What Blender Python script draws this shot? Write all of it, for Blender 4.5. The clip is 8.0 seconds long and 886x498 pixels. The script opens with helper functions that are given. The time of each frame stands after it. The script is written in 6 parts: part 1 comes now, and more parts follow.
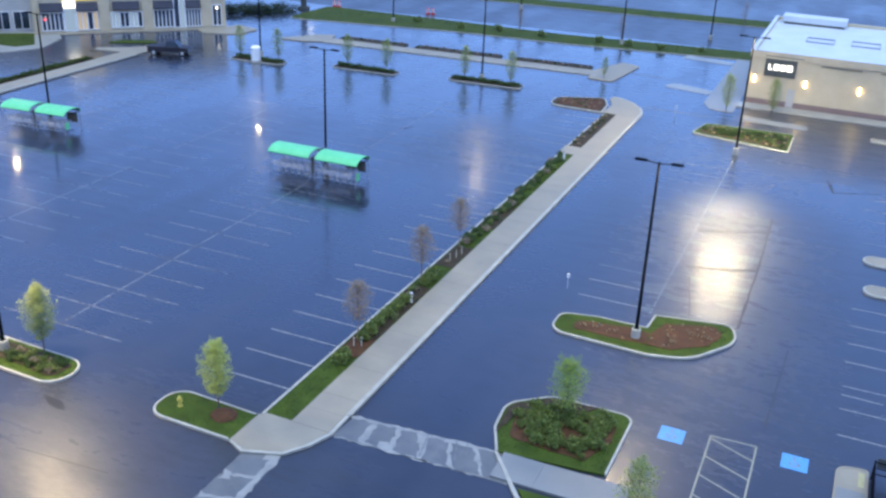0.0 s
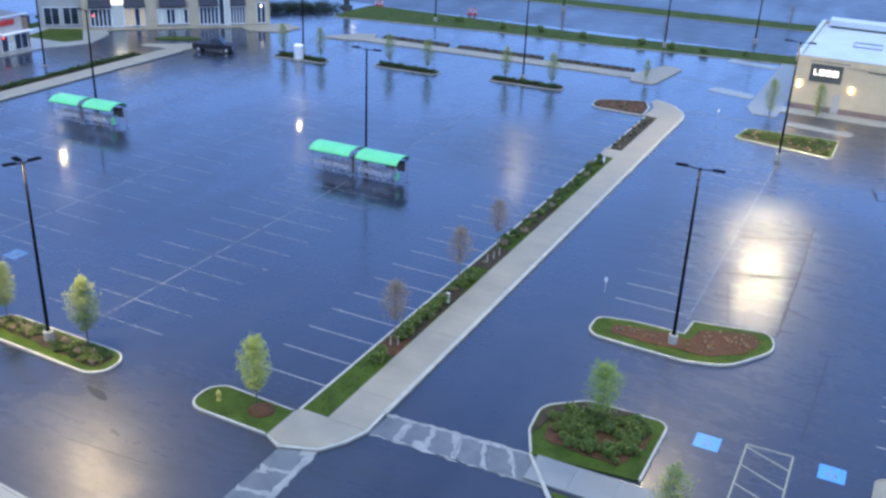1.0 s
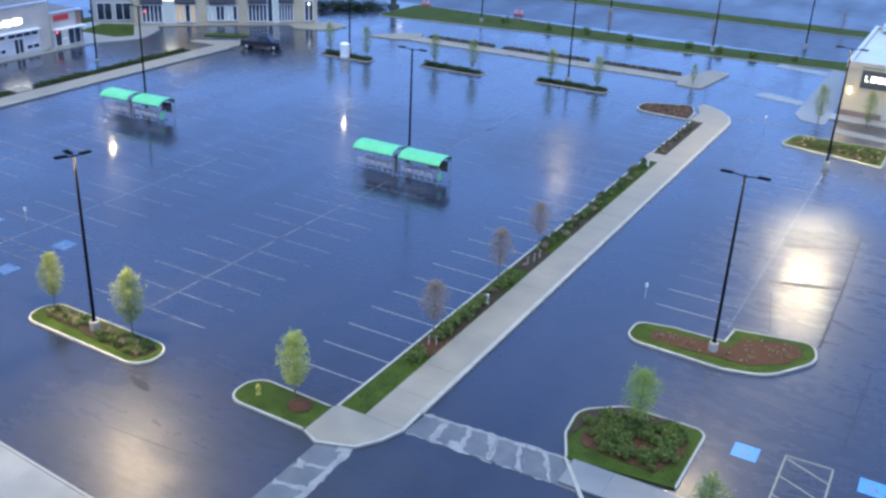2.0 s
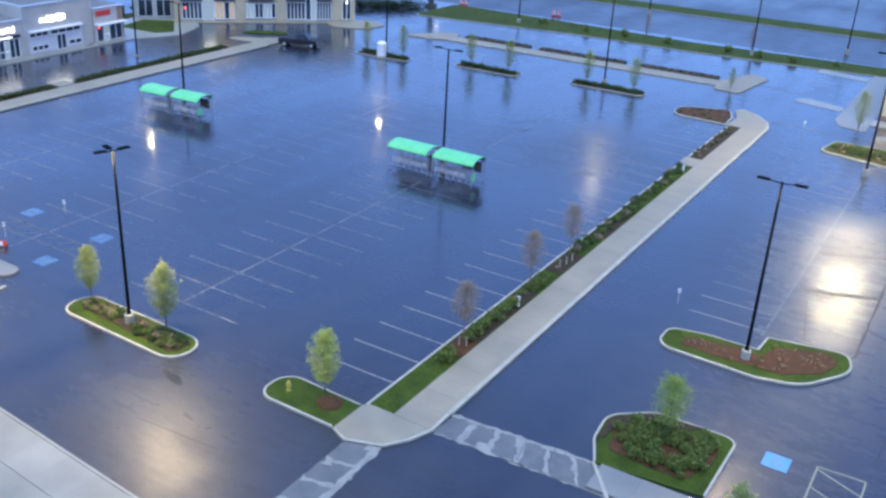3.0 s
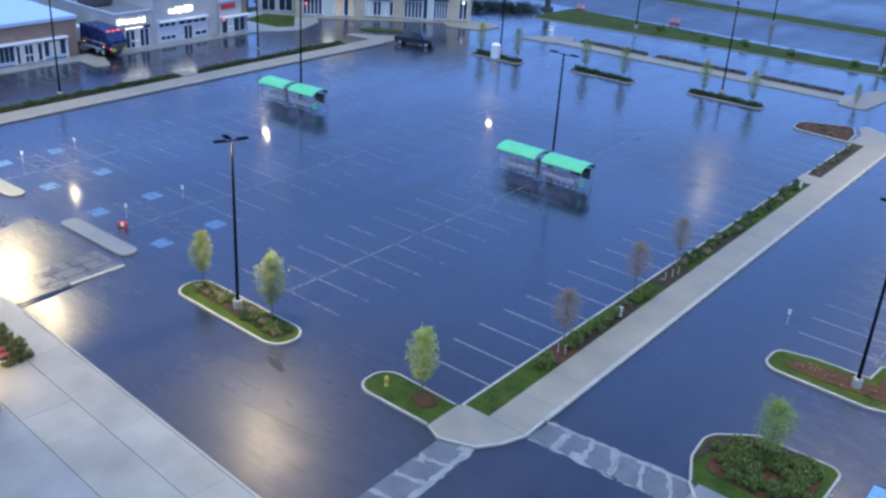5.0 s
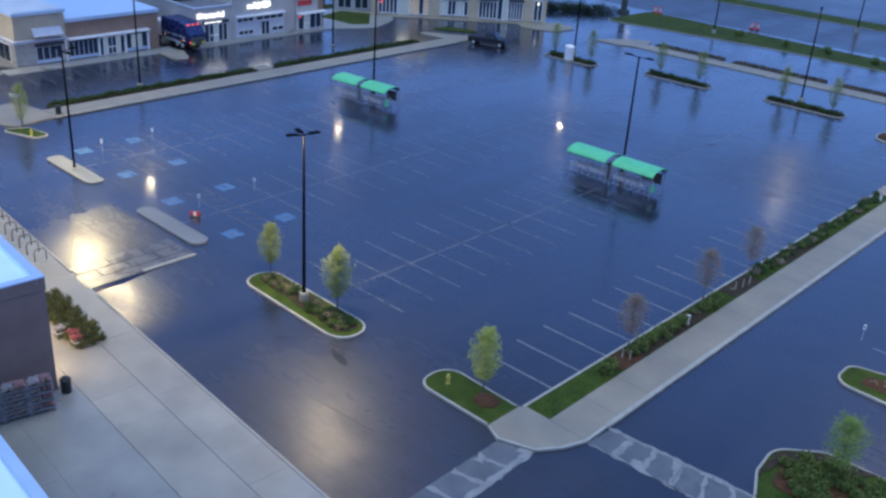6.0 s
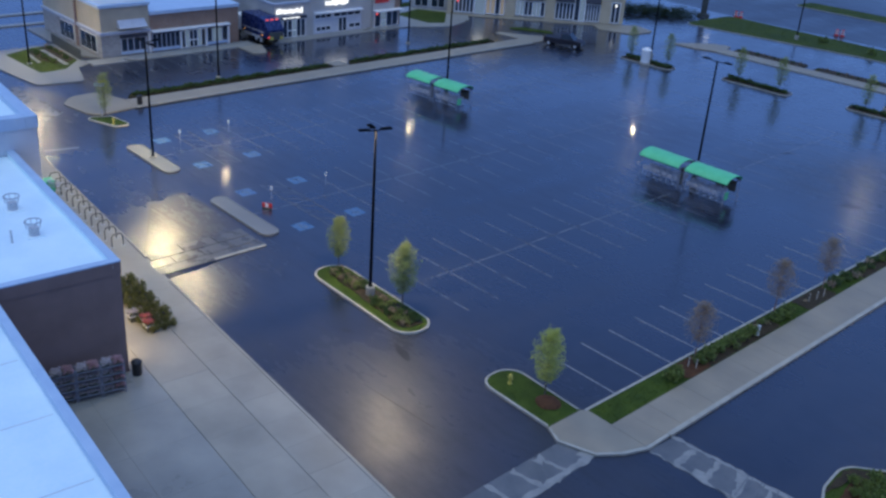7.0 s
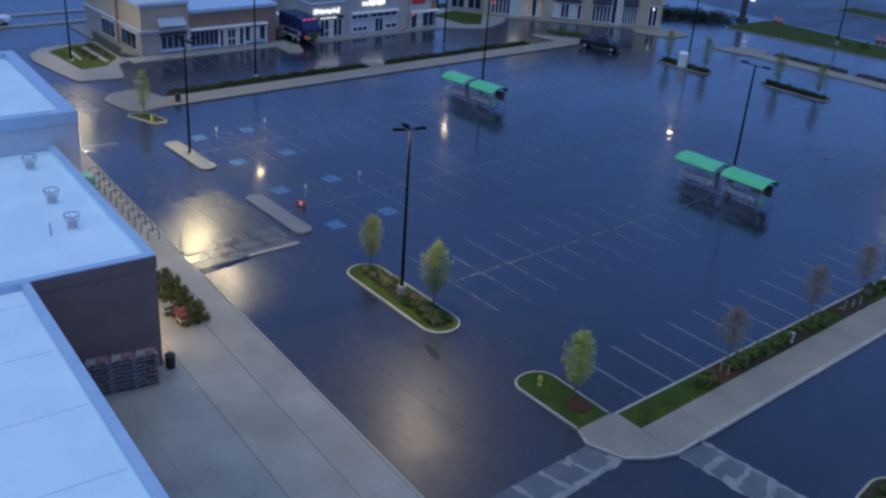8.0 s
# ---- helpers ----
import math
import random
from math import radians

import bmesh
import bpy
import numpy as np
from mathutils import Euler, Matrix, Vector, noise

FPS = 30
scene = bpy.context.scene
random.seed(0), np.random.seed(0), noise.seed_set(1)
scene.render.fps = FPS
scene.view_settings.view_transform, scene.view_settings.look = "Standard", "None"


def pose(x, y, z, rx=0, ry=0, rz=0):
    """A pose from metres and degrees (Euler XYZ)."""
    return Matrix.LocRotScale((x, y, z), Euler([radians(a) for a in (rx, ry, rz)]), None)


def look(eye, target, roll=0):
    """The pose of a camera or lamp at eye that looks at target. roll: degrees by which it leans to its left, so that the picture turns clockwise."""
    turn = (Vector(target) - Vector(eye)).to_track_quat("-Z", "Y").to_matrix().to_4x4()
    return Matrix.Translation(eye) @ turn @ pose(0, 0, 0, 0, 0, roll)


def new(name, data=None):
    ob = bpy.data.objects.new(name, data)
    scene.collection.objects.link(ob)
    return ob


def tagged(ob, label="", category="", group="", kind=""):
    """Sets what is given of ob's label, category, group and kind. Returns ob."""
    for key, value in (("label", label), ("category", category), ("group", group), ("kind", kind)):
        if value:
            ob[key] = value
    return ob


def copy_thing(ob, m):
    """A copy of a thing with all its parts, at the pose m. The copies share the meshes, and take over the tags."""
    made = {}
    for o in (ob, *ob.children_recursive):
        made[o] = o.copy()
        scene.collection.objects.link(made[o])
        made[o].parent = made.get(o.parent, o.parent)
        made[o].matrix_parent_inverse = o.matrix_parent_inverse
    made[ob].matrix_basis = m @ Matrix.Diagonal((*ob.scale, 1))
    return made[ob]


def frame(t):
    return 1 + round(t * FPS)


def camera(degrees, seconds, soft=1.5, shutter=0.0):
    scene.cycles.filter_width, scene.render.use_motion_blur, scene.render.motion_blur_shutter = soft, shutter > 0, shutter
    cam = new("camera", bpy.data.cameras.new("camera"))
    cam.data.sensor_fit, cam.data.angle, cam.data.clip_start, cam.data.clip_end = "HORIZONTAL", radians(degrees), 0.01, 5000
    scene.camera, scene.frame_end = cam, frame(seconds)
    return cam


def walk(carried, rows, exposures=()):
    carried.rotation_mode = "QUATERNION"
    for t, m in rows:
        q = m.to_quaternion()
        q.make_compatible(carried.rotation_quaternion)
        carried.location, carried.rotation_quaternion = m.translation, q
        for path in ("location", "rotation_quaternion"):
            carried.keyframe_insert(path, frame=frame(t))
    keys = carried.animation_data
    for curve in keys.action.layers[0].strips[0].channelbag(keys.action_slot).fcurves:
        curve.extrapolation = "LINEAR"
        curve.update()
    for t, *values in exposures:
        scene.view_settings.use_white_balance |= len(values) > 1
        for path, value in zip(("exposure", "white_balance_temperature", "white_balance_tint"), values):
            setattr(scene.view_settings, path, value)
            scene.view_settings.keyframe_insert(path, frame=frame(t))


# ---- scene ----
cam = camera(50.1, 8.0, soft=2.6)
PATH = [
    (0, (25.733, -41.68, 29.897), (25.012, -40.004, 29.076), 2.3),
    (0.5, (25.732, -41.741, 30.004), (24.981, -40.08, 29.181), 2.4),
    (1, (25.712, -41.889, 30.122), (24.922, -40.247, 29.296), 2.5),
    (1.5, (25.746, -41.967, 30.203), (24.916, -40.347, 29.375), 2.6),
    (3, (25.791, -42.011, 30.405), (24.868, -40.446, 29.57), 3.1),
    (3.5, (25.771, -42.002, 30.446), (24.818, -40.456, 29.609), 3.1),
    (4, (25.696, -42.076, 30.506), (24.702, -40.557, 29.666), 3.3),
    (4.5, (25.665, -42.158, 30.536), (24.62, -40.676, 29.694), 3.5),
    (6, (25.534, -42.107, 30.347), (24.333, -40.754, 29.496), 3.9),
    (6.5, (25.538, -42.107, 30.274), (24.281, -40.808, 29.418), 4.0),
    (7, (25.603, -42.111, 30.26), (24.302, -40.859, 29.4), 4.1),
    (7.5, (25.658, -42.145, 30.228), (24.335, -40.916, 29.368), 4.2),
    (8, (25.717, -42.197, 30.208), (24.37, -40.995, 29.347), 4.2),
]
walk(cam, [(t, look(eye, target, roll)) for t, eye, target, roll in PATH],
     ((0.0, 1.73, 6800, 7), (3.0, 1.70, 6700, 7), (4.5, 1.61, 6450, 8), (6.0, 0.92, 6150, 9), (7.0, 0.51, 6050, 9), (8.0, 0.18, 6000, 10)))
LAMP = 330.0

# ---------------------------------------------------------------- world, sun
world = bpy.data.worlds.new("dusk_sky")
scene.world = world
world.use_nodes = True
wn = world.node_tree
wn.nodes.clear()
w_out = wn.nodes.new("ShaderNodeOutputWorld")
w_bg = wn.nodes.new("ShaderNodeBackground")
w_sky = wn.nodes.new("ShaderNodeTexSky")
w_sky.sky_type = "NISHITA"
w_sky.sun_disc = False
w_sky.sun_elevation = radians(16)
w_sky.sun_rotation = radians(200)
w_sky.air_density, w_sky.dust_density, w_sky.ozone_density = 1.0, 0.0, 5.0
w_bg.inputs["Strength"].default_value = 0.10
w_veil = wn.nodes.new("ShaderNodeMix")           # thin even cloud over the clear dusk sky
w_veil.data_type = "RGBA"
w_veil.inputs[0].default_value = 0.75
w_veil.inputs[7].default_value = (1.06, 2.08, 5.95, 1)
wn.links.new(w_sky.outputs[0], w_veil.inputs[6])
wn.links.new(w_veil.outputs[2], w_bg.inputs[0])
wn.links.new(w_bg.outputs[0], w_out.inputs[0])

sun_data = bpy.data.lights.new("sun", "SUN")
sun_data.energy, sun_data.angle, sun_data.color = 0.92, radians(70), (0.78, 0.90, 0.82)
sun = new("sun", sun_data)
sun.matrix_world = look((0, 0, 60), (-6, 14, 0))
sun["kind"] = "structure"

# ---------------------------------------------------------------- materials
MATS = {}


def nodes_of(name):
    m = bpy.data.materials.new(name)
    m.use_nodes = True
    nt = m.node_tree
    return m, nt, nt.nodes["Principled BSDF"]


def add(nt, kind, **inputs):
    n = nt.nodes.new(kind)
    for k, v in inputs.items():
        n.inputs[k.replace("_", " ")].default_value = v
    return n


def noise_at(nt, scale, detail=4.0, rough=0.55, stretch=None, coords="Object"):
    if coords == "World":                        # one pattern across all the pieces of a field
        at = nt.nodes.new("ShaderNodeNewGeometry").outputs["Position"]
    else:
        at = nt.nodes.new("ShaderNodeTexCoord").outputs[coords]
    n = add(nt, "ShaderNodeTexNoise", Scale=scale, Detail=detail, Roughness=rough)
    if stretch:
        mp = nt.nodes.new("ShaderNodeMapping")
        mp.inputs["Scale"].default_value = stretch
        nt.links.new(at, mp.inputs[0])
        at = mp.outputs[0]
    nt.links.new(at, n.inputs["Vector"])
    return n.outputs["Fac"]


def ramp(nt, fac, stops):
    r = nt.nodes.new("ShaderNodeValToRGB")
    el = r.color_ramp.elements
    while len(el) < len(stops):
        el.new(0.5)
    for e, (p, c) in zip(el, stops):
        e.position = p
        e.color = (c, c, c, 1) if isinstance(c, (int, float)) else (*c, 1)
    nt.links.new(fac, r.inputs[0])
    return r.outputs[0]


def mix(nt, fac, a, b, mode="MIX"):
    m = nt.nodes.new("ShaderNodeMix")
    m.data_type, m.blend_type = "RGBA", mode
    for sock, v in ((m.inputs[0], fac), (m.inputs[6], a), (m.inputs[7], b)):
        if isinstance(v, (int, float)):
            sock.default_value = v
        elif isinstance(v, tuple):
            sock.default_value = (*v, 1)
        else:
            nt.links.new(v, sock)
    return m.outputs[2]


def bump(nt, bsdf, height, strength, distance):
    b = add(nt, "ShaderNodeBump", Strength=strength, Distance=distance)
    nt.links.new(height, b.inputs["Height"])
    nt.links.new(b.outputs[0], bsdf.inputs["Normal"])


def rnd(nt, source="object"):
    if source == "object":
        return nt.nodes.new("ShaderNodeObjectInfo").outputs["Random"]
    return nt.nodes.new("ShaderNodeNewGeometry").outputs["Random Per Island"]


def surface(name, dark, light, scale=3.0, rough=(0.5, 0.8), fine=60.0, relief=0.15, depth=0.01, vary="", spread=0.15, metal=0.0, coords="Object"):
    """A plain painted, poured or planted surface: two scales of mottling, uneven gloss, fine relief."""
    m, nt, bs = nodes_of(name)
    n1 = noise_at(nt, scale, 5, coords=coords)
    n2 = noise_at(nt, fine, 3, coords=coords)
    c = mix(nt, ramp(nt, n1, ((0.3, 0.0), (0.7, 1.0))), dark, light)
    c = mix(nt, 0.35, c, ramp(nt, n2, ((0.25, 0.35), (0.75, 0.75))), "OVERLAY")
    if vary:
        c = mix(nt, 1.0, c, ramp(nt, rnd(nt, vary), ((0.0, 1.0 - spread), (1.0, 1.0 + 0.0))), "MULTIPLY")
    nt.links.new(c, bs.inputs["Base Color"])
    nt.links.new(ramp(nt, n1, ((0.2, rough[0]), (0.8, rough[1]))), bs.inputs["Roughness"])
    bs.inputs["Metallic"].default_value = metal
    if relief:
        bump(nt, bs, n2, relief, depth)
    MATS[name] = m
    return m


def glowing(name, colour, strength):
    m, nt, bs = nodes_of(name)
    bs.inputs["Base Color"].default_value = (*[0.25 * v for v in colour], 1)
    bs.inputs["Roughness"].default_value = 0.25
    bs.inputs["Emission Color"].default_value = (*colour, 1)
    bs.inputs["Emission Strength"].default_value = strength
    MATS[name] = m
    return m


def wet_asphalt(name, tones, zones=(), rough=(0.22, 0.27, 0.34), coat=(1.0, 0.9, 0.65), film=(0.10, 0.22)):
    """Rain-wet asphalt: dark stone under a film of water; zones break the film, with puddles between, and tilt normals
    to shape lamp glints.
    """
    m, nt, bs = nodes_of(name)
    big = noise_at(nt, 0.03, 3, 0.5)
    lanes = noise_at(nt, 0.12, 2.5, 0.5, (2.2, 0.3, 1))
    mid = noise_at(nt, 0.5, 4, 0.55)
    grit = noise_at(nt, 55.0, 3, 0.6)
    c = mix(nt, ramp(nt, mid, ((0.3, 0.0), (0.7, 1.0))), tones[0], tones[1])
    c = mix(nt, ramp(nt, lanes, ((0.45, 0.0), (0.7, 0.5))), c, tones[2])
    c = mix(nt, ramp(nt, grit, ((0.35, 0.0), (0.75, 0.3))), c, (0.045, 0.047, 0.056))
    nt.links.new(c, bs.inputs["Base Color"])
    wet = mix(nt, 0.35, big, lanes)
    wet = mix(nt, 0.20, wet, mid)
    r_out = ramp(nt, wet, ((0.38, rough[0]), (0.5, rough[1]), (0.62, rough[2])))
    c_out = ramp(nt, wet, ((0.40, coat[0]), (0.5, coat[1]), (0.60, coat[2])))
    tc = nt.nodes.new("ShaderNodeTexCoord")
    puddle = noise_at(nt, 0.42, 5, 0.62, (0.55, 1.5, 1))
    grain = noise_at(nt, 1.7, 5, 0.65, (0.6, 1.6, 1))
    broken = mix(nt, 0.45, puddle, grain)
    lean = None
    f_out = ramp(nt, wet, ((0.4, film[0]), (0.6, film[1])))
    for centre, inner_r, outer_r, lo, hi, film_lo, film_hi, *glint_tilt in zones:
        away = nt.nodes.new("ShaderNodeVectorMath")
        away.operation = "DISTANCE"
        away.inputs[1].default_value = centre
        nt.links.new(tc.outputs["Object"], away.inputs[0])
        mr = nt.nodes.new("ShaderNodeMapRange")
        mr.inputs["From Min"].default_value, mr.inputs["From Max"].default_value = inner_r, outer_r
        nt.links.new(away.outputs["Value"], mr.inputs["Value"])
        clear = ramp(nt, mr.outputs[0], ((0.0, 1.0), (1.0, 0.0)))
        if glint_tilt:                                                 # flat ground; the shading normal is tilted to move a lamp's glint
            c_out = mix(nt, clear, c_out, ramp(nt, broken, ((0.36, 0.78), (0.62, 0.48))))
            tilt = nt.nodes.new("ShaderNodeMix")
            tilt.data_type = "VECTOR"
            tilt.inputs[4].default_value, tilt.inputs[5].default_value = (0.0, 0.0, 1.0), (glint_tilt[0], glint_tilt[1], 1.0)
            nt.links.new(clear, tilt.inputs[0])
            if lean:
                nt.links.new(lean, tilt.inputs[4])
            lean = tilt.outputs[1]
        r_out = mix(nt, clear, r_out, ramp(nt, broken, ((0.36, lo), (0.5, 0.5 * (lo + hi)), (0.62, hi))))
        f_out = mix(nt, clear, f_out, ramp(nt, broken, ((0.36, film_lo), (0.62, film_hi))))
    streaks = noise_at(nt, 0.55, 5, 0.65, (0.45, 1.9, 1))      # wheel tracks and shallow runnels, wet and dry by turns
    r_out = mix(nt, 1.0, r_out, ramp(nt, streaks, ((0.36, 0.90), (0.5, 1.0), (0.64, 1.12))), "MULTIPLY")
    nt.links.new(r_out, bs.inputs["Roughness"])
    nt.links.new(c_out, bs.inputs["Coat Weight"])
    nt.links.new(f_out, bs.inputs["Coat Roughness"])
    bs.inputs["Coat IOR"].default_value = 1.35
    bs.inputs["IOR"].default_value = 1.51
    bump(nt, bs, grit, 0.04, 0.003)
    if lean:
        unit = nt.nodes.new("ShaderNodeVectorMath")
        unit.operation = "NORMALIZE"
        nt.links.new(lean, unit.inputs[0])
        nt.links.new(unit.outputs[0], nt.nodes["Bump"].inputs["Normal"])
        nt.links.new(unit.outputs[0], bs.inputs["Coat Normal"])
    MATS[name] = m
    return m


def brickwork(name, tone_a, tone_b, mortar, w=0.24, h=0.08):
    """Far masonry, too fine to tell its bricks apart."""
    m, nt, bs = nodes_of(name)
    tc = nt.nodes.new("ShaderNodeTexCoord")
    sep = nt.nodes.new("ShaderNodeSeparateXYZ")
    nt.links.new(tc.outputs["Object"], sep.inputs[0])
    su = nt.nodes.new("ShaderNodeMath")
    nt.links.new(sep.outputs[0], su.inputs[0])
    nt.links.new(sep.outputs[1], su.inputs[1])
    cb = nt.nodes.new("ShaderNodeCombineXYZ")
    nt.links.new(su.outputs[0], cb.inputs[0])
    nt.links.new(sep.outputs[2], cb.inputs[1])
    b = add(nt, "ShaderNodeTexBrick", Color1=(*tone_a, 1), Color2=(*tone_b, 1), Mortar=(*mortar, 1), Scale=1.0)
    b.inputs["Mortar Size"].default_value = 0.012
    b.inputs["Brick Width"].default_value = w
    b.inputs["Row Height"].default_value = h
    nt.links.new(cb.outputs[0], b.inputs["Vector"])
    n = noise_at(nt, 0.8, 5)
    c = mix(nt, 0.4, b.outputs[0], ramp(nt, n, ((0.3, 0.35), (0.7, 0.7))), "OVERLAY")
    nt.links.new(c, bs.inputs["Base Color"])
    bs.inputs["Roughness"].default_value = 0.75
    bump(nt, bs, b.outputs["Fac"], -0.3, 0.006)
    MATS[name] = m
    return m


def leafy(name, dark, light):
    m, nt, bs = nodes_of(name)
    c = mix(nt, rnd(nt, "island"), dark, light)
    c = mix(nt, 0.25, c, ramp(nt, noise_at(nt, 2.0, 3), ((0.3, 0.3), (0.7, 0.75))), "OVERLAY")
    nt.links.new(c, bs.inputs["Base Color"])
    bs.inputs["Roughness"].default_value = 0.45
    tr = nt.nodes.new("ShaderNodeBsdfTranslucent")
    nt.links.new(c, tr.inputs["Color"])
    ms = nt.nodes.new("ShaderNodeMixShader")
    ms.inputs[0].default_value = 0.5
    nt.links.new(bs.outputs[0], ms.inputs[1])
    nt.links.new(tr.outputs[0], ms.inputs[2])
    nt.links.new(ms.outputs[0], nt.nodes["Material Output"].inputs["Surface"])
    MATS[name] = m
    return m


def glass_mat(name, colour=(0.02, 0.03, 0.045)):
    m, nt, bs = nodes_of(name)
    bs.inputs["Base Color"].default_value = (*colour, 1)
    bs.inputs["Roughness"].default_value = 0.06
    bs.inputs["IOR"].default_value = 1.52
    MATS[name] = m
    return m


# zones shaping lamp glints: centre, inner and outer radius, roughness of the stone, roughness of the film from puddles
# to crowns, normal tilt
GLINT_ZONES = (((-2.0, -15.5, 0.0), 9.0, 19.0, 0.42, 0.54, 0.25, 0.37, -0.047, -0.057), ((21.5, 8.0, 0.0), 6.0, 18.0, 0.40, 0.52, 0.18, 0.34), ((19.2, 30.0, 0.0), 5.0, 16.0, 0.40, 0.50, 0.22, 0.36), ((22.5, 19.0, 0.0), 2.0, 9.0, 0.40, 0.54, 0.22, 0.42),
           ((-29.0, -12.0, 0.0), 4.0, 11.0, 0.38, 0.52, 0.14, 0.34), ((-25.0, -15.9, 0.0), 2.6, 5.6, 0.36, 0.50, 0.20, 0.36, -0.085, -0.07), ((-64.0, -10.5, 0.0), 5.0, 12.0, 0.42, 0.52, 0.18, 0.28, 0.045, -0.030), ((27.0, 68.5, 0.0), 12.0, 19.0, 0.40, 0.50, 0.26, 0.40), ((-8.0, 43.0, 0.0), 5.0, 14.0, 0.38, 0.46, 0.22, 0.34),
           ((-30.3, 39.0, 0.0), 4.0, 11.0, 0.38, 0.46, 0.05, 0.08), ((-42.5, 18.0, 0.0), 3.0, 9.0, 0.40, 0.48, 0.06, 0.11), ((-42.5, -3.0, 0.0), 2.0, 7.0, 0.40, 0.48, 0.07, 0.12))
wet_asphalt("wet_asphalt", ((0.009, 0.011, 0.019), (0.017, 0.020, 0.031), (0.027, 0.030, 0.042)), GLINT_ZONES)
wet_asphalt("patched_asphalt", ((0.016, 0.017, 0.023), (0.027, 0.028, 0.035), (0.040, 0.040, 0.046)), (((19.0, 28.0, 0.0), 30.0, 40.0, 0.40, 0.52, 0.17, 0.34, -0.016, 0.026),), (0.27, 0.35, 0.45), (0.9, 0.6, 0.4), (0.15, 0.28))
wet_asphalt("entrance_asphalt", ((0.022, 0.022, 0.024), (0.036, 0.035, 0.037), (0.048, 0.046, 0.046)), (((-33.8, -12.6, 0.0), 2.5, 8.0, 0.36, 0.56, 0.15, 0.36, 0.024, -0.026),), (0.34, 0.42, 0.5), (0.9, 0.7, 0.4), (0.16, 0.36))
wet_asphalt("road_asphalt", ((0.012, 0.014, 0.022), (0.022, 0.024, 0.034), (0.030, 0.033, 0.044)), (), (0.36, 0.42, 0.48), (0.5, 0.3, 0.15), (0.14, 0.24))
surface("kerb_foot_dark", (0.008, 0.008, 0.010), (0.018, 0.018, 0.021), 2.0, (0.8, 0.95), 30, 0.2, 0.004)
surface("stained_asphalt", (0.006, 0.007, 0.011), (0.011, 0.012, 0.018), 3.0, (0.3, 0.5), 30, 0.05, 0.002)
surface("standing_water", (0.006, 0.007, 0.011), (0.010, 0.011, 0.016), 3.0, (0.05, 0.12), 30, 0.02, 0.001)
surface("tar", (0.006, 0.006, 0.008), (0.012, 0.012, 0.015), 3.0, (0.45, 0.65), 30, 0.05, 0.002)
surface("faded_line_paint", (0.058, 0.061, 0.068), (0.205, 0.207, 0.21), 1.2, (0.2, 0.4), 25, 0.1, 0.002, coords="World")
surface("faded_yellow_paint", (0.06, 0.056, 0.048), (0.12, 0.11, 0.09), 1.2, (0.2, 0.4), 25, 0.1, 0.002, coords="World")
surface("faded_blue_paint", (0.045, 0.095, 0.185), (0.082, 0.165, 0.29), 2.0, (0.2, 0.4), 25, 0.1, 0.002, coords="World")
surface("concrete", (0.222, 0.190, 0.139), (0.302, 0.258, 0.190), 0.35, (0.42, 0.7), 40, 0.12, 0.004, vary="object", spread=0.03, coords="World")
surface("apron_concrete", (0.244, 0.227, 0.189), (0.346, 0.320, 0.269), 0.3, (0.4, 0.65), 40, 0.12, 0.004, vary="object", spread=0.08, coords="World")
surface("kerb_concrete", (0.295, 0.275, 0.228), (0.415, 0.388, 0.324), 1.5, (0.4, 0.65), 40, 0.1, 0.004, coords="World")
surface("plain_concrete", (0.165, 0.166, 0.160), (0.207, 0.208, 0.200), 0.25, (0.42, 0.6), 40, 0.1, 0.003)
surface("forecourt_concrete", (0.205, 0.20, 0.185), (0.265, 0.257, 0.238), 0.3, (0.3, 0.5), 40, 0.1, 0.003, vary="object", spread=0.06, coords="World")
surface("wet_slab", (0.088, 0.080, 0.066), (0.150, 0.137, 0.112), 0.9, (0.19, 0.38), 45, 0.12, 0.004, vary="object", spread=0.1, coords="World")
surface("damp_concrete", (0.222, 0.216, 0.192), (0.310, 0.301, 0.269), 0.3, (0.22, 0.42), 45, 0.12, 0.004, vary="object", spread=0.07, coords="World")
surface("crossing_panel", (0.098, 0.102, 0.105), (0.150, 0.152, 0.150), 1.0, (0.3, 0.5), 30, 0.12, 0.004, vary="object", spread=0.15, coords="World")
surface("crossing_band", (0.19, 0.188, 0.178), (0.29, 0.285, 0.265), 1.6, (0.35, 0.6), 30, 0.1, 0.003, coords="World")
surface("wet_track", (0.10, 0.103, 0.108), (0.15, 0.152, 0.155), 2.0, (0.3, 0.5), 30, 0.1, 0.003)
surface("line_paint", (0.10, 0.10, 0.105), (0.30, 0.295, 0.285), 6.0, (0.35, 0.6), 25, 0.1, 0.002, coords="World")
surface("yellow_line_paint", (0.24, 0.22, 0.15), (0.40, 0.36, 0.25), 6.0, (0.35, 0.6), 25, 0.1, 0.002, coords="World")
surface("blue_paint", (0.055, 0.22, 0.45), (0.12, 0.34, 0.62), 6.0, (0.3, 0.5), 25, 0.1, 0.002)
surface("turf", (0.029, 0.048, 0.007), (0.059, 0.088, 0.014), 0.8, (0.7, 0.9), 35, 0.3, 0.02)
surface("verge_turf", (0.034, 0.052, 0.009), (0.064, 0.084, 0.016), 0.35, (0.7, 0.9), 20, 0.6, 0.04)
surface("mulch", (0.056, 0.027, 0.014), (0.106, 0.051, 0.026), 4.0, (0.6, 0.9), 28, 0.9, 0.03)
surface("dark_soil", (0.028, 0.021, 0.013), (0.060, 0.045, 0.028), 3.0, (0.6, 0.9), 28, 0.9, 0.03)
surface("bark", (0.09, 0.07, 0.055), (0.17, 0.14, 0.11), 8.0, (0.7, 0.9), 50, 0.5, 0.01)
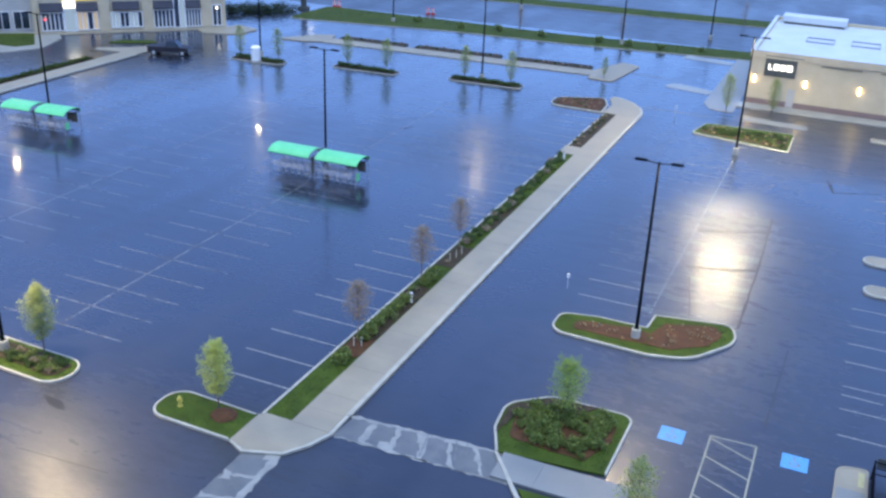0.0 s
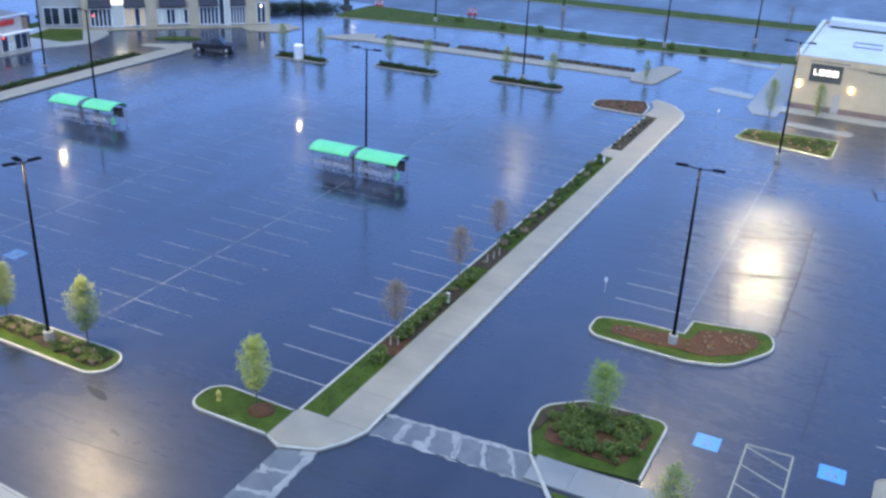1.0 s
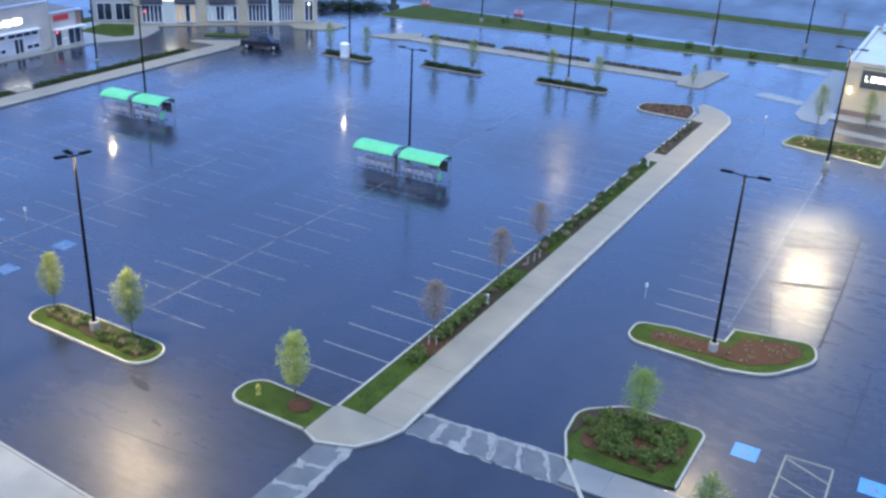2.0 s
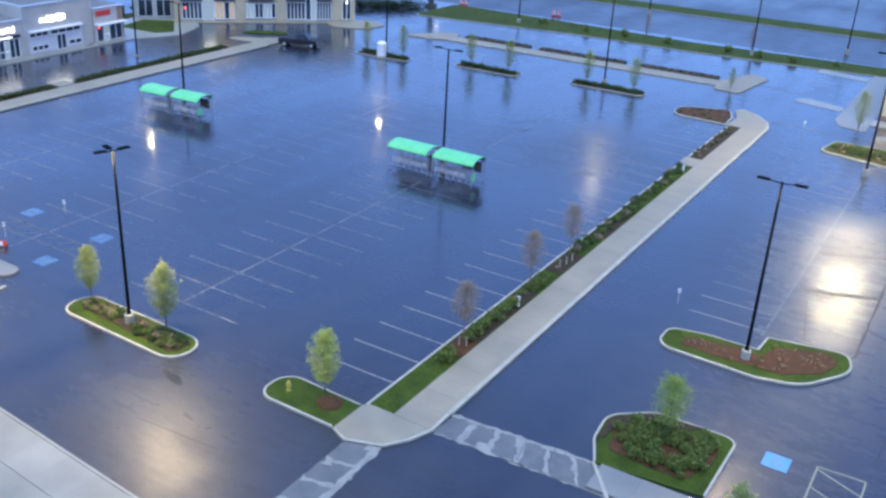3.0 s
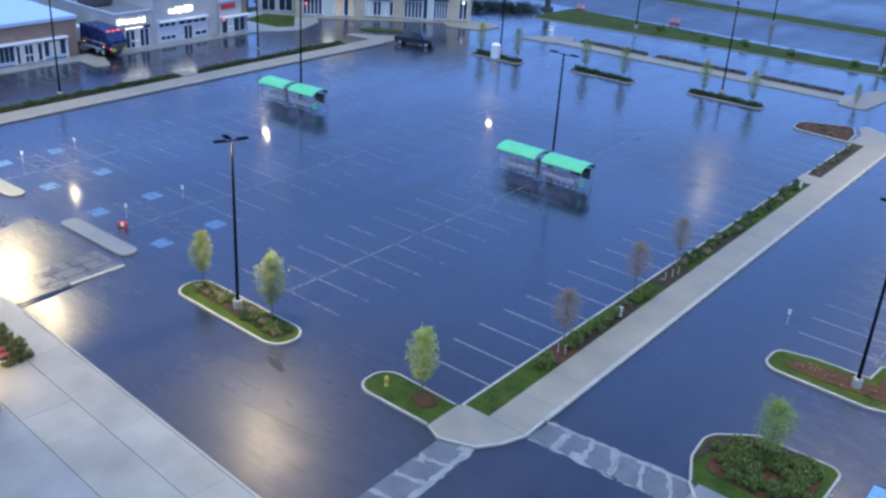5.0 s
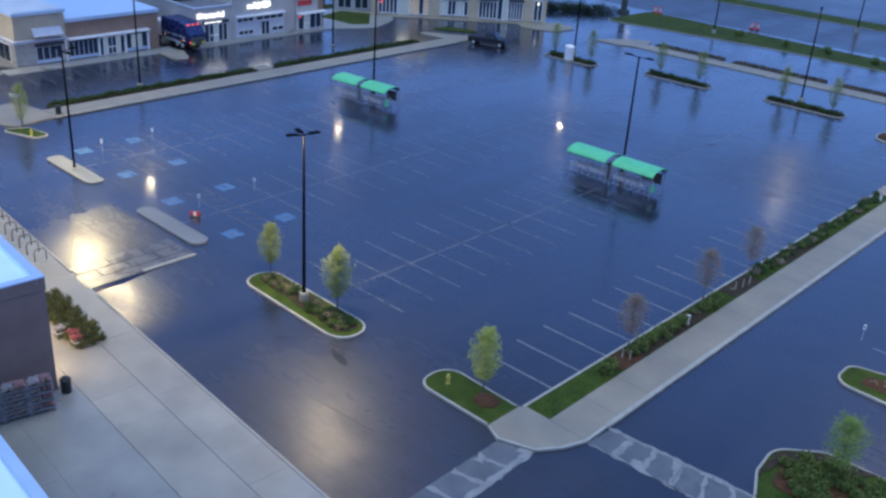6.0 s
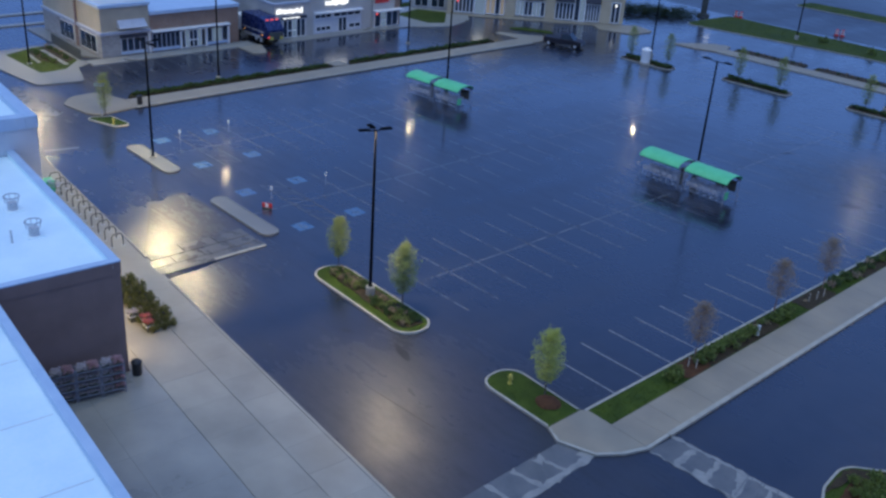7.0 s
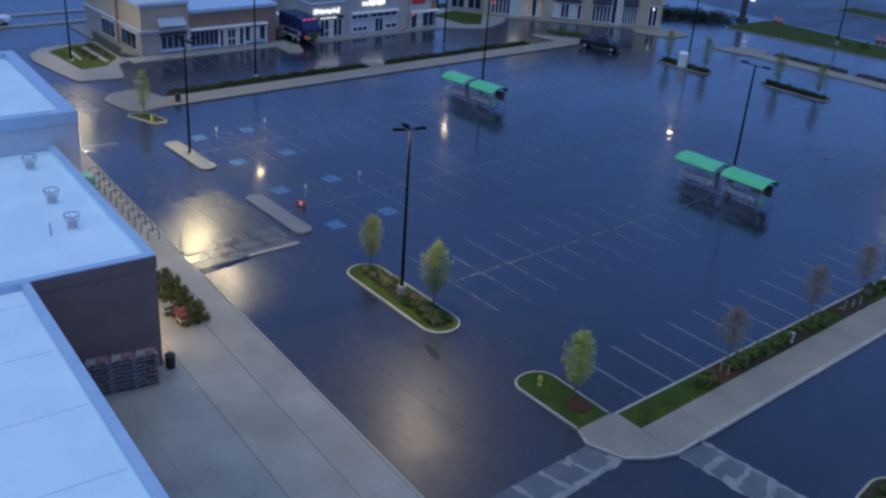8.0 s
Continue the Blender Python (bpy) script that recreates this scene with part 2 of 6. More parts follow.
surface("twig_bark", (0.16, 0.09, 0.07), (0.26, 0.16, 0.12), 8.0, (0.7, 0.9), 50, 0.4, 0.01)
surface("pale_wood", (0.36, 0.33, 0.26), (0.48, 0.44, 0.36), 8.0, (0.6, 0.8), 50, 0.2, 0.004)
leafy("pale_leaf", (0.44, 0.48, 0.11), (0.62, 0.64, 0.20))
leafy("soft_leaf", (0.25, 0.30, 0.085), (0.39, 0.43, 0.145))
leafy("green_leaf", (0.23, 0.33, 0.05), (0.37, 0.46, 0.10))
leafy("shrub_leaf", (0.060, 0.098, 0.018), (0.285, 0.350, 0.085))
leafy("russet_leaf", (0.29, 0.214, 0.140), (0.42, 0.320, 0.215))
leafy("dry_leaf", (0.40, 0.30, 0.17), (0.52, 0.42, 0.26))
leafy("hedge_leaf", (0.045, 0.085, 0.020), (0.105, 0.155, 0.040))
leafy("garden_leaf", (0.060, 0.075, 0.018), (0.21, 0.205, 0.055))
leafy("dark_leaf", (0.015, 0.03, 0.012), (0.04, 0.065, 0.02))
surface("pole_paint", (0.0016, 0.0018, 0.003), (0.0034, 0.0036, 0.005), 4.0, (0.6, 0.8), 60, 0.05, 0.002)
for dull in ("pole_paint", "turf", "verge_turf", "mulch", "dark_soil"):      # matt, porous or soft: hardly any sheen
    MATS[dull].node_tree.nodes["Principled BSDF"].inputs["Specular IOR Level"].default_value = 0.12
surface("black_plastic", (0.010, 0.010, 0.011), (0.022, 0.022, 0.024), 4.0, (0.4, 0.6), 60, 0.05, 0.002)
surface("canopy_green", (0.12, 0.53, 0.215), (0.16, 0.63, 0.285), 1.2, (0.35, 0.5), 20, 0.05, 0.003)
surface("galvanised", (0.40, 0.41, 0.43), (0.56, 0.57, 0.59), 6.0, (0.3, 0.5), 40, 0.05, 0.002, metal=0.15)
surface("steel_grey", (0.20, 0.22, 0.27), (0.28, 0.30, 0.35), 6.0, (0.3, 0.5), 40, 0.05, 0.002)
surface("cart_steel", (0.58, 0.59, 0.62), (0.74, 0.75, 0.78), 6.0, (0.3, 0.5), 40, 0.05, 0.002)
surface("clear_sheet", (0.30, 0.34, 0.38), (0.36, 0.40, 0.44), 2.0, (0.1, 0.2), 20, 0.0)
surface("window_grey", (0.34, 0.37, 0.44), (0.44, 0.47, 0.54), 1.5, (0.35, 0.55), 40, 0.05, 0.002)
surface("facade_paint", (0.44, 0.46, 0.50), (0.54, 0.56, 0.60), 1.5, (0.35, 0.55), 40, 0.05, 0.002)
surface("white_paint", (0.70, 0.70, 0.69), (0.82, 0.82, 0.81), 1.5, (0.35, 0.55), 40, 0.05, 0.002)
surface("roof_membrane", (0.70, 0.85, 0.90), (0.82, 0.95, 0.97), 0.4, (0.3, 0.5), 6, 0.08, 0.01)
surface("old_membrane", (0.46, 0.49, 0.51), (0.58, 0.60, 0.61), 0.35, (0.35, 0.6), 8, 0.08, 0.01)
surface("roof_gravel", (0.10, 0.105, 0.115), (0.17, 0.175, 0.185), 1.0, (0.7, 0.9), 30, 0.4, 0.01)
surface("roof_trim", (0.38, 0.49, 0.64), (0.46, 0.57, 0.71), 1.0, (0.25, 0.45), 30, 0.04, 0.003)
surface("brown_stucco", (0.178, 0.122, 0.108), (0.236, 0.165, 0.146), 0.6, (0.6, 0.85), 45, 0.25, 0.006)
surface("grey_stucco", (0.44, 0.48, 0.53), (0.53, 0.57, 0.62), 0.5, (0.6, 0.85), 45, 0.2, 0.006)
surface("cream_stucco", (0.44, 0.36, 0.24), (0.54, 0.45, 0.31), 0.5, (0.6, 0.85), 45, 0.2, 0.006)
surface("beige_stucco", (0.37, 0.32, 0.235), (0.46, 0.40, 0.30), 0.5, (0.6, 0.85), 45, 0.2, 0.006)
surface("light_stucco", (0.36, 0.345, 0.325), (0.45, 0.43, 0.405), 0.5, (0.6, 0.85), 45, 0.2, 0.006)
brickwork("brown_brick", (0.21, 0.115, 0.07), (0.28, 0.16, 0.10), (0.26, 0.22, 0.19))
brickwork("grey_stone", (0.26, 0.25, 0.24), (0.34, 0.33, 0.31), (0.30, 0.29, 0.28), 0.4, 0.2)
glass_mat("dark_glass")
glass_mat("car_glass", (0.015, 0.018, 0.022))
surface("awning_cloth", (0.018, 0.020, 0.035), (0.04, 0.042, 0.06), 1.0, (0.7, 0.9), 40, 0.1, 0.003)
surface("dark_panel", (0.045, 0.050, 0.045), (0.075, 0.08, 0.072), 1.0, (0.5, 0.7), 40, 0.1, 0.003)
surface("navy_paint", (0.012, 0.020, 0.075), (0.022, 0.034, 0.12), 2.0, (0.2, 0.35), 40, 0.02, 0.002)
surface("dark_car_paint", (0.010, 0.009, 0.014), (0.018, 0.016, 0.024), 2.0, (0.4, 0.6), 40, 0.0)
surface("white_car_paint", (0.66, 0.67, 0.69), (0.76, 0.77, 0.78), 2.0, (0.15, 0.3), 40, 0.0)
surface("rubber", (0.012, 0.012, 0.012), (0.022, 0.022, 0.022), 6.0, (0.6, 0.8), 50, 0.2, 0.003)
surface("yellow_paint", (0.42, 0.35, 0.06), (0.54, 0.45, 0.10), 3.0, (0.35, 0.5), 40, 0.05, 0.002)
surface("red_paint", (0.45, 0.03, 0.03), (0.60, 0.05, 0.05), 3.0, (0.35, 0.5), 40, 0.05, 0.002)
surface("faded_yellow_plate", (0.34, 0.30, 0.14), (0.42, 0.38, 0.20), 3.0, (0.5, 0.7), 40, 0.05, 0.002)
surface("faded_blue_plate", (0.38, 0.48, 0.62), (0.48, 0.58, 0.70), 3.0, (0.4, 0.6), 40, 0.03, 0.002)
surface("petal_pink", (0.40, 0.20, 0.23), (0.60, 0.38, 0.40), 9.0, (0.5, 0.7), 40, 0.0, vary="island", spread=0.5)
surface("petal_red", (0.34, 0.05, 0.06), (0.56, 0.12, 0.12), 9.0, (0.5, 0.7), 40, 0.0, vary="island", spread=0.5)
surface("petal_pale", (0.46, 0.40, 0.44), (0.66, 0.60, 0.64), 9.0, (0.5, 0.7), 40, 0.0, vary="island", spread=0.5)
glowing("lamp_glow", (1.0, 0.81, 0.46), LAMP * 1.1)
glowing("bright_lamp_glow", (1.0, 0.85, 0.52), LAMP * 8.0)
glowing("strong_lamp_glow", (1.0, 0.79, 0.44), LAMP * 3.1)
glowing("drive_lamp_glow", (1.0, 0.78, 0.48), LAMP * 4.0)
glowing("entrance_lamp_glow", (1.0, 0.80, 0.42), LAMP * 7.0)
glowing("near_lamp_glow", (1.0, 0.80, 0.46), LAMP * 1.7)
glowing("faint_lamp_glow", (1.0, 0.81, 0.48), LAMP * 0.9)
glowing("sign_glow", (1.0, 0.98, 0.93), 0.95)
glowing("sconce_glow", (1.0, 0.72, 0.32), 10.0)
glowing("warm_window", (1.0, 0.80, 0.55), 0.11)
glowing("apron_fill_glow", (1.0, 0.74, 0.42), 3.6)
glowing("cool_window", (0.70, 0.88, 1.0), 0.09)
glowing("yellow_sign_glow", (1.0, 0.78, 0.08), 0.5)
glowing("red_glow", (1.0, 0.12, 0.12), 0.6)
glowing("amber_glow", (1.0, 0.45, 0.10), 1.0)

# ---------------------------------------------------------------- mesh helpers


def part(name, bm, material, parent=None, label=""):
    me = bpy.data.meshes.new(name)
    if isinstance(bm, bmesh.types.BMesh):
        bm.to_mesh(me)
        bm.free()
    else:
        me.from_pydata(*bm)
    me.materials.append(MATS[material])
    ob = new(name, me)
    if parent is not None:
        ob.parent = parent
    if label:
        ob["label"] = label
    return ob


def shared(name, source, parent, m=None):
    """One more piece on the mesh of a first one."""
    ob = new(name, source.data)
    ob.parent = parent
    if m is not None:
        ob.matrix_basis = m
    return ob


def thing(name, m, label, category, group="", kind=""):
    e = new(name)
    e.empty_display_size = 0.2
    e.matrix_basis = m
    return tagged(e, label, category, group, kind)


def structure(ob, label, category=""):
    return tagged(ob, label, category or ob.name.replace("_", " "), kind="structure")


def box(bm, x0, x1, y0, y1, z0, z1, bevel=0.0, m=None):
    made = bmesh.ops.create_cube(bm, size=1.0)["verts"]
    for v in made:
        v.co = Vector(((x0 + x1) / 2 + v.co.x * (x1 - x0), (y0 + y1) / 2 + v.co.y * (y1 - y0), (z0 + z1) / 2 + v.co.z * (z1 - z0)))
        if m is not None:
            v.co = m @ v.co
    if bevel:
        bm.normal_update()
        edges = list({e for v in made for e in v.link_edges})
        bmesh.ops.bevel(bm, geom=edges, offset=bevel, segments=2, affect="EDGES", profile=0.5)
    return bm


def boxes(*specs, bevel=0.0, m=None):
    bm = bmesh.new()
    for s in specs:
        box(bm, *s, bevel=bevel, m=m)
    return bm


def tube(bm, path, radii, sides=8):
    """A round bar along a path of points, with a radius at each; its ends are closed."""
    rings = []
    n = len(path)
    for i, p in enumerate(path):
        a = Vector(path[min(i + 1, n - 1)]) - Vector(path[max(i - 1, 0)])
        q = a.to_track_quat("Z", "Y")
        rings.append([bm.verts.new(Vector(p) + q @ Vector((radii[i] * math.cos(k * math.tau / sides), radii[i] * math.sin(k * math.tau / sides), 0))) for k in range(sides)])
    for r0, r1 in zip(rings, rings[1:]):
        for k in range(sides):
            bm.faces.new((r0[k], r0[(k + 1) % sides], r1[(k + 1) % sides], r1[k]))
    bm.faces.new(reversed(rings[0]))
    bm.faces.new(rings[-1])
    return bm


def bar(p, q, r, sides=8):
    return tube(bmesh.new(), [p, q], [r, r], sides)


def prism(outline, z0, z1, chamfer=0.0):
    """A slab over an outline that turns counter-clockwise, its upper edge taken off."""
    bm = bmesh.new()
    low = [bm.verts.new((x, y, z0)) for x, y in outline]
    rows = [low]
    if chamfer:
        rows.append([bm.verts.new((x, y, z1 - chamfer)) for x, y in outline])
        rows.append([bm.verts.new((x, y, z1)) for x, y in inset(outline, chamfer)])
    else:
        rows.append([bm.verts.new((x, y, z1)) for x, y in outline])
    n = len(outline)
    for a, b in zip(rows, rows[1:]):
        for k in range(n):
            bm.faces.new((a[k], a[(k + 1) % n], b[(k + 1) % n], b[k]))
    top = bm.faces.new(rows[-1])
    bm.normal_update()
    bmesh.ops.triangulate(bm, faces=[top])
    return bm


def inset(outline, d):
    n = len(outline)
    res = []
    for i in range(n):
        p0, p, p1 = Vector(outline[i - 1]), Vector(outline[i]), Vector(outline[(i + 1) % n])
        a, b = (p - p0).normalized(), (p1 - p).normalized()
        na, nb = Vector((-a.y, a.x)), Vector((-b.y, b.x))
        s = na + nb
        s = s / max(0.35, s.dot(na)) if s.length > 1e-6 else na
        res.append((p.x + s.x * d, p.y + s.y * d))
    return res


def ragged(outline, amount, seed, step=0.35):
    """The same outline with an uneven, worn edge."""
    q = random.Random(seed)
    res = []
    n = len(outline)
    for i in range(n):
        a, b = Vector(outline[i]), Vector(outline[(i + 1) % n])
        k = max(1, int((b - a).length / step))
        for j in range(k):
            v = a.lerp(b, j / k)
            res.append((v.x + q.uniform(-amount, amount), v.y + q.uniform(-amount, amount)))
    return res


def ring(outline, width, z0, z1, chamfer=0.03, gap=None):
    """A kerb along an outline: outer face, worn upper edge, top, inner face."""
    bm = bmesh.new()
    inner = inset(outline, width)
    rows = [[bm.verts.new((x, y, z0)) for x, y in outline], [bm.verts.new((x, y, z1 - chamfer)) for x, y in outline],
            [bm.verts.new((x, y, z1)) for x, y in inset(outline, chamfer)], [bm.verts.new((x, y, z1)) for x, y in inner],
            [bm.verts.new((x, y, z0)) for x, y in inner]]
    n = len(outline)
    for k in range(n):
        (xa, ya), (xb, yb) = outline[k], outline[(k + 1) % n]
        if gap is not None and gap((xa + xb) / 2, (ya + yb) / 2):
            continue
        for a, b in zip(rows, rows[1:]):
            bm.faces.new((a[k], a[(k + 1) % n], b[(k + 1) % n], b[k]))
    loose = [v for v in bm.verts if not v.link_faces]
    bmesh.ops.delete(bm, geom=loose, context="VERTS")
    return bm


def rounded(corners, steps=7):
    """An outline from corners (x, y, radius), counter-clockwise."""
    res = []
    n = len(corners)
    for i, (x, y, r) in enumerate(corners):
        p = Vector((x, y))
        if r <= 0:
            res.append((x, y))
            continue
        a = (Vector(corners[i - 1][:2]) - p).normalized()
        b = (Vector(corners[(i + 1) % n][:2]) - p).normalized()
        half = a.angle(b) / 2
        cut = r / math.tan(half)
        centre = p + (a + b).normalized() * (r / math.sin(half))
        v0, v1 = p + a * cut - centre, p + b * cut - centre
        turn = v0.angle_signed(v1)
        for k in range(steps + 1):
            c, s = math.cos(-turn * k / steps), math.sin(-turn * k / steps)
            res.append((centre.x + v0.x * c - v0.y * s, centre.y + v0.x * s + v0.y * c))
    return res


def inside(p, outline):
    hit = False
    n = len(outline)
    for i in range(n):
        (x0, y0), (x1, y1) = outline[i - 1], outline[i]
        if (y0 > p[1]) != (y1 > p[1]) and p[0] < (x1 - x0) * (p[1] - y0) / (y1 - y0) + x0:
            hit = not hit
    return hit


def scatter(outline, count, rng):
    xs, ys = [p[0] for p in outline], [p[1] for p in outline]
    res = []
    while len(res) < count:
        p = (rng.uniform(min(xs), max(xs)), rng.uniform(min(ys), max(ys)))
        if inside(p, outline):
            res.append(p)
    return res


def tufts(outline, density, z, height, rng):
    """Loose grass: bent blades standing in an outline."""
    xs, ys = [p[0] for p in outline], [p[1] for p in outline]
    area = abs(sum(outline[i - 1][0] * outline[i][1] - outline[i][0] * outline[i - 1][1] for i in range(len(outline)))) / 2
    verts, faces = [], []
    for x, y in scatter(outline, int(area * density), rng):
        a = rng.uniform(0, math.tau)
        w, h = rng.uniform(0.02, 0.05), height * rng.uniform(0.5, 1.2)
        c, s = math.cos(a), math.sin(a)
        lean = rng.uniform(-0.06, 0.06)
        k = len(verts)
        verts += [(x - c * w, y - s * w, z), (x + c * w, y + s * w, z), (x + lean, y + lean * 0.5, z + h)]
        faces.append((k, k + 1, k + 2))
    return verts, [], faces


def leaf_cloud(points, size, rng, tilt=0.75):
    """Small folded leaves at points, turned every way."""
    verts, faces = [], []
    for p in points:
        e = Euler((rng.uniform(-tilt, tilt), rng.uniform(-tilt, tilt), rng.uniform(0, math.tau))).to_matrix()
        s = size * rng.uniform(0.6, 1.3)
        k = len(verts)
        for q in ((-s, 0, 0), (0, -0.5 * s, 0.12 * s), (s, 0, 0), (0, 0.5 * s, 0.12 * s)):
            verts.append(tuple(Vector(p) + e @ Vector(q)))
        faces += [(k, k + 1, k + 2), (k, k + 2, k + 3)]
    return verts, [], faces

# ---------------------------------------------------------------- ground and paving
bm = bmesh.new()
bmesh.ops.create_grid(bm, x_segments=8, y_segments=8, size=2000)
ground = part("ground", bm, "wet_asphalt")
structure(ground, "rain-wet dark asphalt of an empty parking lot and its roads", "asphalt ground")

STORE = pose(-18.3, -23.5, 0, 0, 0, -4.4)     # corner of the supermarket's porch; x along its front
rng = random.Random(7)


def slabs(parent, x0, x1, y0, y1, nx, ny, z0, z1, material, gap=0.006, name="slab", m=None):
    """A field of poured slabs with open joints between them."""
    w, d = (x1 - x0) / nx, (y1 - y0) / ny
    first = None
    for i in range(nx):
        for j in range(ny):
            at = pose(x0 + (i + 0.5) * w, y0 + (j + 0.5) * d, rng.uniform(-0.004, 0.004))
            if m is not None:
                at = m @ at
            if first is None:
                first = part(name, boxes((-w / 2 + gap / 2, w / 2 - gap / 2, -d / 2 + gap / 2, d / 2 - gap / 2, z0, z1), bevel=0.006), material, parent)
                first.matrix_basis = at
            else:
                shared(name, first, parent, at)


# long walk between the two parking fields
walkway = structure(new("pavement_walk"), "long pale concrete walkway of jointed slabs", "walkway")
slabs(walkway, 1.66, 4.0, -5.5, 64.6, 1, 43, -0.1, 0.14, "concrete")
outer = [(4.0, -3.6), (4.28, -3.6), (4.28, 64.0), (4.2, 65.2), (3.6, 67.0), (2.2, 69.0), (0.6, 70.2), (-0.6, 70.5), (-0.6, 70.2), (0.5, 70.0), (2.05, 68.8), (3.4, 66.9), (3.95, 65.1), (4.0, 64.0)]
part("kerb", prism(outer, -0.1, 0.15), "kerb_concrete", walkway)
part("kerb", prism([(-0.16, -5.6), (0.0, -5.6), (0.32, 46.2), (0.14, 46.2)], -0.1, 0.15), "kerb_concrete", walkway)
part("kerb", prism([(0.16, 49.0), (0.34, 49.0), (0.42, 62.6), (0.24, 62.6)], -0.1, 0.15), "kerb_concrete", walkway)
end_pad = rounded([(1.66, 64.6, 0), (4.0, 64.6, 0), (3.9, 66.0, 0.8), (2.0, 69.0, 1.0), (-0.5, 70.3, 0), (-0.9, 69.5, 0), (0.2, 66.4, 0), (0.0, 63.0, 0), (1.66, 62.9, 0)])
part("landing", prism(end_pad, -0.1, 0.138, 0.01), "concrete", walkway)
part("landing", boxes((0.0, 1.65, 46.3, 48.9, -0.1, 0.139), bevel=0.01), "concrete", walkway)

# corner pad where the walk meets the two crossings
corner_pad = structure(new("pavement_corner"), "pale concrete corner pad with a dropped kerb beside the crossings", "pavement")
pad = [(-0.29, -8.3), (0.8, -8.75), (2.7, -8.05), (3.5, -6.85), (4.0, -5.51), (1.66, -5.505), (1.65, -5.455), (0.0, -5.455), (-0.02, -5.61), (-0.27, -5.72)]
part("slab", prism(pad, -0.1, 0.137, 0.01), "concrete", corner_pad)
lip = [(-0.3, -8.42), (0.8, -8.95), (2.85, -8.2), (3.7, -6.95), (4.22, -5.55), (4.2, -3.6), (4.0, -3.6), (4.0, -5.5), (3.5, -6.83), (2.7, -8.03), (0.8, -8.73), (-0.24, -8.28)]
part("kerb", prism(lip, -0.1, 0.12), "kerb_concrete", corner_pad)

# concrete crossings with pale bands between grey panels


def crossing(p0, p1, q0, q1, count, bands, name, label, tracks=()):
    """A crossing between two lines: p0-p1 its near side, q0-q1 its far one."""
    root = structure(new(name), label, "crosswalk")
    p0, p1, q0, q1 = (Vector(v) for v in (p0, p1, q0, q1))
    cr = random.Random(count)

    def quad(a, b, lo=0.0, hi=1.0, skew=0.0):
        near_a, near_b, far_a, far_b = p0.lerp(p1, a), p0.lerp(p1, b), q0.lerp(q1, a + skew), q0.lerp(q1, b + skew)
        return [tuple(v) for v in (near_a.lerp(far_a, lo), near_b.lerp(far_b, lo), near_b.lerp(far_b, hi), near_a.lerp(far_a, hi))]

    for i in range(count):
        part("panel", prism(quad(i / count + 0.006, (i + 1) / count - 0.006), -0.05, 0.012), "crossing_panel", root)
        if i < count - 1:
            f, w = (i + 1) / count, cr.uniform(0.012, 0.020)
            part("band", prism(ragged(quad(f - w, f + w, 0.02, 0.98), 0.10, i + 20, 0.25), -0.05, 0.017), "crossing_band", root)
        if cr.random() < 0.7:
            f = (i + cr.uniform(0.55, 0.8)) / count
            lo, hi = ((0.62, 0.92), (0.05, 0.3))[i % 2]
            part("band", prism(ragged(quad(f, f + 0.35 / count, lo, hi, -0.01), 0.16, i + 60, 0.3), -0.05, 0.0165), "crossing_band", root)
    for lo, hi in bands:
        part("band", prism(ragged(quad(0.0, 1.0, lo, hi), 0.11, int(hi * 50), 0.35), -0.05, 0.020), "crossing_band", root)
    for f in tracks:
        w = cr.uniform(0.003, 0.011)
        part("tyre_track", prism(ragged(quad(f, f + w, 0.03 + cr.uniform(0, 0.2), 0.99, 0.03), 0.03, int(f * 900), 0.3), -0.05, 0.0225), "wet_track", root, "dark wet tyre mark")
    return root


crossing((4.15, -5.55), (14.3, -5.15), (4.35, -3.35), (12.7, -2.75), 6, ((0.89, 1.0), (0.0, 0.05)), "pavement_crossing_1", "crosswalk of damp grey concrete panels with worn pale bands",
         (0.49, 0.515, 0.575, 0.595, 0.68, 0.75))
crossing((0.95, -18.0), (0.85, -8.9), (3.3, -18.0), (2.85, -8.25), 5, ((0.80, 1.0),), "pavement_crossing_2", "crosswalk of damp grey concrete panels with worn pale bands")

# apron before the supermarket
apron = structure(new("pavement_apron"), "wide damp concrete apron of large jointed slabs along the supermarket", "pavement")
apron.matrix_basis = STORE
slabs(apron, -46.0, 44.0, 3.75, 6.1, 38, 1, -0.1, 0.12, "apron_concrete")
slabs(apron, -18.8, 44.0, 0.85, 3.73, 21, 1, -0.1, 0.12, "apron_concrete")
slabs(apron, 0.05, 44.0, -6.5, 0.83, 12, 2, -0.1, 0.118, "damp_concrete")
slabs(apron, -18.8, 0.03, 0.07, 0.83, 9, 1, -0.1, 0.119, "apron_concrete")
part("kerb", boxes((-46.0, -13.0, 6.12, 6.3, -0.1, 0.13), (-8.9, 17.5, 6.12, 6.3, -0.1, 0.13), (23.0, 44.0, 6.12, 6.3, -0.1, 0.13), bevel=0.02), "apron_concrete", apron)
part("kerb", boxes((-13.0, -8.9, 6.12, 6.3, -0.1, 0.04), bevel=0.01), "kerb_concrete", apron)

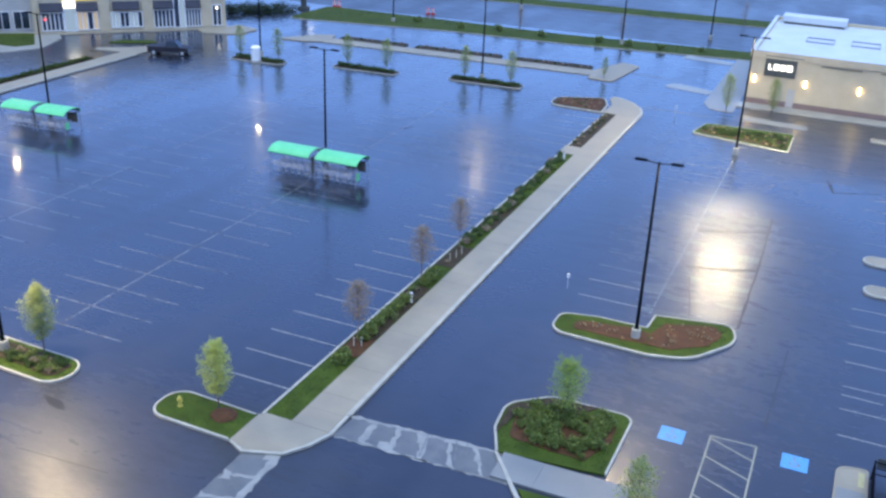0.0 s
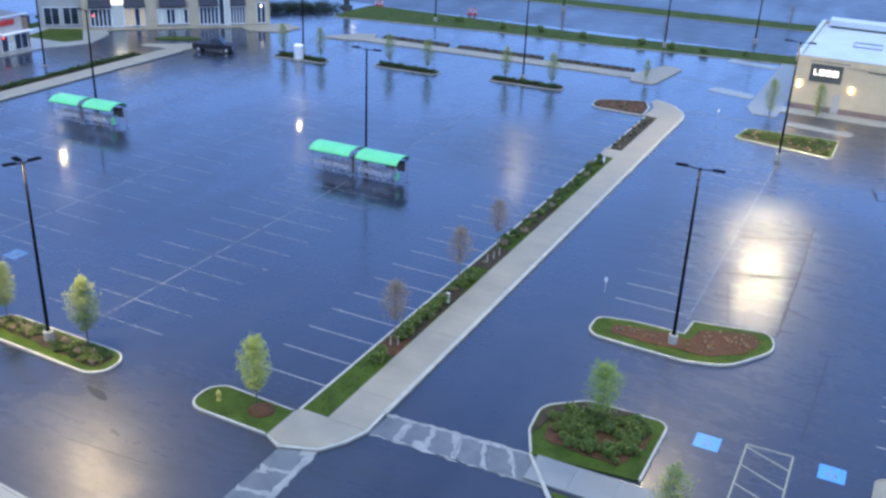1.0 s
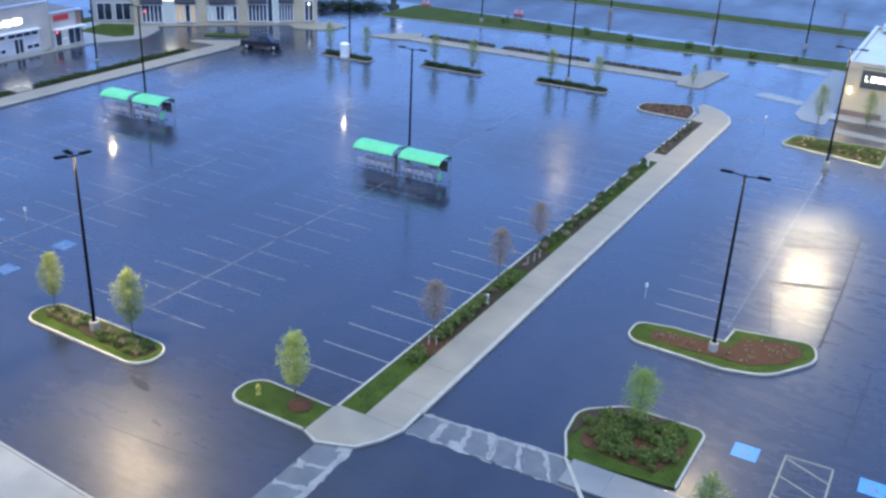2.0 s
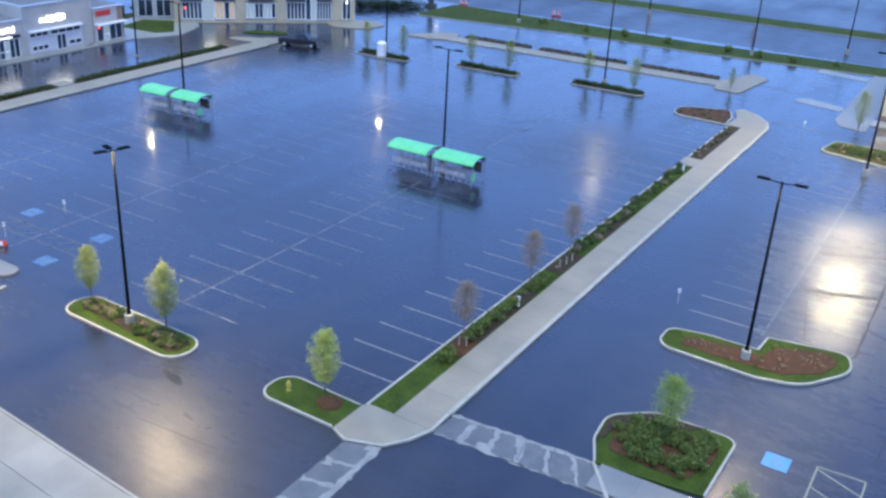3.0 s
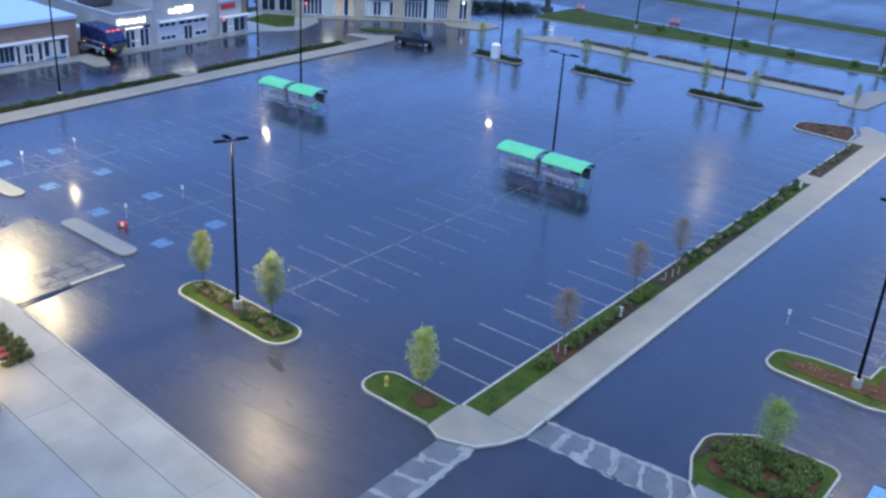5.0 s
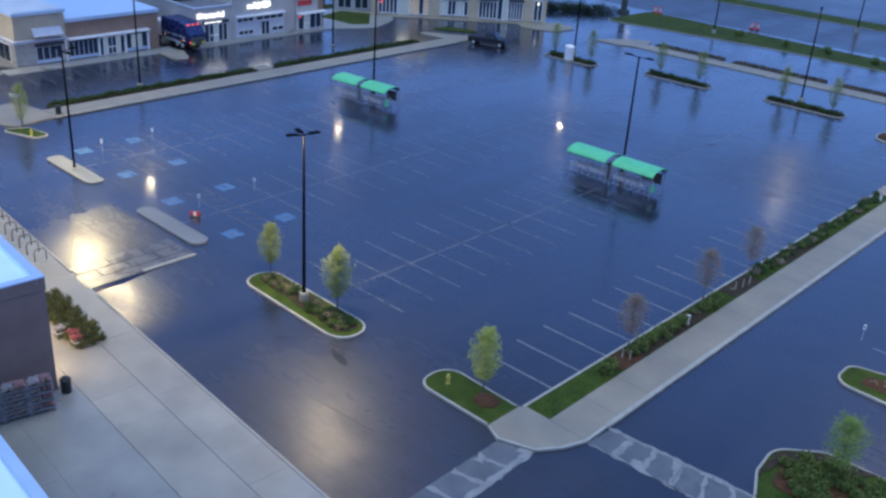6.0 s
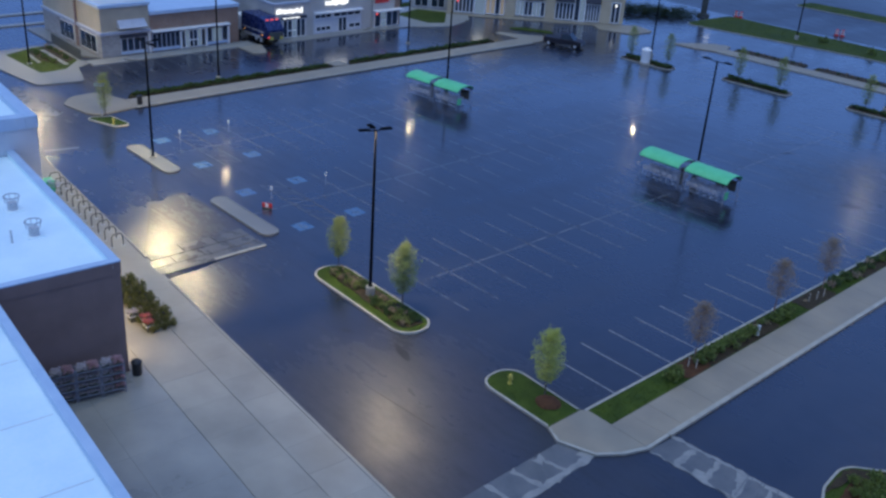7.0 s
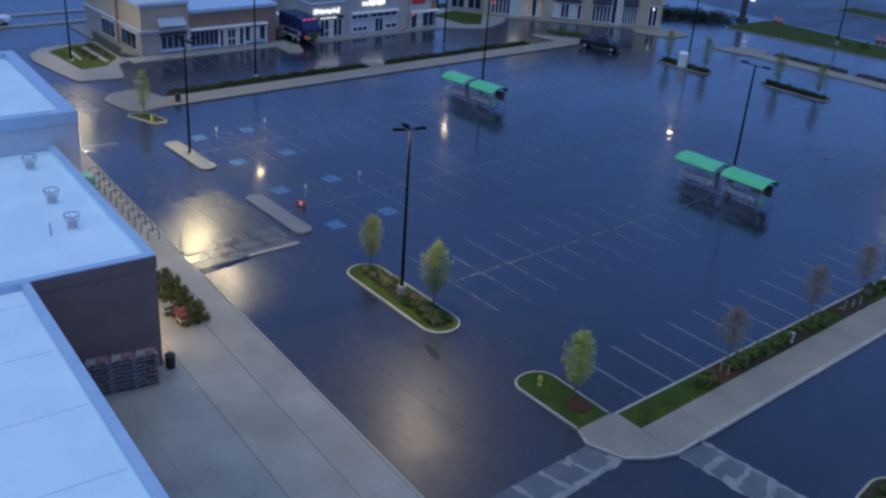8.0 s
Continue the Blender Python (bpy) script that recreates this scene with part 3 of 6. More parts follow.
# paved crossing from the apron to the disabled bays
ramp_walk = structure(new("pavement_ramp"), "wet concrete crossing with a pale raised edge beside the disabled bays", "crosswalk")
part("gutter", prism([(-27.86, -17.15), (-27.2, -17.15), (-27.3, -14.5), (-27.7, -12.0), (-27.84, -9.5), (-27.86, -9.5)], -0.05, 0.006), "standing_water", ramp_walk, "gutter with standing rain water")
slabs(ramp_walk, -30.2, -28.98, -17.1, -8.4, 1, 4, -0.05, 0.05, "wet_slab", gap=0.075)
slabs(ramp_walk, -31.5, -30.2, -16.2, -8.4, 1, 3, -0.05, 0.045, "wet_slab", gap=0.075)
part("lip", boxes((-28.96, -27.9, -17.1, -12.6, -0.1, 0.056), bevel=0.015), "wet_slab", ramp_walk, "pale dropped lip of the crossing")
part("lip", boxes((-28.96, -28.16, -12.58, -8.4, -0.1, 0.052), bevel=0.015), "wet_slab", ramp_walk)
part("kerb", boxes((-28.14, -27.87, -12.58, -8.4, -0.1, 0.10), bevel=0.03), "kerb_concrete", ramp_walk)

# walk along the back of the parking field
back_walk = structure(new("pavement_back"), "long concrete walk with a kerb along the back of the lot", "pavement")
slabs(back_walk, -65.0, -62.5, -1.6, 57.0, 1, 30, -0.1, 0.14, "concrete")
part("kerb", boxes((-62.48, -62.3, -2.0, 57.0, -0.1, 0.15), bevel=0.02), "kerb_concrete", back_walk)
# matt dark strip standing for the kerb's dark front face
part("gutter", boxes((-62.28, -61.7, -2.0, 57.0, -0.05, 0.006)), "kerb_foot_dark", back_walk, "dark strip along the kerb foot")
part("landing", prism(rounded([(-62.5, 57.0, 0), (-62.0, 62.0, 0.5), (-63.6, 62.2, 0.5), (-66.4, 59.6, 0.4), (-69.2, 57.6, 0.4), (-69.4, 56.4, 0.4), (-65.3, 57.0, 0)]), -0.1, 0.137, 0.01), "concrete", back_walk)
corner = rounded([(-62.3, -1.62, 0), (-65.3, -1.62, 0), (-69.0, -2.8, 1.4), (-68.6, -5.8, 1.6), (-66.6, -7.4, 1.4), (-62.6, -6.6, 0.5), (-61.7, -5.6, 0)])
part("landing", prism(corner, -0.1, 0.138, 0.02), "concrete", back_walk)
part("landing", boxes((-67.2, -65.32, 25.3, 27.2, -0.1, 0.138), bevel=0.01), "concrete", back_walk)

# damp concrete crossing from the corner landing to the shops' garden
side_cross = structure(new("pavement_crossing_3"), "damp concrete crossing over the side road, lit by a lamp", "crosswalk")
for k in range(4):
    a, b = k / 4 + 0.004, (k + 1) / 4 - 0.004
    near_a, near_b = Vector((-73.4, -11.2)).lerp(Vector((-62.6, -10.6)), a), Vector((-73.4, -11.2)).lerp(Vector((-62.6, -10.6)), b)
    far_a, far_b = Vector((-75.0, -8.9)).lerp(Vector((-64.4, -8.2)), a), Vector((-75.0, -8.9)).lerp(Vector((-64.4, -8.2)), b)
    part("panel", prism([tuple(v) for v in (near_a, near_b, far_b, far_a)], -0.05, 0.012), "wet_slab", side_cross)

# walk at the far side, past the end islands
far_walk = structure(new("pavement_far"), "pale concrete walk along the far access road", "pavement")
far_m = pose(-46, 79.4, 0, 0, 0, 3.2)
slabs(far_walk, 0.0, 40.5, -1.4, 1.0, 20, 1, -0.1, 0.14, "concrete", m=far_m)
kb = part("kerb", boxes((0.0, 40.5, -1.6, -1.42, -0.1, 0.15), bevel=0.02), "kerb_concrete", far_walk)
kb.matrix_basis = far_m
lp = part("landing", prism(rounded([(39.6, -3.6, 0.8), (43.0, -3.8, 0.8), (44.8, 6.5, 0.8), (42.2, 7.6, 0.5), (40.6, 3.8, 0.4), (39.6, 1.6, 0)]), -0.1, 0.139, 0.02), "concrete", far_walk)
lp.matrix_basis = far_m
lp = part("landing", prism(rounded([(-7.0, -3.0, 0.5), (-3.0, -2.6, 0), (0.0, -1.5, 0), (0.0, 1.2, 0), (-0.5, 3.4, 0.5), (-3.0, 2.6, 0.5)]), -0.1, 0.138, 0.02), "concrete", far_walk)
lp.matrix_basis = far_m

# relaid strips of rougher asphalt, and tarred seams
for name, mat, o in (("asphalt_patch_1", "patched_asphalt", [(16.35, 16.6), (21.85, 16.6), (21.7, 38.6), (16.3, 37.2)]), ("asphalt_patch_2", "entrance_asphalt", [(-39.2, -11.9), (-31.52, -16.1), (-31.52, -8.2), (-40.2, -8.4)])):
    structure(part(name, prism(o, -0.02, 0.003), mat), "relaid strip of paler wet asphalt", "asphalt patch")
seams = structure(new("tar_seams"), "dark tarred seams and cracks in the asphalt", "asphalt seam")
for x0, y0, x1, y1, w in ((16.5, 32.9, 21.6, 35.2, 0.42), (21.95, 17.0, 21.9, 29.0, 0.2), (21.9, 29.0, 21.7, 38.6, 0.16), (17.0, 25.3, 21.8, 27.0, 0.5), (17.0, 21.2, 21.8, 21.9, 0.14), (16.2, 24.6, 19.0, 25.0, 0.12), (25.0, 5.6, 25.3, 15.7, 0.08), (25.3, 51.7, 26.0, 48.3, 0.2), (26.0, 48.3, 30.0, 50.2, 0.16),
                          (17.5, 23.6, 18.7, 17.4, 0.09), (-7.0, 36.7, -5.0, 38.4, 0.12), (-30.3, 46.6, -28.8, 47.9, 0.14), (-39.4, -12.0, -31.6, -11.3, 0.09), (-36.2, -13.4, -31.6, -16.1, 0.12), (-33.4, -13.9, -32.4, -12.2, 0.10), (-19.5, 47.4, -16.1, 52.0, 0.08), (-9.6, -13.7, -4.0, -13.25, 0.05)):
    length = math.hypot(x1 - x0, y1 - y0)
    sr = random.Random(int(length * 97))
    n = max(3, int(length / 0.8))
    up = [(length * k / n - length / 2, w / 2 * sr.uniform(0.5, 1.3)) for k in range(n, -1, -1)]
    dn = [(length * k / n - length / 2, -w / 2 * sr.uniform(0.5, 1.3)) for k in range(n + 1)]
    seam = part("seam", prism(dn + up, -0.02, 0.0045), "tar", seams)
    seam.matrix_basis = pose((x0 + x1) / 2, (y0 + y1) / 2, 0, 0, 0, math.degrees(math.atan2(y1 - y0, x1 - x0)))

for k, (x, y, w, d, a) in enumerate(((-14.9, -10.9, 0.5, 0.25, 20), (-10.8, -9.8, 1.2, 0.3, -15), (-16.9, 46.1, 0.9, 0.3, 60), (-6.0, 38.0, 1.2, 0.3, 30))):
    sr = random.Random(300 + k)
    o = [(w * math.cos(j * math.tau / 14) * sr.uniform(0.5, 1.1), d * math.sin(j * math.tau / 14) * sr.uniform(0.5, 1.1)) for j in range(14)]
    st = part("stain", prism(o, -0.02, 0.0042), "stained_asphalt", seams, "dark oily stain")
    st.matrix_basis = pose(x, y, 0, 0, 0, a)

# ---------------------------------------------------------------- painted lines
lines = structure(new("parking_lines"), "worn white painted parking stall lines on wet asphalt", "road marking")
LINE_MESH = {}


def line(x0, y0, x1, y1, width=0.11, material="line_paint"):
    length = math.hypot(x1 - x0, y1 - y0)
    key = (round(length, 1), width, material)
    at = pose((x0 + x1) / 2, (y0 + y1) / 2, 0, 0, 0, math.degrees(math.atan2(y1 - y0, x1 - x0)))
    if key not in LINE_MESH:
        LINE_MESH[key] = part("parking_line", boxes((-length / 2, length / 2, -width / 2, width / 2, -0.01, 0.005)), material, lines)
        LINE_MESH[key].matrix_basis = at
    else:
        shared("parking_line", LINE_MESH[key], lines, at)


PITCH = 2.74
for k in range(-1, 17):
    line(-5.1, PITCH * k, -0.18, PITCH * k)
for k in range(18, 23):
    line(-5.1, PITCH * k, -0.18, PITCH * k)
for k in range(-1, 22):
    y = -0.2 + PITCH * k
    if not 26.0 < y < 29.0:
        line(-22.0, y, -12.25, y, 0.1, "faded_line_paint")
line(-17.15, -2.94, -17.15, 26.4, 0.11, "faded_line_paint")
line(-17.15, 29.0, -17.15, 57.3, 0.1, "faded_line_paint")
for cx in (-33.3, -48.5):
    for k in range(1, 21):
        y = -0.2 + PITCH * k
        if cx < -40 and 22.0 < y < 27.6:
            continue
        line(cx - 4.9, y, cx + 4.9, y, 0.09, "faded_line_paint")
    line(cx, -6.0, cx, 22.2, 0.1, "faded_line_paint")
    line(cx, 28.4, cx, 54.6, 0.09, "faded_line_paint")
    for y in (-2.5, -0.9):
        line(cx - 4.9, y, cx + 4.9, y, 0.1, "faded_yellow_paint")
    for k in range(6):
        x = cx - 4.6 + 1.6 * k
        line(x, -2.45, x + 1.3, -0.95, 0.09, "faded_yellow_paint")
# rows round the second field
line(16.2, 16.3, 16.2, 53.4, 0.1, "faded_line_paint")
for k in range(0, 13):
    y = 17.0 + PITCH * k
    line(11.0, y, 16.1, y, 0.11, "line_paint" if k < 2 else "faded_line_paint")
for y in (24.0, 21.2, 18.5, 15.9, 12.75, 10.05, 7.2):
    line(28.7, y, 33.6, y)
line(28.7, 11.7, 31.0, 11.6)
for y in (37.0, 39.8, 42.5, 45.2, 48.0):
    line(28.9, y, 33.6, y, 0.09, "faded_line_paint")
# hatched bay between the two disabled stalls
for a, b in (((22.45, 3.85), (24.85, 3.95)), ((22.45, 3.85), (22.45, -5.0)), ((24.85, 3.95), (24.9, -5.0))):
    line(*a, *b, 0.09, "yellow_line_paint")
for k in range(6):
    line(22.5, 3.6 - 1.75 * k, 24.85, 2.5 - 1.75 * k, 0.085, "yellow_line_paint")
# arrows and stop bars far off
line(-54.9, -13.9, -54.3, -11.0, 0.45)


def wheelchair_square(x, y, size=1.35, turn=0.0, paint="blue_paint"):
    root = structure(new("painted_square"), "pale blue painted disabled-bay square with a worn white symbol", "road marking")
    root.matrix_basis = pose(x, y, 0, 0, 0, turn)
    h = size / 2
    part("square", boxes((-h, h, -h, h, -0.01, 0.006)), paint, root)
    bm = bmesh.new()
    pts = [(0.22 * math.cos(a), -0.12 + 0.22 * math.sin(a), 0.006) for a in [math.radians(150 + 26 * k) for k in range(10)]]
    tube(bm, pts, [0.045] * len(pts), 6)
    tube(bm, [(-0.05, 0.32, 0.006), (-0.03, 0.02, 0.006), (0.18, 0.0, 0.006), (0.28, -0.3, 0.006)], [0.045] * 4, 6)
    tube(bm, [(-0.05, 0.44, 0.0), (-0.05, 0.44, 0.012)], [0.08, 0.08], 8)
    for v in bm.verts:
        v.co.z = min(v.co.z, 0.012)
    part("symbol", bm, "line_paint" if paint == "blue_paint" else "faded_line_paint", root)
    return root


for x in (-29.3, -37.4, -44.8, -52.2):
    for y in (-4.3 + (0.2 if x < -40 else 0), 0.7 + (0.2 if x < -40 else 0)):
        wheelchair_square(x, y, 1.35, 90 if x in (-29.3, -44.8) else -90, "faded_blue_paint")
wheelchair_square(20.5, 2.95)
wheelchair_square(26.85, 3.4)

# ---------------------------------------------------------------- planting


def shrub_proto(name, material, radius, height, leaves, size, seed, label):
    r = random.Random(seed)
    root = thing(name, pose(0, 0, 0), label, "shrub", "shrubs in the islands")
    bm = bmesh.new()
    for k in range(6):
        a = k * math.tau / 6 + r.uniform(-0.4, 0.4)
        tube(bm, [(0, 0, -0.05), (0.35 * radius * math.cos(a), 0.35 * radius * math.sin(a), 0.5 * height), (0.8 * radius * math.cos(a), 0.8 * radius * math.sin(a), 0.85 * height)], [0.02, 0.014, 0.006], 5)
    bmesh.ops.pointmerge(bm, verts=[v for v in bm.verts if v.co.z < 0.0], merge_co=(0, 0, -0.05))
    part("branchwork", bm, "bark", root)
    pts = []
    lobes = [(r.uniform(-0.65, 0.65) * radius, r.uniform(-0.65, 0.65) * radius, r.uniform(0.3, 0.85) * height, r.uniform(0.25, 0.48) * radius) for _ in range(10)]
    while len(pts) < leaves:
        x, y, z, q = r.choice(lobes)
        d = Vector((r.gauss(0, 1), r.gauss(0, 1), r.gauss(0, 0.8))).normalized() * q * r.uniform(0.3, 1.35)
        p = Vector((x, y, z)) + d
        if p.z > 0.02:
            pts.append(p)
    part("foliage", leaf_cloud(pts, size, r, 1.25), material, root)
    return root


SHRUB = [shrub_proto("shrub", "shrub_leaf", 0.52, 0.60, 460, 0.085, 11 + k, "round leafy green shrub growing in mulch") for k in range(3)]
LOW = [shrub_proto("low_shrub", "shrub_leaf", 0.40, 0.42, 220, 0.075, 21 + k, "low dark green shrub in a planted island") for k in range(2)]
HEDGE = [shrub_proto("hedge_shrub", "hedge_leaf", 0.42, 0.34, 200, 0.085, 121 + k, "low dark evergreen shrub in a mulched bed") for k in range(2)]
DRY = [shrub_proto("young_perennial", "dry_leaf", 0.22, 0.30, 70, 0.06, 31 + k, "small straw-coloured young plant in red mulch") for k in range(2)]
RUSSET = [shrub_proto("russet_shrub", "russet_leaf", 0.34, 0.45, 130, 0.07, 41 + k, "low reddish-brown shrub with thin leaves in mulch") for k in range(2)]
PLACED = set()


def plant(protos, x, y, z, r, size=1.0):
    ob = r.choice(protos)
    m = pose(x, y, z, 0, 0, r.uniform(0, 360))
    if ob not in PLACED:
        PLACED.add(ob)
        ob.matrix_basis = m
        ob.scale = (size, size, size)
        return ob
    c = copy_thing(ob, m)
    c.scale = (size, size, size)
    return c


def tree_proto(name, leaf, bark, height, spread, leaves, size, seed, label, bare=0.22, fill=0.55):
    """A young street tree: a straight trunk, rising limbs, and leaves held along the limbs."""
    r = random.Random(seed)
    root = thing(name, pose(0, 0, 0), label, "tree", "young trees in the lot")
    bm = bmesh.new()
    wob = [(r.uniform(-0.03, 0.03), r.uniform(-0.03, 0.03)) for _ in range(6)]
    axis = [Vector((wob[k][0] * k / 2, wob[k][1] * k / 2, -0.1 if k == 0 else height * 0.96 * k / 5)) for k in range(6)]
    tube(bm, axis, [0.055, 0.047, 0.038, 0.028, 0.018, 0.006], 7)
    tips = []
    n = 26
    for k in range(n):
        f = bare + (0.94 - bare) * (k + r.uniform(0, 0.6)) / n
        base = Vector((0, 0, height * f))
        a = k * 2.4 + r.uniform(-0.4, 0.4)
        shape = math.sin(math.pi * min(1.0, max(0.0, (f - bare * 0.75) / (1.02 - bare * 0.75))) ** 0.75)
        reach = spread * (0.35 + 0.75 * shape) * r.uniform(0.6, 1.08)
        mid = base + Vector((math.cos(a) * reach * 0.5, math.sin(a) * reach * 0.5, reach * 0.35))
        tip = base + Vector((math.cos(a + 0.2) * reach, math.sin(a + 0.2) * reach, reach * r.uniform(0.6, 1.0)))
        tube(bm, [base, mid, tip], [0.018, 0.011, 0.004], 5)
        tips.append((base, mid, tip, reach))
    part("trunk", bm, bark, root)
    pts = []
    for k in range(int(leaves * fill)):
        f = bare + (1.0 - bare) * r.uniform(0.0, 1.0) ** 0.9
        shape = math.sin(math.pi * min(1.0, max(0.0, (f - bare * 0.75) / (1.04 - bare * 0.75))) ** 0.8)
        a, d = r.uniform(0, math.tau), spread * (0.2 + 0.85 * shape) * r.uniform(0.0, 1.0) ** 0.5
        d *= 1.0 + 0.18 * math.sin(3 * a + 9 * f) + r.gauss(0, 0.08)
        pts.append(Vector((d * math.cos(a), d * math.sin(a), height * f + 0.25 * d + r.gauss(0, 0.06))))
    for k in range(int(leaves * (1.0 - fill))):
        base, mid, tip, reach = r.choice(tips)
        f = r.uniform(0.15, 1.1)
        p = base.lerp(mid, f * 2) if f < 0.5 else mid.lerp(tip, f * 2 - 1)
        pts.append(p + Vector((r.uniform(-0.2, 0.2), r.uniform(-0.2, 0.2), r.uniform(-0.24, 0.24))) * (0.55 + 0.5 * reach))
    part("crown", leaf_cloud(pts, size, r), leaf, root)
    return root


PALE = [tree_proto("young_tree", "pale_leaf" if k == 0 else "soft_leaf", "bark", 4.7, 0.92, 5400, 0.064, 51 + k, "slim young tree with pale yellow-green spring leaves") for k in range(3)]
GREEN = [tree_proto("young_tree", "green_leaf", "bark", 4.1, 1.2, 3600, 0.065, 61 + k, "young tree with fresh green leaves in a shrub bed") for k in range(1)]
BROWN = [tree_proto("young_tree", "russet_leaf", "twig_bark", 4.1, 0.92, 3000, 0.05, 71 + k, "thin young tree with sparse reddish-brown leaves", 0.34, 0.7) for k in range(2)]
OLIVE = [tree_proto("young_tree", "soft_leaf", "bark", 4.4, 0.85, 1900, 0.075, 81, "thin young tree with sparse pale green leaves", 0.15)]


def island(name, outline, label, cover="turf", beds=(), kerb="kerb_concrete", kerb_w=0.14, lift=0.15, turf_tufts=18, gap=None):
    """A kerbed island: kerb, filling, and beds of mulch that lie on the filling."""
    root = structure(new(name), label, "traffic island")
    part("kerb", ring(outline, kerb_w, -0.1, lift, gap=gap), kerb, root)
    fill = inset(outline, kerb_w - 0.01) if gap is None else inset(outline, 0.02)
    part("filling", prism(fill, -0.1, lift - 0.03), cover, root)
    for k, (bed, mat) in enumerate(beds):
        part("bed", prism(ragged(bed, 0.07, k + 3), -0.05, lift + 0.005), mat, root)
    if cover == "turf" and turf_tufts:
        blades = part("grass", tufts(inset(outline, kerb_w + 0.03), turf_tufts * 4, lift - 0.03, 0.035, rng), "turf", root, "short wet green grass")
        tagged(blades, kind="stuff")
    return root


# grassed island with a tree and a hydrant, beside the corner pad
o = rounded([(-5.9, -8.35, 1.15), (-0.3, -8.42, 0), (-0.28, -5.75, 0), (-5.9, -5.55, 1.25)])
grass_island = island("island_grass", o, "kerbed lawn island with a mulched tree and a hydrant", gap=lambda x, y: x > -0.31)
bm = bmesh.new()
bmesh.ops.create_uvsphere(bm, u_segments=20, v_segments=10, radius=1.0)
mr = random.Random(14)
for v in bm.verts:
    f = 1.0 + mr.uniform(-0.06, 0.06)
    v.co = Vector((-1.85 + 0.78 * f * v.co.x, -6.7 + 0.72 * f * v.co.y, 0.10 + 0.22 * v.co.z + mr.uniform(-0.01, 0.01)))
part("mulch_mound", bm, "mulch", grass_island, "low mound of brown mulch round a tree")
plant([PALE[0]], -2.45, -6.35, 0.12, random.Random(1), 0.9)

# planted strip along the walk
o = [(0.0, -5.45), (1.65, -5.45), (1.65, 46.2), (0.32, 46.2)]
beds = [(rounded([(0.12 + 0.006 * y0, y0, 0.2), (1.6, y0, 0.2), (1.6, y1, 0.2), (0.12 + 0.006 * y1, y1, 0.2)]), "mulch") for y0, y1 in ((1.9, 4.3), (10.2, 12.5), (16.2, 20.2), (24.5, 30.0))]
beds[1:] = [(b, "dark_soil") for b, mat in beds[1:]]
beds.append((rounded([(0.85, 4.3, 0.1), (1.6, 4.3, 0.1), (1.6, 10.2, 0.1), (0.85, 10.2, 0.1)]), "dark_soil"))
strip = structure(new("planted_strip"), "narrow grass and mulch strip with shrubs along the walkway", "planting strip")
part("filling", prism(o, -0.1, 0.12), "turf", strip)
for bed, mat in beds:
    part("bed", prism(ragged(bed, 0.06, int(bed[0][1])), -0.05, 0.15), mat, strip)
tagged(part("grass", tufts(inset(o, 0.05), 70, 0.12, 0.05, rng), "turf", strip, "short wet green grass"), kind="stuff")
part("filling", prism([(0.34, 49.0), (1.65, 49.0), (1.65, 62.6), (0.42, 62.6)], -0.1, 0.13), "dark_soil", strip)
r = random.Random(5)
for y in (0.9, 1.6, 3.95, 4.9, 6.15, 7.35, 8.6, 9.75, 12.9, 13.7, 14.5):
    plant(SHRUB, 0.98 + r.uniform(-0.08, 0.08), y, 0.12, r, r.uniform(0.92, 1.06))
for k in range(9):
    plant(LOW, 0.55 + r.uniform(-0.12, 0.12), 4.4 + 1.2 * k + r.uniform(-0.2, 0.2), 0.12, r, r.uniform(0.7, 0.95))
for y in (10.9, 11.9, 17.0, 26.0, 28.5, 31.0):
    plant(DRY, 0.95 + r.uniform(-0.3, 0.3), y, 0.14, r, 0.8)
stake = thing("tree_stake", pose(0.75, 3.05, 0.13), "short pale wooden stake beside a young tree", "stake", "stakes in the planted strip")
part("post", tube(bmesh.new(), [(0, 0, -0.05), (0, 0, 0.62), (0, 0, 0.66)], [0.04, 0.04, 0.02], 8), "pale_wood", stake)
part("band", tube(bmesh.new(), [(0, 0, 0.48), (0, 0, 0.53)], [0.046, 0.046], 8), "black_plastic", stake, "black rubber band")
for x, y in ((1.17, 3.25), (0.95, 17.3), (1.12, 18.1), (1.2, 18.95)):
    copy_thing(stake, pose(x, y, 0.13))
for k in range(48):
    plant(RUSSET if k % 6 == 0 else (LOW if k % 3 == 0 else HEDGE), 0.8 + r.uniform(-0.35, 0.4), 20.8 + 0.52 * k, 0.12, r, r.uniform(0.8, 1.2))
for k in range(20):
    plant(RUSSET if k % 2 == 0 else HEDGE, 0.8 + r.uniform(-0.4, 0.4), 49.6 + 0.65 * k, 0.12, r, 0.62)
for k, (x, y) in enumerate(((0.65, 3.8), (0.5, 13.3), (0.5, 20.1))):
    plant([BROWN[k % 2]], x, y, 0.12, r, (1.0, 1.02, 0.96)[k])

# island at the far end of the walk
o = rounded([(-6.6, 63.2, 1.5), (-0.1, 63.0, 0), (-0.3, 66.4, 0.0), (-1.4, 69.4, 0.8), (-6.8, 66.8, 1.6)])
island("island_end", o, "low kerbed end island with reddish mulch", cover="dark_soil", beds=((inset(o, 0.5), "mulch"),))
for x, y in scatter(inset(o, 0.7), 34, r):
    plant(RUSSET if r.random() < 0.7 else HEDGE, x, y, 0.10, r, 0.5)

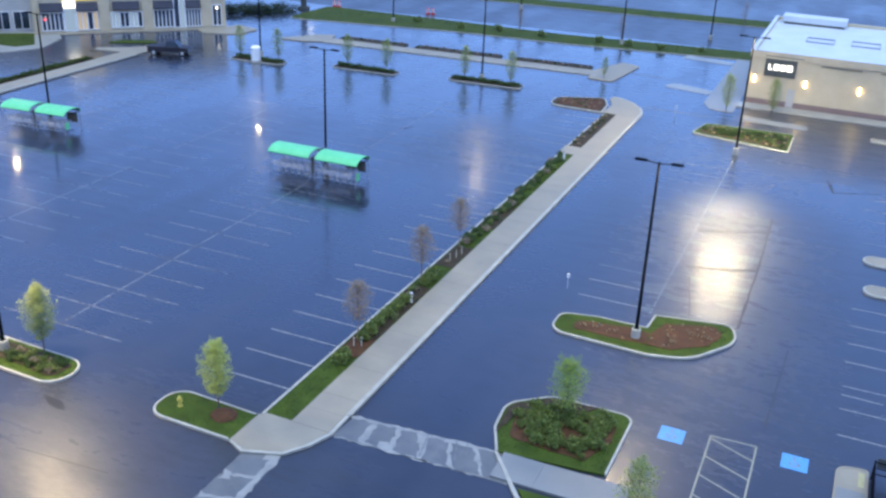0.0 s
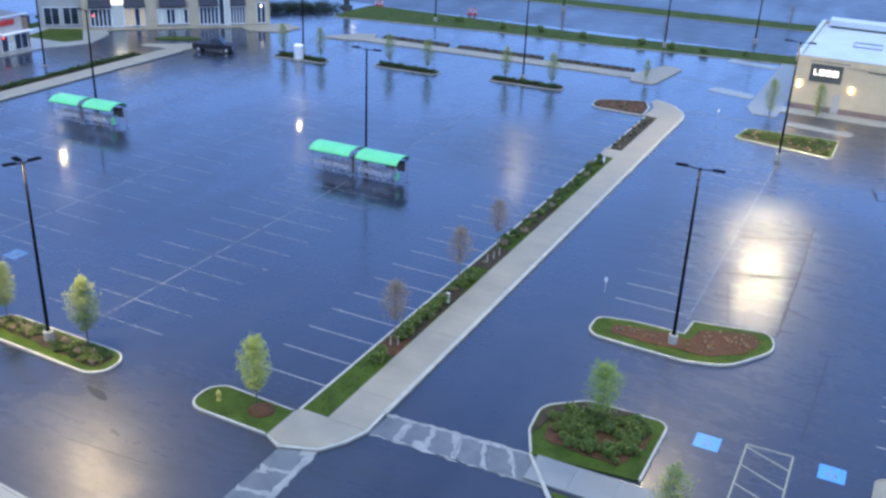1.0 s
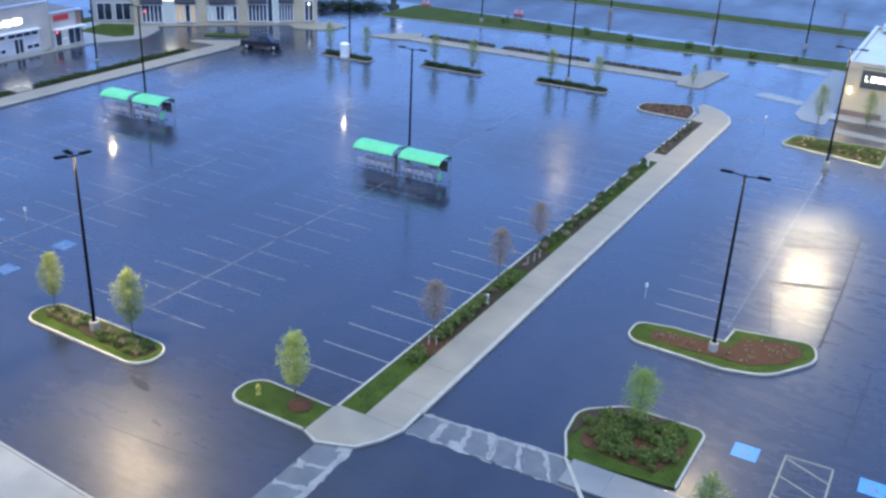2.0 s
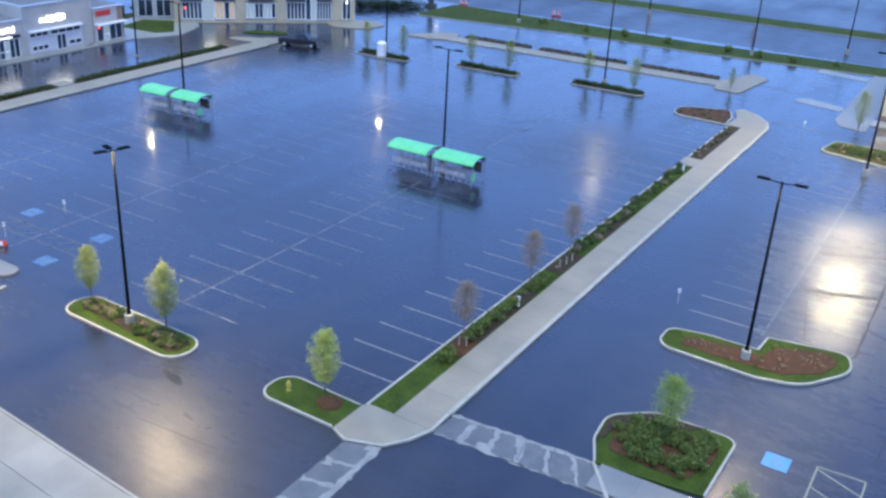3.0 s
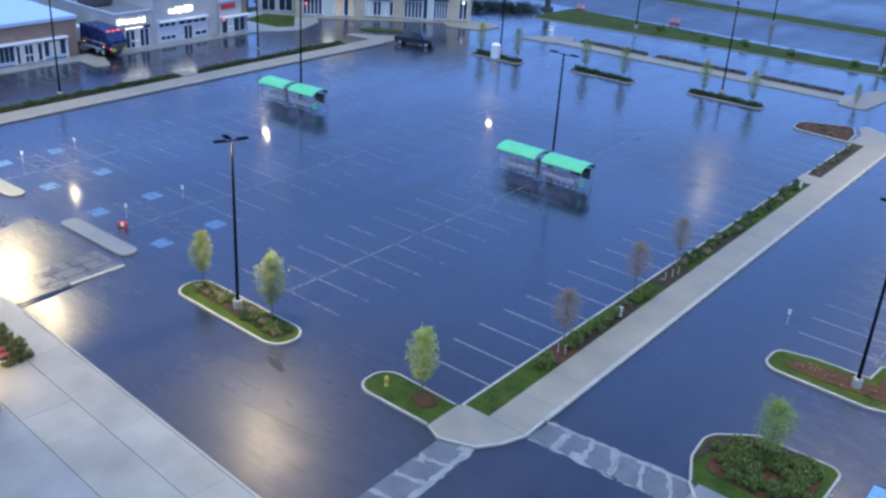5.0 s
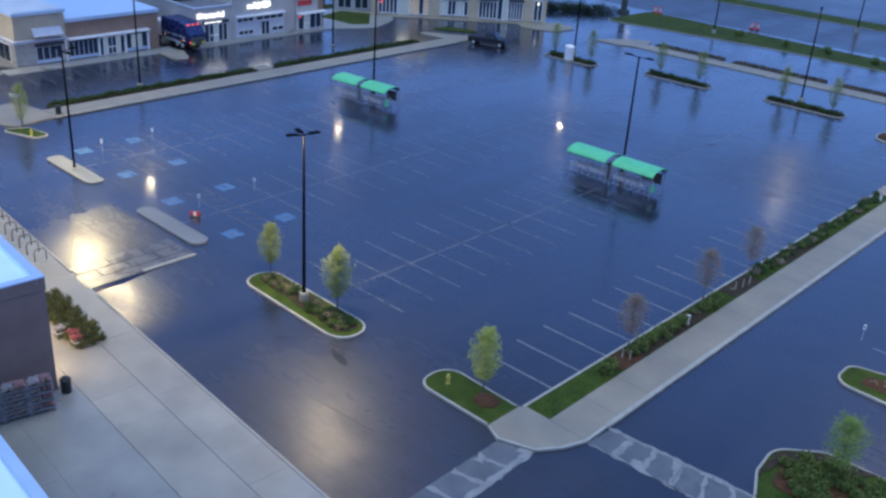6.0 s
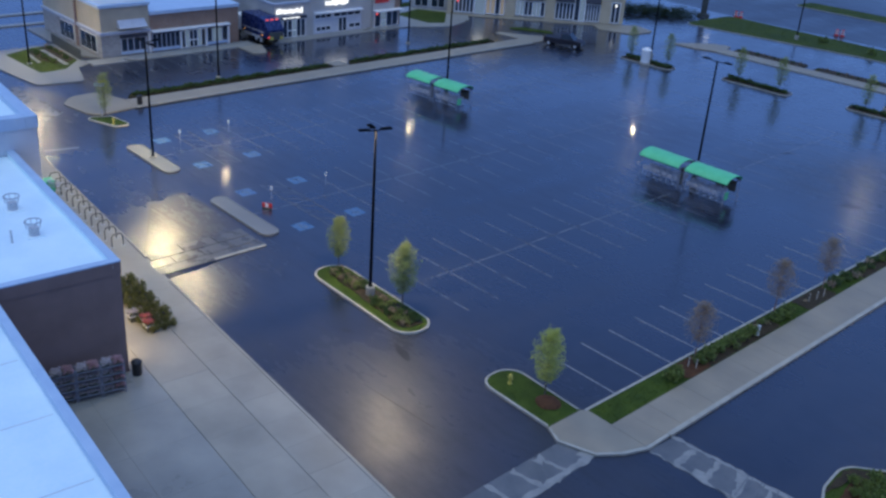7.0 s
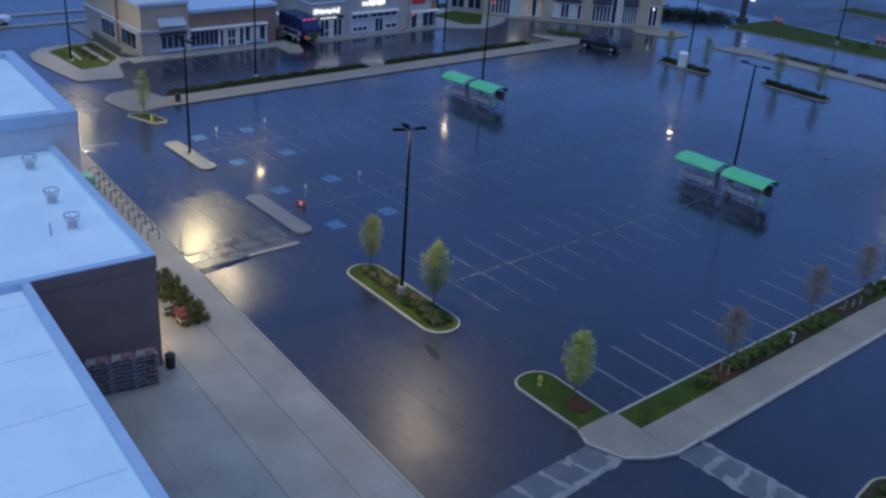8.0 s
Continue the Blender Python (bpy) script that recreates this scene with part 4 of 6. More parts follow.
# long island with a lamp and two trees
o = rounded([(-22.6, -8.45, 1.25), (-12.0, -8.75, 1.35), (-11.9, -5.9, 1.35), (-22.7, -5.75, 1.25)])
bed = rounded([(-21.9, -7.4, 0.5), (-12.8, -8.1, 0.5), (-12.6, -6.4, 0.5), (-21.7, -6.1, 0.4)])
island("island_lamp", o, "kerbed island of grass and low shrubs round a lamp post", beds=((bed, "dark_soil"),))
for x, y in scatter(inset(bed, 0.2), 64, r):
    if math.hypot(x + 17.5, y + 7.0) > 0.8:
        plant(RUSSET if r.random() < 0.3 else (LOW if r.random() < 0.5 else HEDGE), x, y, 0.13, r, r.uniform(0.55, 0.95))
plant([PALE[1]], -15.15, -6.2, 0.12, r, 0.94)
plant([PALE[2]], -22.0, -6.3, 0.12, r, 0.8)

# bed of thick shrubs with a green tree
o = rounded([(12.5, -2.95, 0.1), (18.28, -2.3, 0.1), (18.35, 3.55, 0.8), (13.6, 3.5, 1.8), (11.35, 1.6, 1.6), (11.6, -0.9, 1.2)])
bed = rounded([(12.7, -1.5, 0.6), (16.9, -1.75, 0.4), (17.75, 0.6, 0.8), (17.6, 2.45, 0.6), (13.6, 2.35, 1.0), (12.25, 1.0, 0.8)])
soil = rounded([(11.9, -1.2, 0.0), (12.0, -1.2, 0.0), (12.3, 0.9, 0.6), (13.5, 2.42, 0.6), (15.9, 2.75, 0.1), (16.3, 3.38, 0.0), (13.6, 3.25, 1.2), (11.68, 1.45, 1.0)])
island("island_shrubs", o, "kerbed lawn island with a thick bed of leafy shrubs", beds=((bed, "mulch"), (soil, "dark_soil")), gap=lambda x, y: y < -2.0 and 12.8 < x < 18.2)
for i in range(11):
    for j in range(9):
        x, y = 12.65 + 0.50 * i + r.uniform(-0.18, 0.18), -1.45 + 0.50 * j + r.uniform(-0.18, 0.18)
        if inside((x, y), inset(bed, 0.2)) and not (math.hypot((x - 15.6) / 1.3, y - 0.1) < 0.6 or (x < 13.9 and y < -0.85) or r.random() < 0.06):
            plant(SHRUB, x, y, 0.14, r, r.uniform(0.6, 0.95))
plant(GREEN, 14.9, 1.5, 0.14, r, 0.9)
side = structure(new("pavement_side"), "pale concrete walk of slabs south of the shrub island", "pavement")
slabs(side, 12.9, 19.6, -5.15, -3.0, 3, 1, -0.1, 0.13, "plain_concrete", m=pose(0, 0.0, 0, 0, 0, 0.8))
part("kerb", prism([(14.3, -5.5), (16.8, -8.7), (17.0, -8.6), (14.5, -5.4), (12.66, -2.98), (12.44, -2.98)], -0.1, 0.15), "kerb_concrete", side)
part("lawn", prism([(14.6, -5.3), (19.6, -5.1), (19.6, -9.5), (17.4, -9.0)], -0.1, 0.12), "turf", side)
plant(OLIVE, 20.5, -6.2, 0.0, r, 1.0)

# island with the near lamp of the second field
o = rounded([(10.75, 10.85, 1.2), (17.3, 10.6, 0.0), (19.9, 11.3, 3.0), (22.3, 14.9, 2.4), (21.6, 17.15, 0.9), (16.6, 16.2, 0.1), (16.45, 14.2, 0.0), (13.2, 14.15, 0.0), (10.75, 13.6, 0.9)])
bed1 = rounded([(12.1, 11.75, 0.4), (15.3, 11.7, 0.3), (16.95, 11.85, 0.1), (16.95, 13.4, 0.1), (15.7, 13.6, 0.3), (12.2, 13.0, 0.4)])
bed2 = rounded([(17.0, 11.8, 0.1), (18.5, 11.9, 0.6), (20.6, 13.5, 1.0), (21.3, 15.5, 0.7), (20.4, 16.35, 0.6), (17.5, 15.2, 0.3), (17.0, 13.4, 0.1)])
island("island_second_lamp", o, "kerbed lawn island with red mulch beds round a lamp post", beds=((bed1, "mulch"), (bed2, "mulch")))
for bed, count in ((bed1, 22), (bed2, 34)):
    for x, y in scatter(inset(bed, 0.15), count, r):
        if math.hypot(x - 16.15, y - 12.5) > 0.6:
            plant(DRY, x, y, 0.14, r, r.uniform(0.3, 0.55))

# far island before the liquor store
o = rounded([(10.6, 60.5, 0.6), (20.95, 58.6, 0.3), (21.0, 65.5, 0.4), (11.4, 65.0, 0.8)])
bed = rounded([(11.3, 61.0, 0.5), (20.5, 59.3, 0.4), (20.6, 64.2, 0.4), (11.9, 64.0, 0.5)])
island("island_far", o, "far kerbed island with dark mulch and low shrubs", cover="turf", beds=((bed, "dark_soil"),), kerb="damp_concrete", turf_tufts=8)
for x, y in scatter(inset(bed, 0.2), 90, r):
    plant(DRY if r.random() < 0.3 else HEDGE, x, y, 0.12, r, r.uniform(0.6, 1.0))

# bare concrete islands beside the disabled bays
for name, cx, half in (("island_bare_1", -33.35, 4.2), ("island_bare_2", -48.3, 4.0)):
    o = rounded([(cx - half, -7.75, 0.72), (cx + half, -7.75, 0.72), (cx + half, -6.2, 0.72), (cx - half, -6.2, 0.72)])
    island(name, o, "bare grey concrete island with rounded ends", cover="plain_concrete", kerb="plain_concrete")

# end islands along the far side
for name, cx, cy, length, trees in (("island_row_1", -47.3, 63.3, 8.0, ((-50.2, 63.4), (-44.9, 64.4))), ("island_row_2", -32.8, 66.5, 9.2, ((-35.6, 66.7), (-30.0, 66.9))), ("island_row_3", -16.8, 68.7, 9.8, ((-19.8, 68.9), (-13.6, 69.1)))):
    a, b, w = cx - length / 2, cx + length / 2, 1.15
    o = rounded([(a, cy - w - 0.3, 0.9), (b, cy - w + 0.3, 0.9), (b, cy + w + 0.3, 0.9), (a, cy + w - 0.3, 0.9)])
    island(name, o, "far kerbed end island with a dark low hedge", cover="dark_soil", beds=(), kerb="damp_concrete", lift=0.12)
    for k in range(26):
        plant(HEDGE, a + 0.6 + (length - 1.2) * k / 25, cy + r.uniform(-0.35, 0.35), 0.12, r, r.uniform(0.85, 1.2))
    for x, y in trees:
        plant(OLIVE, x, y, 0.12, r, 0.95)
plant(OLIVE, -4.3, 79.2, 0.12, r, 0.62)
plant(OLIVE, 12.6, 71.5, 0.05, r, 1.0)
plant(OLIVE, 17.6, 73.2, 0.05, r, 0.95)

# mulch strips beyond the far walk
for k, (x0, x1) in enumerate(((1.0, 11.5), (13.0, 26.0), (28.0, 39.0))):
    s = structure(part("planting_bed", prism(rounded([(x0, 1.05, 0.3), (x1, 1.05, 0.3), (x1, 3.4, 0.6), (x0, 3.4, 0.6)]), -0.1, 0.16, 0.04), "dark_soil"), "dark mulched bed with low plants beside the far walk", "planting bed")
    s.matrix_basis = far_m
    for j in range(int((x1 - x0) * 1.1)):
        p = far_m @ Vector((x0 + 0.5 + j * 0.9, 2.2 + r.uniform(-0.5, 0.5), 0.13))
        plant(RUSSET if j % 3 else HEDGE, p.x, p.y, p.z, r, r.uniform(0.5, 0.75))

# grass strips along the back walk
for k, (y0, y1) in enumerate(((-1.2, 25.0), (27.4, 52.6))):
    o = rounded([(-66.8, y0 + 1.0, 0.3), (-65.35, y0, 0.3), (-65.35, y1, 0.3), (-66.7, y1, 0.3)])
    s = structure(new("planted_strip"), "narrow strip of grass and dark low shrubs behind the walk", "planting strip")
    part("filling", prism(o, -0.1, 0.14), "dark_soil", s)
    tagged(part("grass", tufts(inset(o, 0.1), 90, 0.13, 0.16, rng), "verge_turf", s, "thin rough grass"), kind="stuff")
    for j in range(int((y1 - y0 - 1.6) / 0.5)):
        plant(HEDGE, -66.0 + r.uniform(-0.35, 0.35), y0 + 1.2 + j * 0.5, 0.10, r, r.uniform(0.75, 1.15))


# verges of the access road and of the road behind it
def verge(name, outline, label, count):
    ob = structure(new(name), label, "grass verge")
    part("kerb", ring(outline, 0.2, -0.1, 0.10), "damp_concrete", ob)
    part("filling", prism(inset(outline, 0.19), -0.1, 0.16, 0.04), "verge_turf", ob)
    tagged(part("grass", tufts(inset(outline, 0.3), count, 0.15, 0.18, rng), "verge_turf", ob, "rough green grass"), kind="stuff")
    return ob


verge("verge_near", rounded([(-60.5, 90.2, 1.5), (-33.5, 95.6, 0), (-15.0, 97.0, 0), (12.5, 101.5, 0.5), (12.5, 107.5, 0.5), (-17.4, 103.6, 0), (-37.0, 103.6, 0), (-60.0, 103.2, 1.5)]), "long grass verge between the access road and the street", 5)
verge("verge_far", rounded([(-60.0, 124.5, 1.0), (-14.8, 127.2, 0), (60.0, 133.0, 1.0), (60.0, 139.5, 1.0), (-14.5, 133.5, 0), (-60.0, 130.5, 1.0)]), "far grass verge across the street", 3)
for x, y in ((-41.0, 99.0), (-20.0, 99.5), (-11.0, 100.6), (-6.5, 100.4), (-1.5, 100.8), (4.0, 103.0), (-33.0, 98.6), (-27.0, 99.8)):
    plant(SHRUB, x, y, 0.15, r, r.uniform(1.0, 1.6))
far_tree = [tree_proto("young_tree", "russet_leaf", "twig_bark", 3.4, 0.7, 260, 0.08, 91, "thin young street tree with sparse brown leaves on a verge")]
for x, y in ((-24.0, 101.0), (-8.5, 104.0), (6.5, 129.6)):
    plant(far_tree, x, y, 0.15, r, 1.1)

# street beyond the verge, rougher and less glossy so that it mirrors less bright sky
structure(part("road", prism([(-400, 104.5), (-60, 104.2), (13, 108.2), (400, 129.0), (400, 600.0), (-400, 600.0)], -0.02, 0.004), "road_asphalt"), "damp grey asphalt street beyond the verge", "road")
# concrete forecourt of the liquor store
fore = structure(new("pavement_forecourt"), "wet concrete crossing and walks before the liquor store", "pavement")
slabs(fore, 9.6, 13.4, 74.0, 101.0, 1, 6, -0.1, 0.06, "forecourt_concrete", gap=0.005)
part("slab", prism([(10.6, 71.6), (13.4, 71.2), (13.4, 73.995), (9.6, 73.995)], -0.1, 0.06), "forecourt_concrete", fore)
part("drain_strip", prism(ragged([(3.6, 67.95), (11.6, 67.9), (11.6, 68.2), (3.6, 68.3)], 0.05, 21), -0.05, 0.006), "crossing_panel", fore, "worn concrete drain strip")
part("drain_strip", prism(ragged([(-2.2, 84.0), (4.6, 83.5), (4.6, 83.85), (-2.2, 84.4)], 0.05, 22), -0.05, 0.006), "crossing_panel", fore, "worn concrete drain strip")
slabs(fore, 13.4, 46.0, 74.4, 76.9, 12, 1, -0.1, 0.13, "damp_concrete")
part("island", prism(rounded([(3.2, 79.6, 0.8), (9.5, 78.2, 0.4), (9.5, 80.4, 0.4), (4.6, 82.0, 0.8)]), -0.1, 0.05, 0.01), "damp_concrete", fore)
part("island", prism(rounded([(2.2, 97.6, 0.6), (9.5, 96.6, 0.4), (9.5, 98.6, 0.4), (2.8, 100.0, 0.6)]), -0.1, 0.05, 0.01), "damp_concrete", fore)
part("bed", prism(rounded([(14.6, 68.8, 0.4), (22.0, 68.0, 0.4), (22.0, 69.8, 0.4), (14.8, 70.6, 0.4)]), -0.1, 0.06, 0.02), "plain_concrete", fore)
part("bed", prism(rounded([(28.6, 67.0, 0.3), (46.0, 66.0, 0.4), (46.0, 67.6, 0.4), (28.6, 68.6, 0.3)]), -0.1, 0.14, 0.03), "concrete", fore)

# rounded kerbed noses at the edge of the second field
for k, (x, y) in enumerate(((29.1, 33.2), (29.3, 27.5))):
    o = rounded([(x, y - 0.95, 0.85), (x + 6.5, y - 0.95, 0.3), (x + 6.5, y + 0.95, 0.3), (x, y + 0.95, 0.85)])
    island("island_nose", o, "pale concrete island nose beside stalls", cover="concrete")
o = rounded([(28.75, -4.0, 0.3), (30.45, -4.0, 0.3), (30.45, 4.35, 0.25), (28.85, 4.1, 0.75)])
corral_island = island("island_corral", o, "pale concrete island with a yellow patch beside a cart corral", cover="concrete", kerb="concrete")
part("slab", boxes((28.95, 30.3, -3.7, 2.15, 0.0, 0.135), bevel=0.01), "plain_concrete", corral_island, "darker grey slab")
part("slab", boxes((29.95, 30.25, 2.6, 3.9, 0.0, 0.131), bevel=0.01), "faded_yellow_plate", corral_island, "faded yellow patch")

# ---------------------------------------------------------------- lamp posts


def light_pole(m, heads, lit, height=11.4, glow="lamp_glow", base=0.72, dark=(), reach=0.72):
    root = thing("light_pole", m, "tall black lamp post on a concrete base, " + ("lamps lit" if lit else "lamps dark"), "street lamp", "lamp posts of the lot")
    bm = bmesh.new()
    tube(bm, [(0, 0, -0.1), (0, 0, base), (0, 0, base + 0.06)], [0.30, 0.30, 0.26], 16)
    part("concrete_base", bm, "kerb_concrete", root)
    bm = bmesh.new()
    box(bm, -0.16, 0.16, -0.16, 0.16, base + 0.06, base + 0.09, 0.005)
    tube(bm, [(0, 0, base + 0.08), (0, 0, height)], [0.115, 0.075], 8)
    part("pole", bm, "pole_paint", root)
    for a in heads:
        turn = pose(0, 0, 0, 0, 0, a)
        bm = bmesh.new()
        tube(bm, [turn @ Vector((0, 0, height - 0.10)), turn @ Vector((reach + 0.08, 0, height - 0.01))], [0.04, 0.035], 6)
        part("arm", bm, "pole_paint", root)
        bm = boxes((reach, reach + 0.73, -0.16, 0.16, height - 0.05, height + 0.05), bevel=0.012, m=turn)
        for k in range(4):
            box(bm, reach + 0.10 + 0.15 * k, reach + 0.13 + 0.15 * k, -0.12, 0.12, height + 0.04, height + 0.08, m=turn)
        bmesh.ops.recalc_face_normals(bm, faces=bm.faces[:])
        head = part("lamp_head", bm, "pole_paint", root)
        part("lens", boxes((reach + 0.08, reach + 0.65, -0.09, 0.09, height - 0.054, height - 0.046), m=turn), glow if lit and a not in dark else "clear_sheet", head, "warm lit lens with its glow" if lit and a not in dark else "dark lens")
    return root


near = light_pole(pose(16.15, 12.5, 0.0), (0, 180), True, 12.0, glow="near_lamp_glow")
bright = light_pole(pose(16.1, 55.3, 0.0), (0, 180), True, 12.0, glow="bright_lamp_glow")
light_pole(pose(-17.7, 69.6, 0.1), (290,), True, 11.6, glow="lamp_glow")
light_pole(pose(-48.3, 65.3, 0.1), (170,), True, 10.25, glow="faint_lamp_glow")
light_pole(pose(-67.9, 10.9, 0.0), (-10,), True, 11.25, glow="faint_lamp_glow", base=0.2)
light_pole(pose(-70.6, 41.2, 0.0), (90,), True, 12.15, base=0.15)
light_pole(pose(-17.55, -7.0, 0.0), (80, 165, 245), True, 11.6, glow="drive_lamp_glow", dark=(165,), reach=0.36)
light_pole(pose(-48.4, -6.9, 0.0), (0, 180, 100), True, 10.3, glow="entrance_lamp_glow", base=0.2, dark=(0,))
light_pole(pose(-82.5, -4.6, 0.0), (0, 180), True, 9.0, glow="strong_lamp_glow", base=0.2)
off = light_pole(pose(-17.2, 30.0, 0.0), (0, 180), False)
copy_thing(off, pose(-48.5, 28.0, 0.0))
thin = light_pole(pose(-7.6, 101.2, 0.1), (90,), False, 9.5)
for x, y in ((-44.3, 97.0), (3.6, 113.5), (-31.0, 121.0)):
    copy_thing(thin, pose(x, y, 0.0))

# ---------------------------------------------------------------- cart shelters


def shopping_cart(m):
    root = thing("shopping_cart", m, "grey steel shopping cart nested under a shelter", "shopping cart", "shopping carts")
    bm = bmesh.new()
    lo = [(-0.28, -0.20, 0.55), (0.30, -0.16, 0.62), (0.30, 0.16, 0.62), (-0.28, 0.20, 0.55)]
    hi = [(-0.42, -0.27, 1.0), (0.42, -0.20, 0.92), (0.42, 0.20, 0.92), (-0.42, 0.27, 1.0)]
    for ringp in (lo, hi):
        for a, b in zip(ringp, ringp[1:] + ringp[:1]):
            tube(bm, [a, b], [0.022, 0.022], 4)
    for k in range(4):
        a0, a1, b0, b1 = (Vector(v) for v in (lo[k], lo[(k + 1) % 4], hi[k], hi[(k + 1) % 4]))
        for j in range(5):
            f = j / 5
            tube(bm, [a0.lerp(a1, f), b0.lerp(b1, f)], [0.012, 0.012], 4)
        tube(bm, [a0.lerp(b0, 0.5), a1.lerp(b1, 0.5)], [0.012, 0.012], 4)
    part("basket", bm, "cart_steel", root)
    bm = bmesh.new()
    for s in (-1, 1):
        tube(bm, [(-0.46, 0.26 * s, 1.02), (-0.36, 0.25 * s, 0.5), (-0.40, 0.26 * s, 0.16), (0.42, 0.18 * s, 0.16)], [0.016] * 4, 6)
    part("frame", bm, "cart_steel", root)
    part("child_seat", boxes((-0.42, -0.36, -0.25, 0.25, 0.72, 1.0), (-0.40, -0.12, -0.24, 0.24, 0.84, 0.87), bevel=0.01), "galvanised", root, "pale folding child seat")
    part("handle", bar((-0.48, -0.28, 1.03), (-0.48, 0.28, 1.03), 0.022, 6), "cart_steel", root)
    for x, y in ((-0.38, 0.25), (-0.38, -0.25), (0.38, 0.18), (0.38, -0.18)):
        part("wheel", bar((x, y - 0.015, 0.065), (x, y + 0.015, 0.065), 0.065, 10), "rubber", root)
    return root


def arch(x0, x1, half, eave, rise, thick, steps=12):
    """A curved roof sheet, spanning y, with its thickness."""
    bm = bmesh.new()
    rows = []
    for off_z in (0.0, -thick):
        for x in (x0, x1):
            rows.append([bm.verts.new((x, half * math.sin((k / steps - 0.5) * math.pi * 0.94) / math.sin(0.47 * math.pi), eave + rise * math.cos((k / steps - 0.5) * math.pi * 0.94) + off_z)) for k in range(steps + 1)])
    a, b, c, d = rows
    for k in range(steps):
        bm.faces.new((a[k], b[k], b[k + 1], a[k + 1]))
        bm.faces.new((c[k + 1], d[k + 1], d[k], c[k]))
        bm.faces.new((a[k + 1], c[k + 1], c[k], a[k]))
        bm.faces.new((b[k], d[k], d[k + 1], b[k + 1]))
    bm.faces.new((a[0], c[0], d[0], b[0]))
    bm.faces.new((b[-1], d[-1], c[-1], a[-1]))
    return bm


def cart_shelter(m, half):
    root = thing("cart_shelter", m, "cart shelter with two curved bright green roof sheets on dark posts", "cart shelter", "cart shelters")
    for x0, x1 in ((-half, -0.32), (0.32, half)):
        sheet = part("roof_sheet", arch(x0, x1, 1.3, 1.97, 0.54, 0.03), "canopy_green", root, "curved bright green roof sheet")
        # dark sheet that puts the shade under the roof into colour
        part("lining", arch(x0 + 0.3, x1 - 0.3, 1.27, 1.93, 0.535, 0.012), "dark_panel", sheet, "dark sheet for the shaded underside")
        for f in (0.02, 0.5, 0.98):
            x = x0 + (x1 - x0) * f
            pts = [(x, 1.25 * math.sin((k / 8 - 0.5) * math.pi * 0.94), 1.89 + 0.53 * math.cos((k / 8 - 0.5) * math.pi * 0.94)) for k in range(9)]
            part("rib", tube(bmesh.new(), pts, [0.025] * 9, 6), "canopy_green", sheet)
    for x in (-half + 0.15, -0.25, 0.25, half - 0.15):
        for y in (-1.2, 1.2):
            part("post", boxes((x - 0.03, x + 0.03, y - 0.03, y + 0.03, -0.02, 2.0), bevel=0.008), "steel_grey", root)
        part("beam", boxes((x - 0.03, x + 0.03, -1.2, 1.2, 1.90, 1.97), bevel=0.008), "pole_paint", root)
    for y in (-1.2, 1.2):
        part("beam", boxes((-half + 0.1, half - 0.1, y - 0.03, y + 0.03, 1.91, 1.98), bevel=0.008), "pole_paint", root)
    for x in (-0.21, 0.21):
        part("centre_frame", boxes((x - 0.03, x + 0.03, -1.1, -1.04, 0.0, 2.42), (x - 0.03, x + 0.03, 1.04, 1.1, 0.0, 2.42), (x - 0.03, x + 0.03, -1.1, 1.1, 2.36, 2.42), bevel=0.008), "steel_grey", root)
    part("centre_panel", boxes((-0.16, 0.16, -1.0, -0.95, 0.5, 2.1), bevel=0.01), "dark_panel", root, "dark panel between the roof sheets")
    part("advert_panel", boxes((2.3, half - 0.3, 0.95, 1.0, 0.75, 1.75), bevel=0.01), "dark_panel", root, "dark advertising panel")
    for y, zs in ((1.2, (0.4, 0.8, 1.1)), (-1.2, (0.3,))):
        for z in zs:
            part("rail", bar((-half + 0.15, y, z), (half - 0.15, y, z), 0.02, 6), "steel_grey", root)
    part("sign_panel", boxes((half - 0.12, half - 0.08, -1.15, -0.55, 0.55, 1.25), bevel=0.005), "canopy_green", root, "small green sign panel")
    return root


s2 = cart_shelter(pose(-17.2, 28.75, 0, 0, 0, 1.5), 4.55)
s1 = cart_shelter(pose(-48.75, 27.1, 0, 0, 0, 5.0), 3.87)
cart = None
for m0, half in ((s2.matrix_basis.copy(), 4.47), (s1.matrix_basis.copy(), 3.8)):
    for k in range(int(2 * half / 0.66) - 1):
        x = -half + 0.5 + 0.66 * k
        if abs(x) < 0.35:
            continue
        at = m0 @ pose(x, -0.45 + 0.05 * (k % 2), 0.0, 0, 0, 90)
        cart = shopping_cart(at) if cart is None else copy_thing(cart, at)
        copy_thing(cart, m0 @ pose(x + 0.1, 0.5 - 0.05 * (k % 2), 0.0, 0, 0, 90))

# ---------------------------------------------------------------- small street things


def hydrant(m):
    root = thing("fire_hydrant", m, "small yellow cast-iron fire hydrant on the grass", "fire hydrant")
    bm = bmesh.new()
    tube(bm, [(0, 0, -0.05), (0, 0, 0.05), (0, 0, 0.06), (0, 0, 0.55), (0, 0, 0.58)], [0.17, 0.17, 0.11, 0.10, 0.15], 14)
    part("barrel", bm, "yellow_paint", root)
    part("bonnet", tube(bmesh.new(), [(0, 0, 0.58), (0, 0, 0.68), (0, 0, 0.74), (0, 0, 0.80)], [0.14, 0.11, 0.05, 0.03], 14), "yellow_paint", root)
    for a in (0, 90, 180):
        t = pose(0, 0, 0.42, 0, 0, a)
        part("outlet", tube(bmesh.new(), [t @ Vector((0.08, 0, 0)), t @ Vector((0.20, 0, 0)), t @ Vector((0.22, 0, 0))], [0.06, 0.06, 0.03], 10), "yellow_paint", root)
    return root


hy = hydrant(pose(-4.5, -7.05, 0.12))
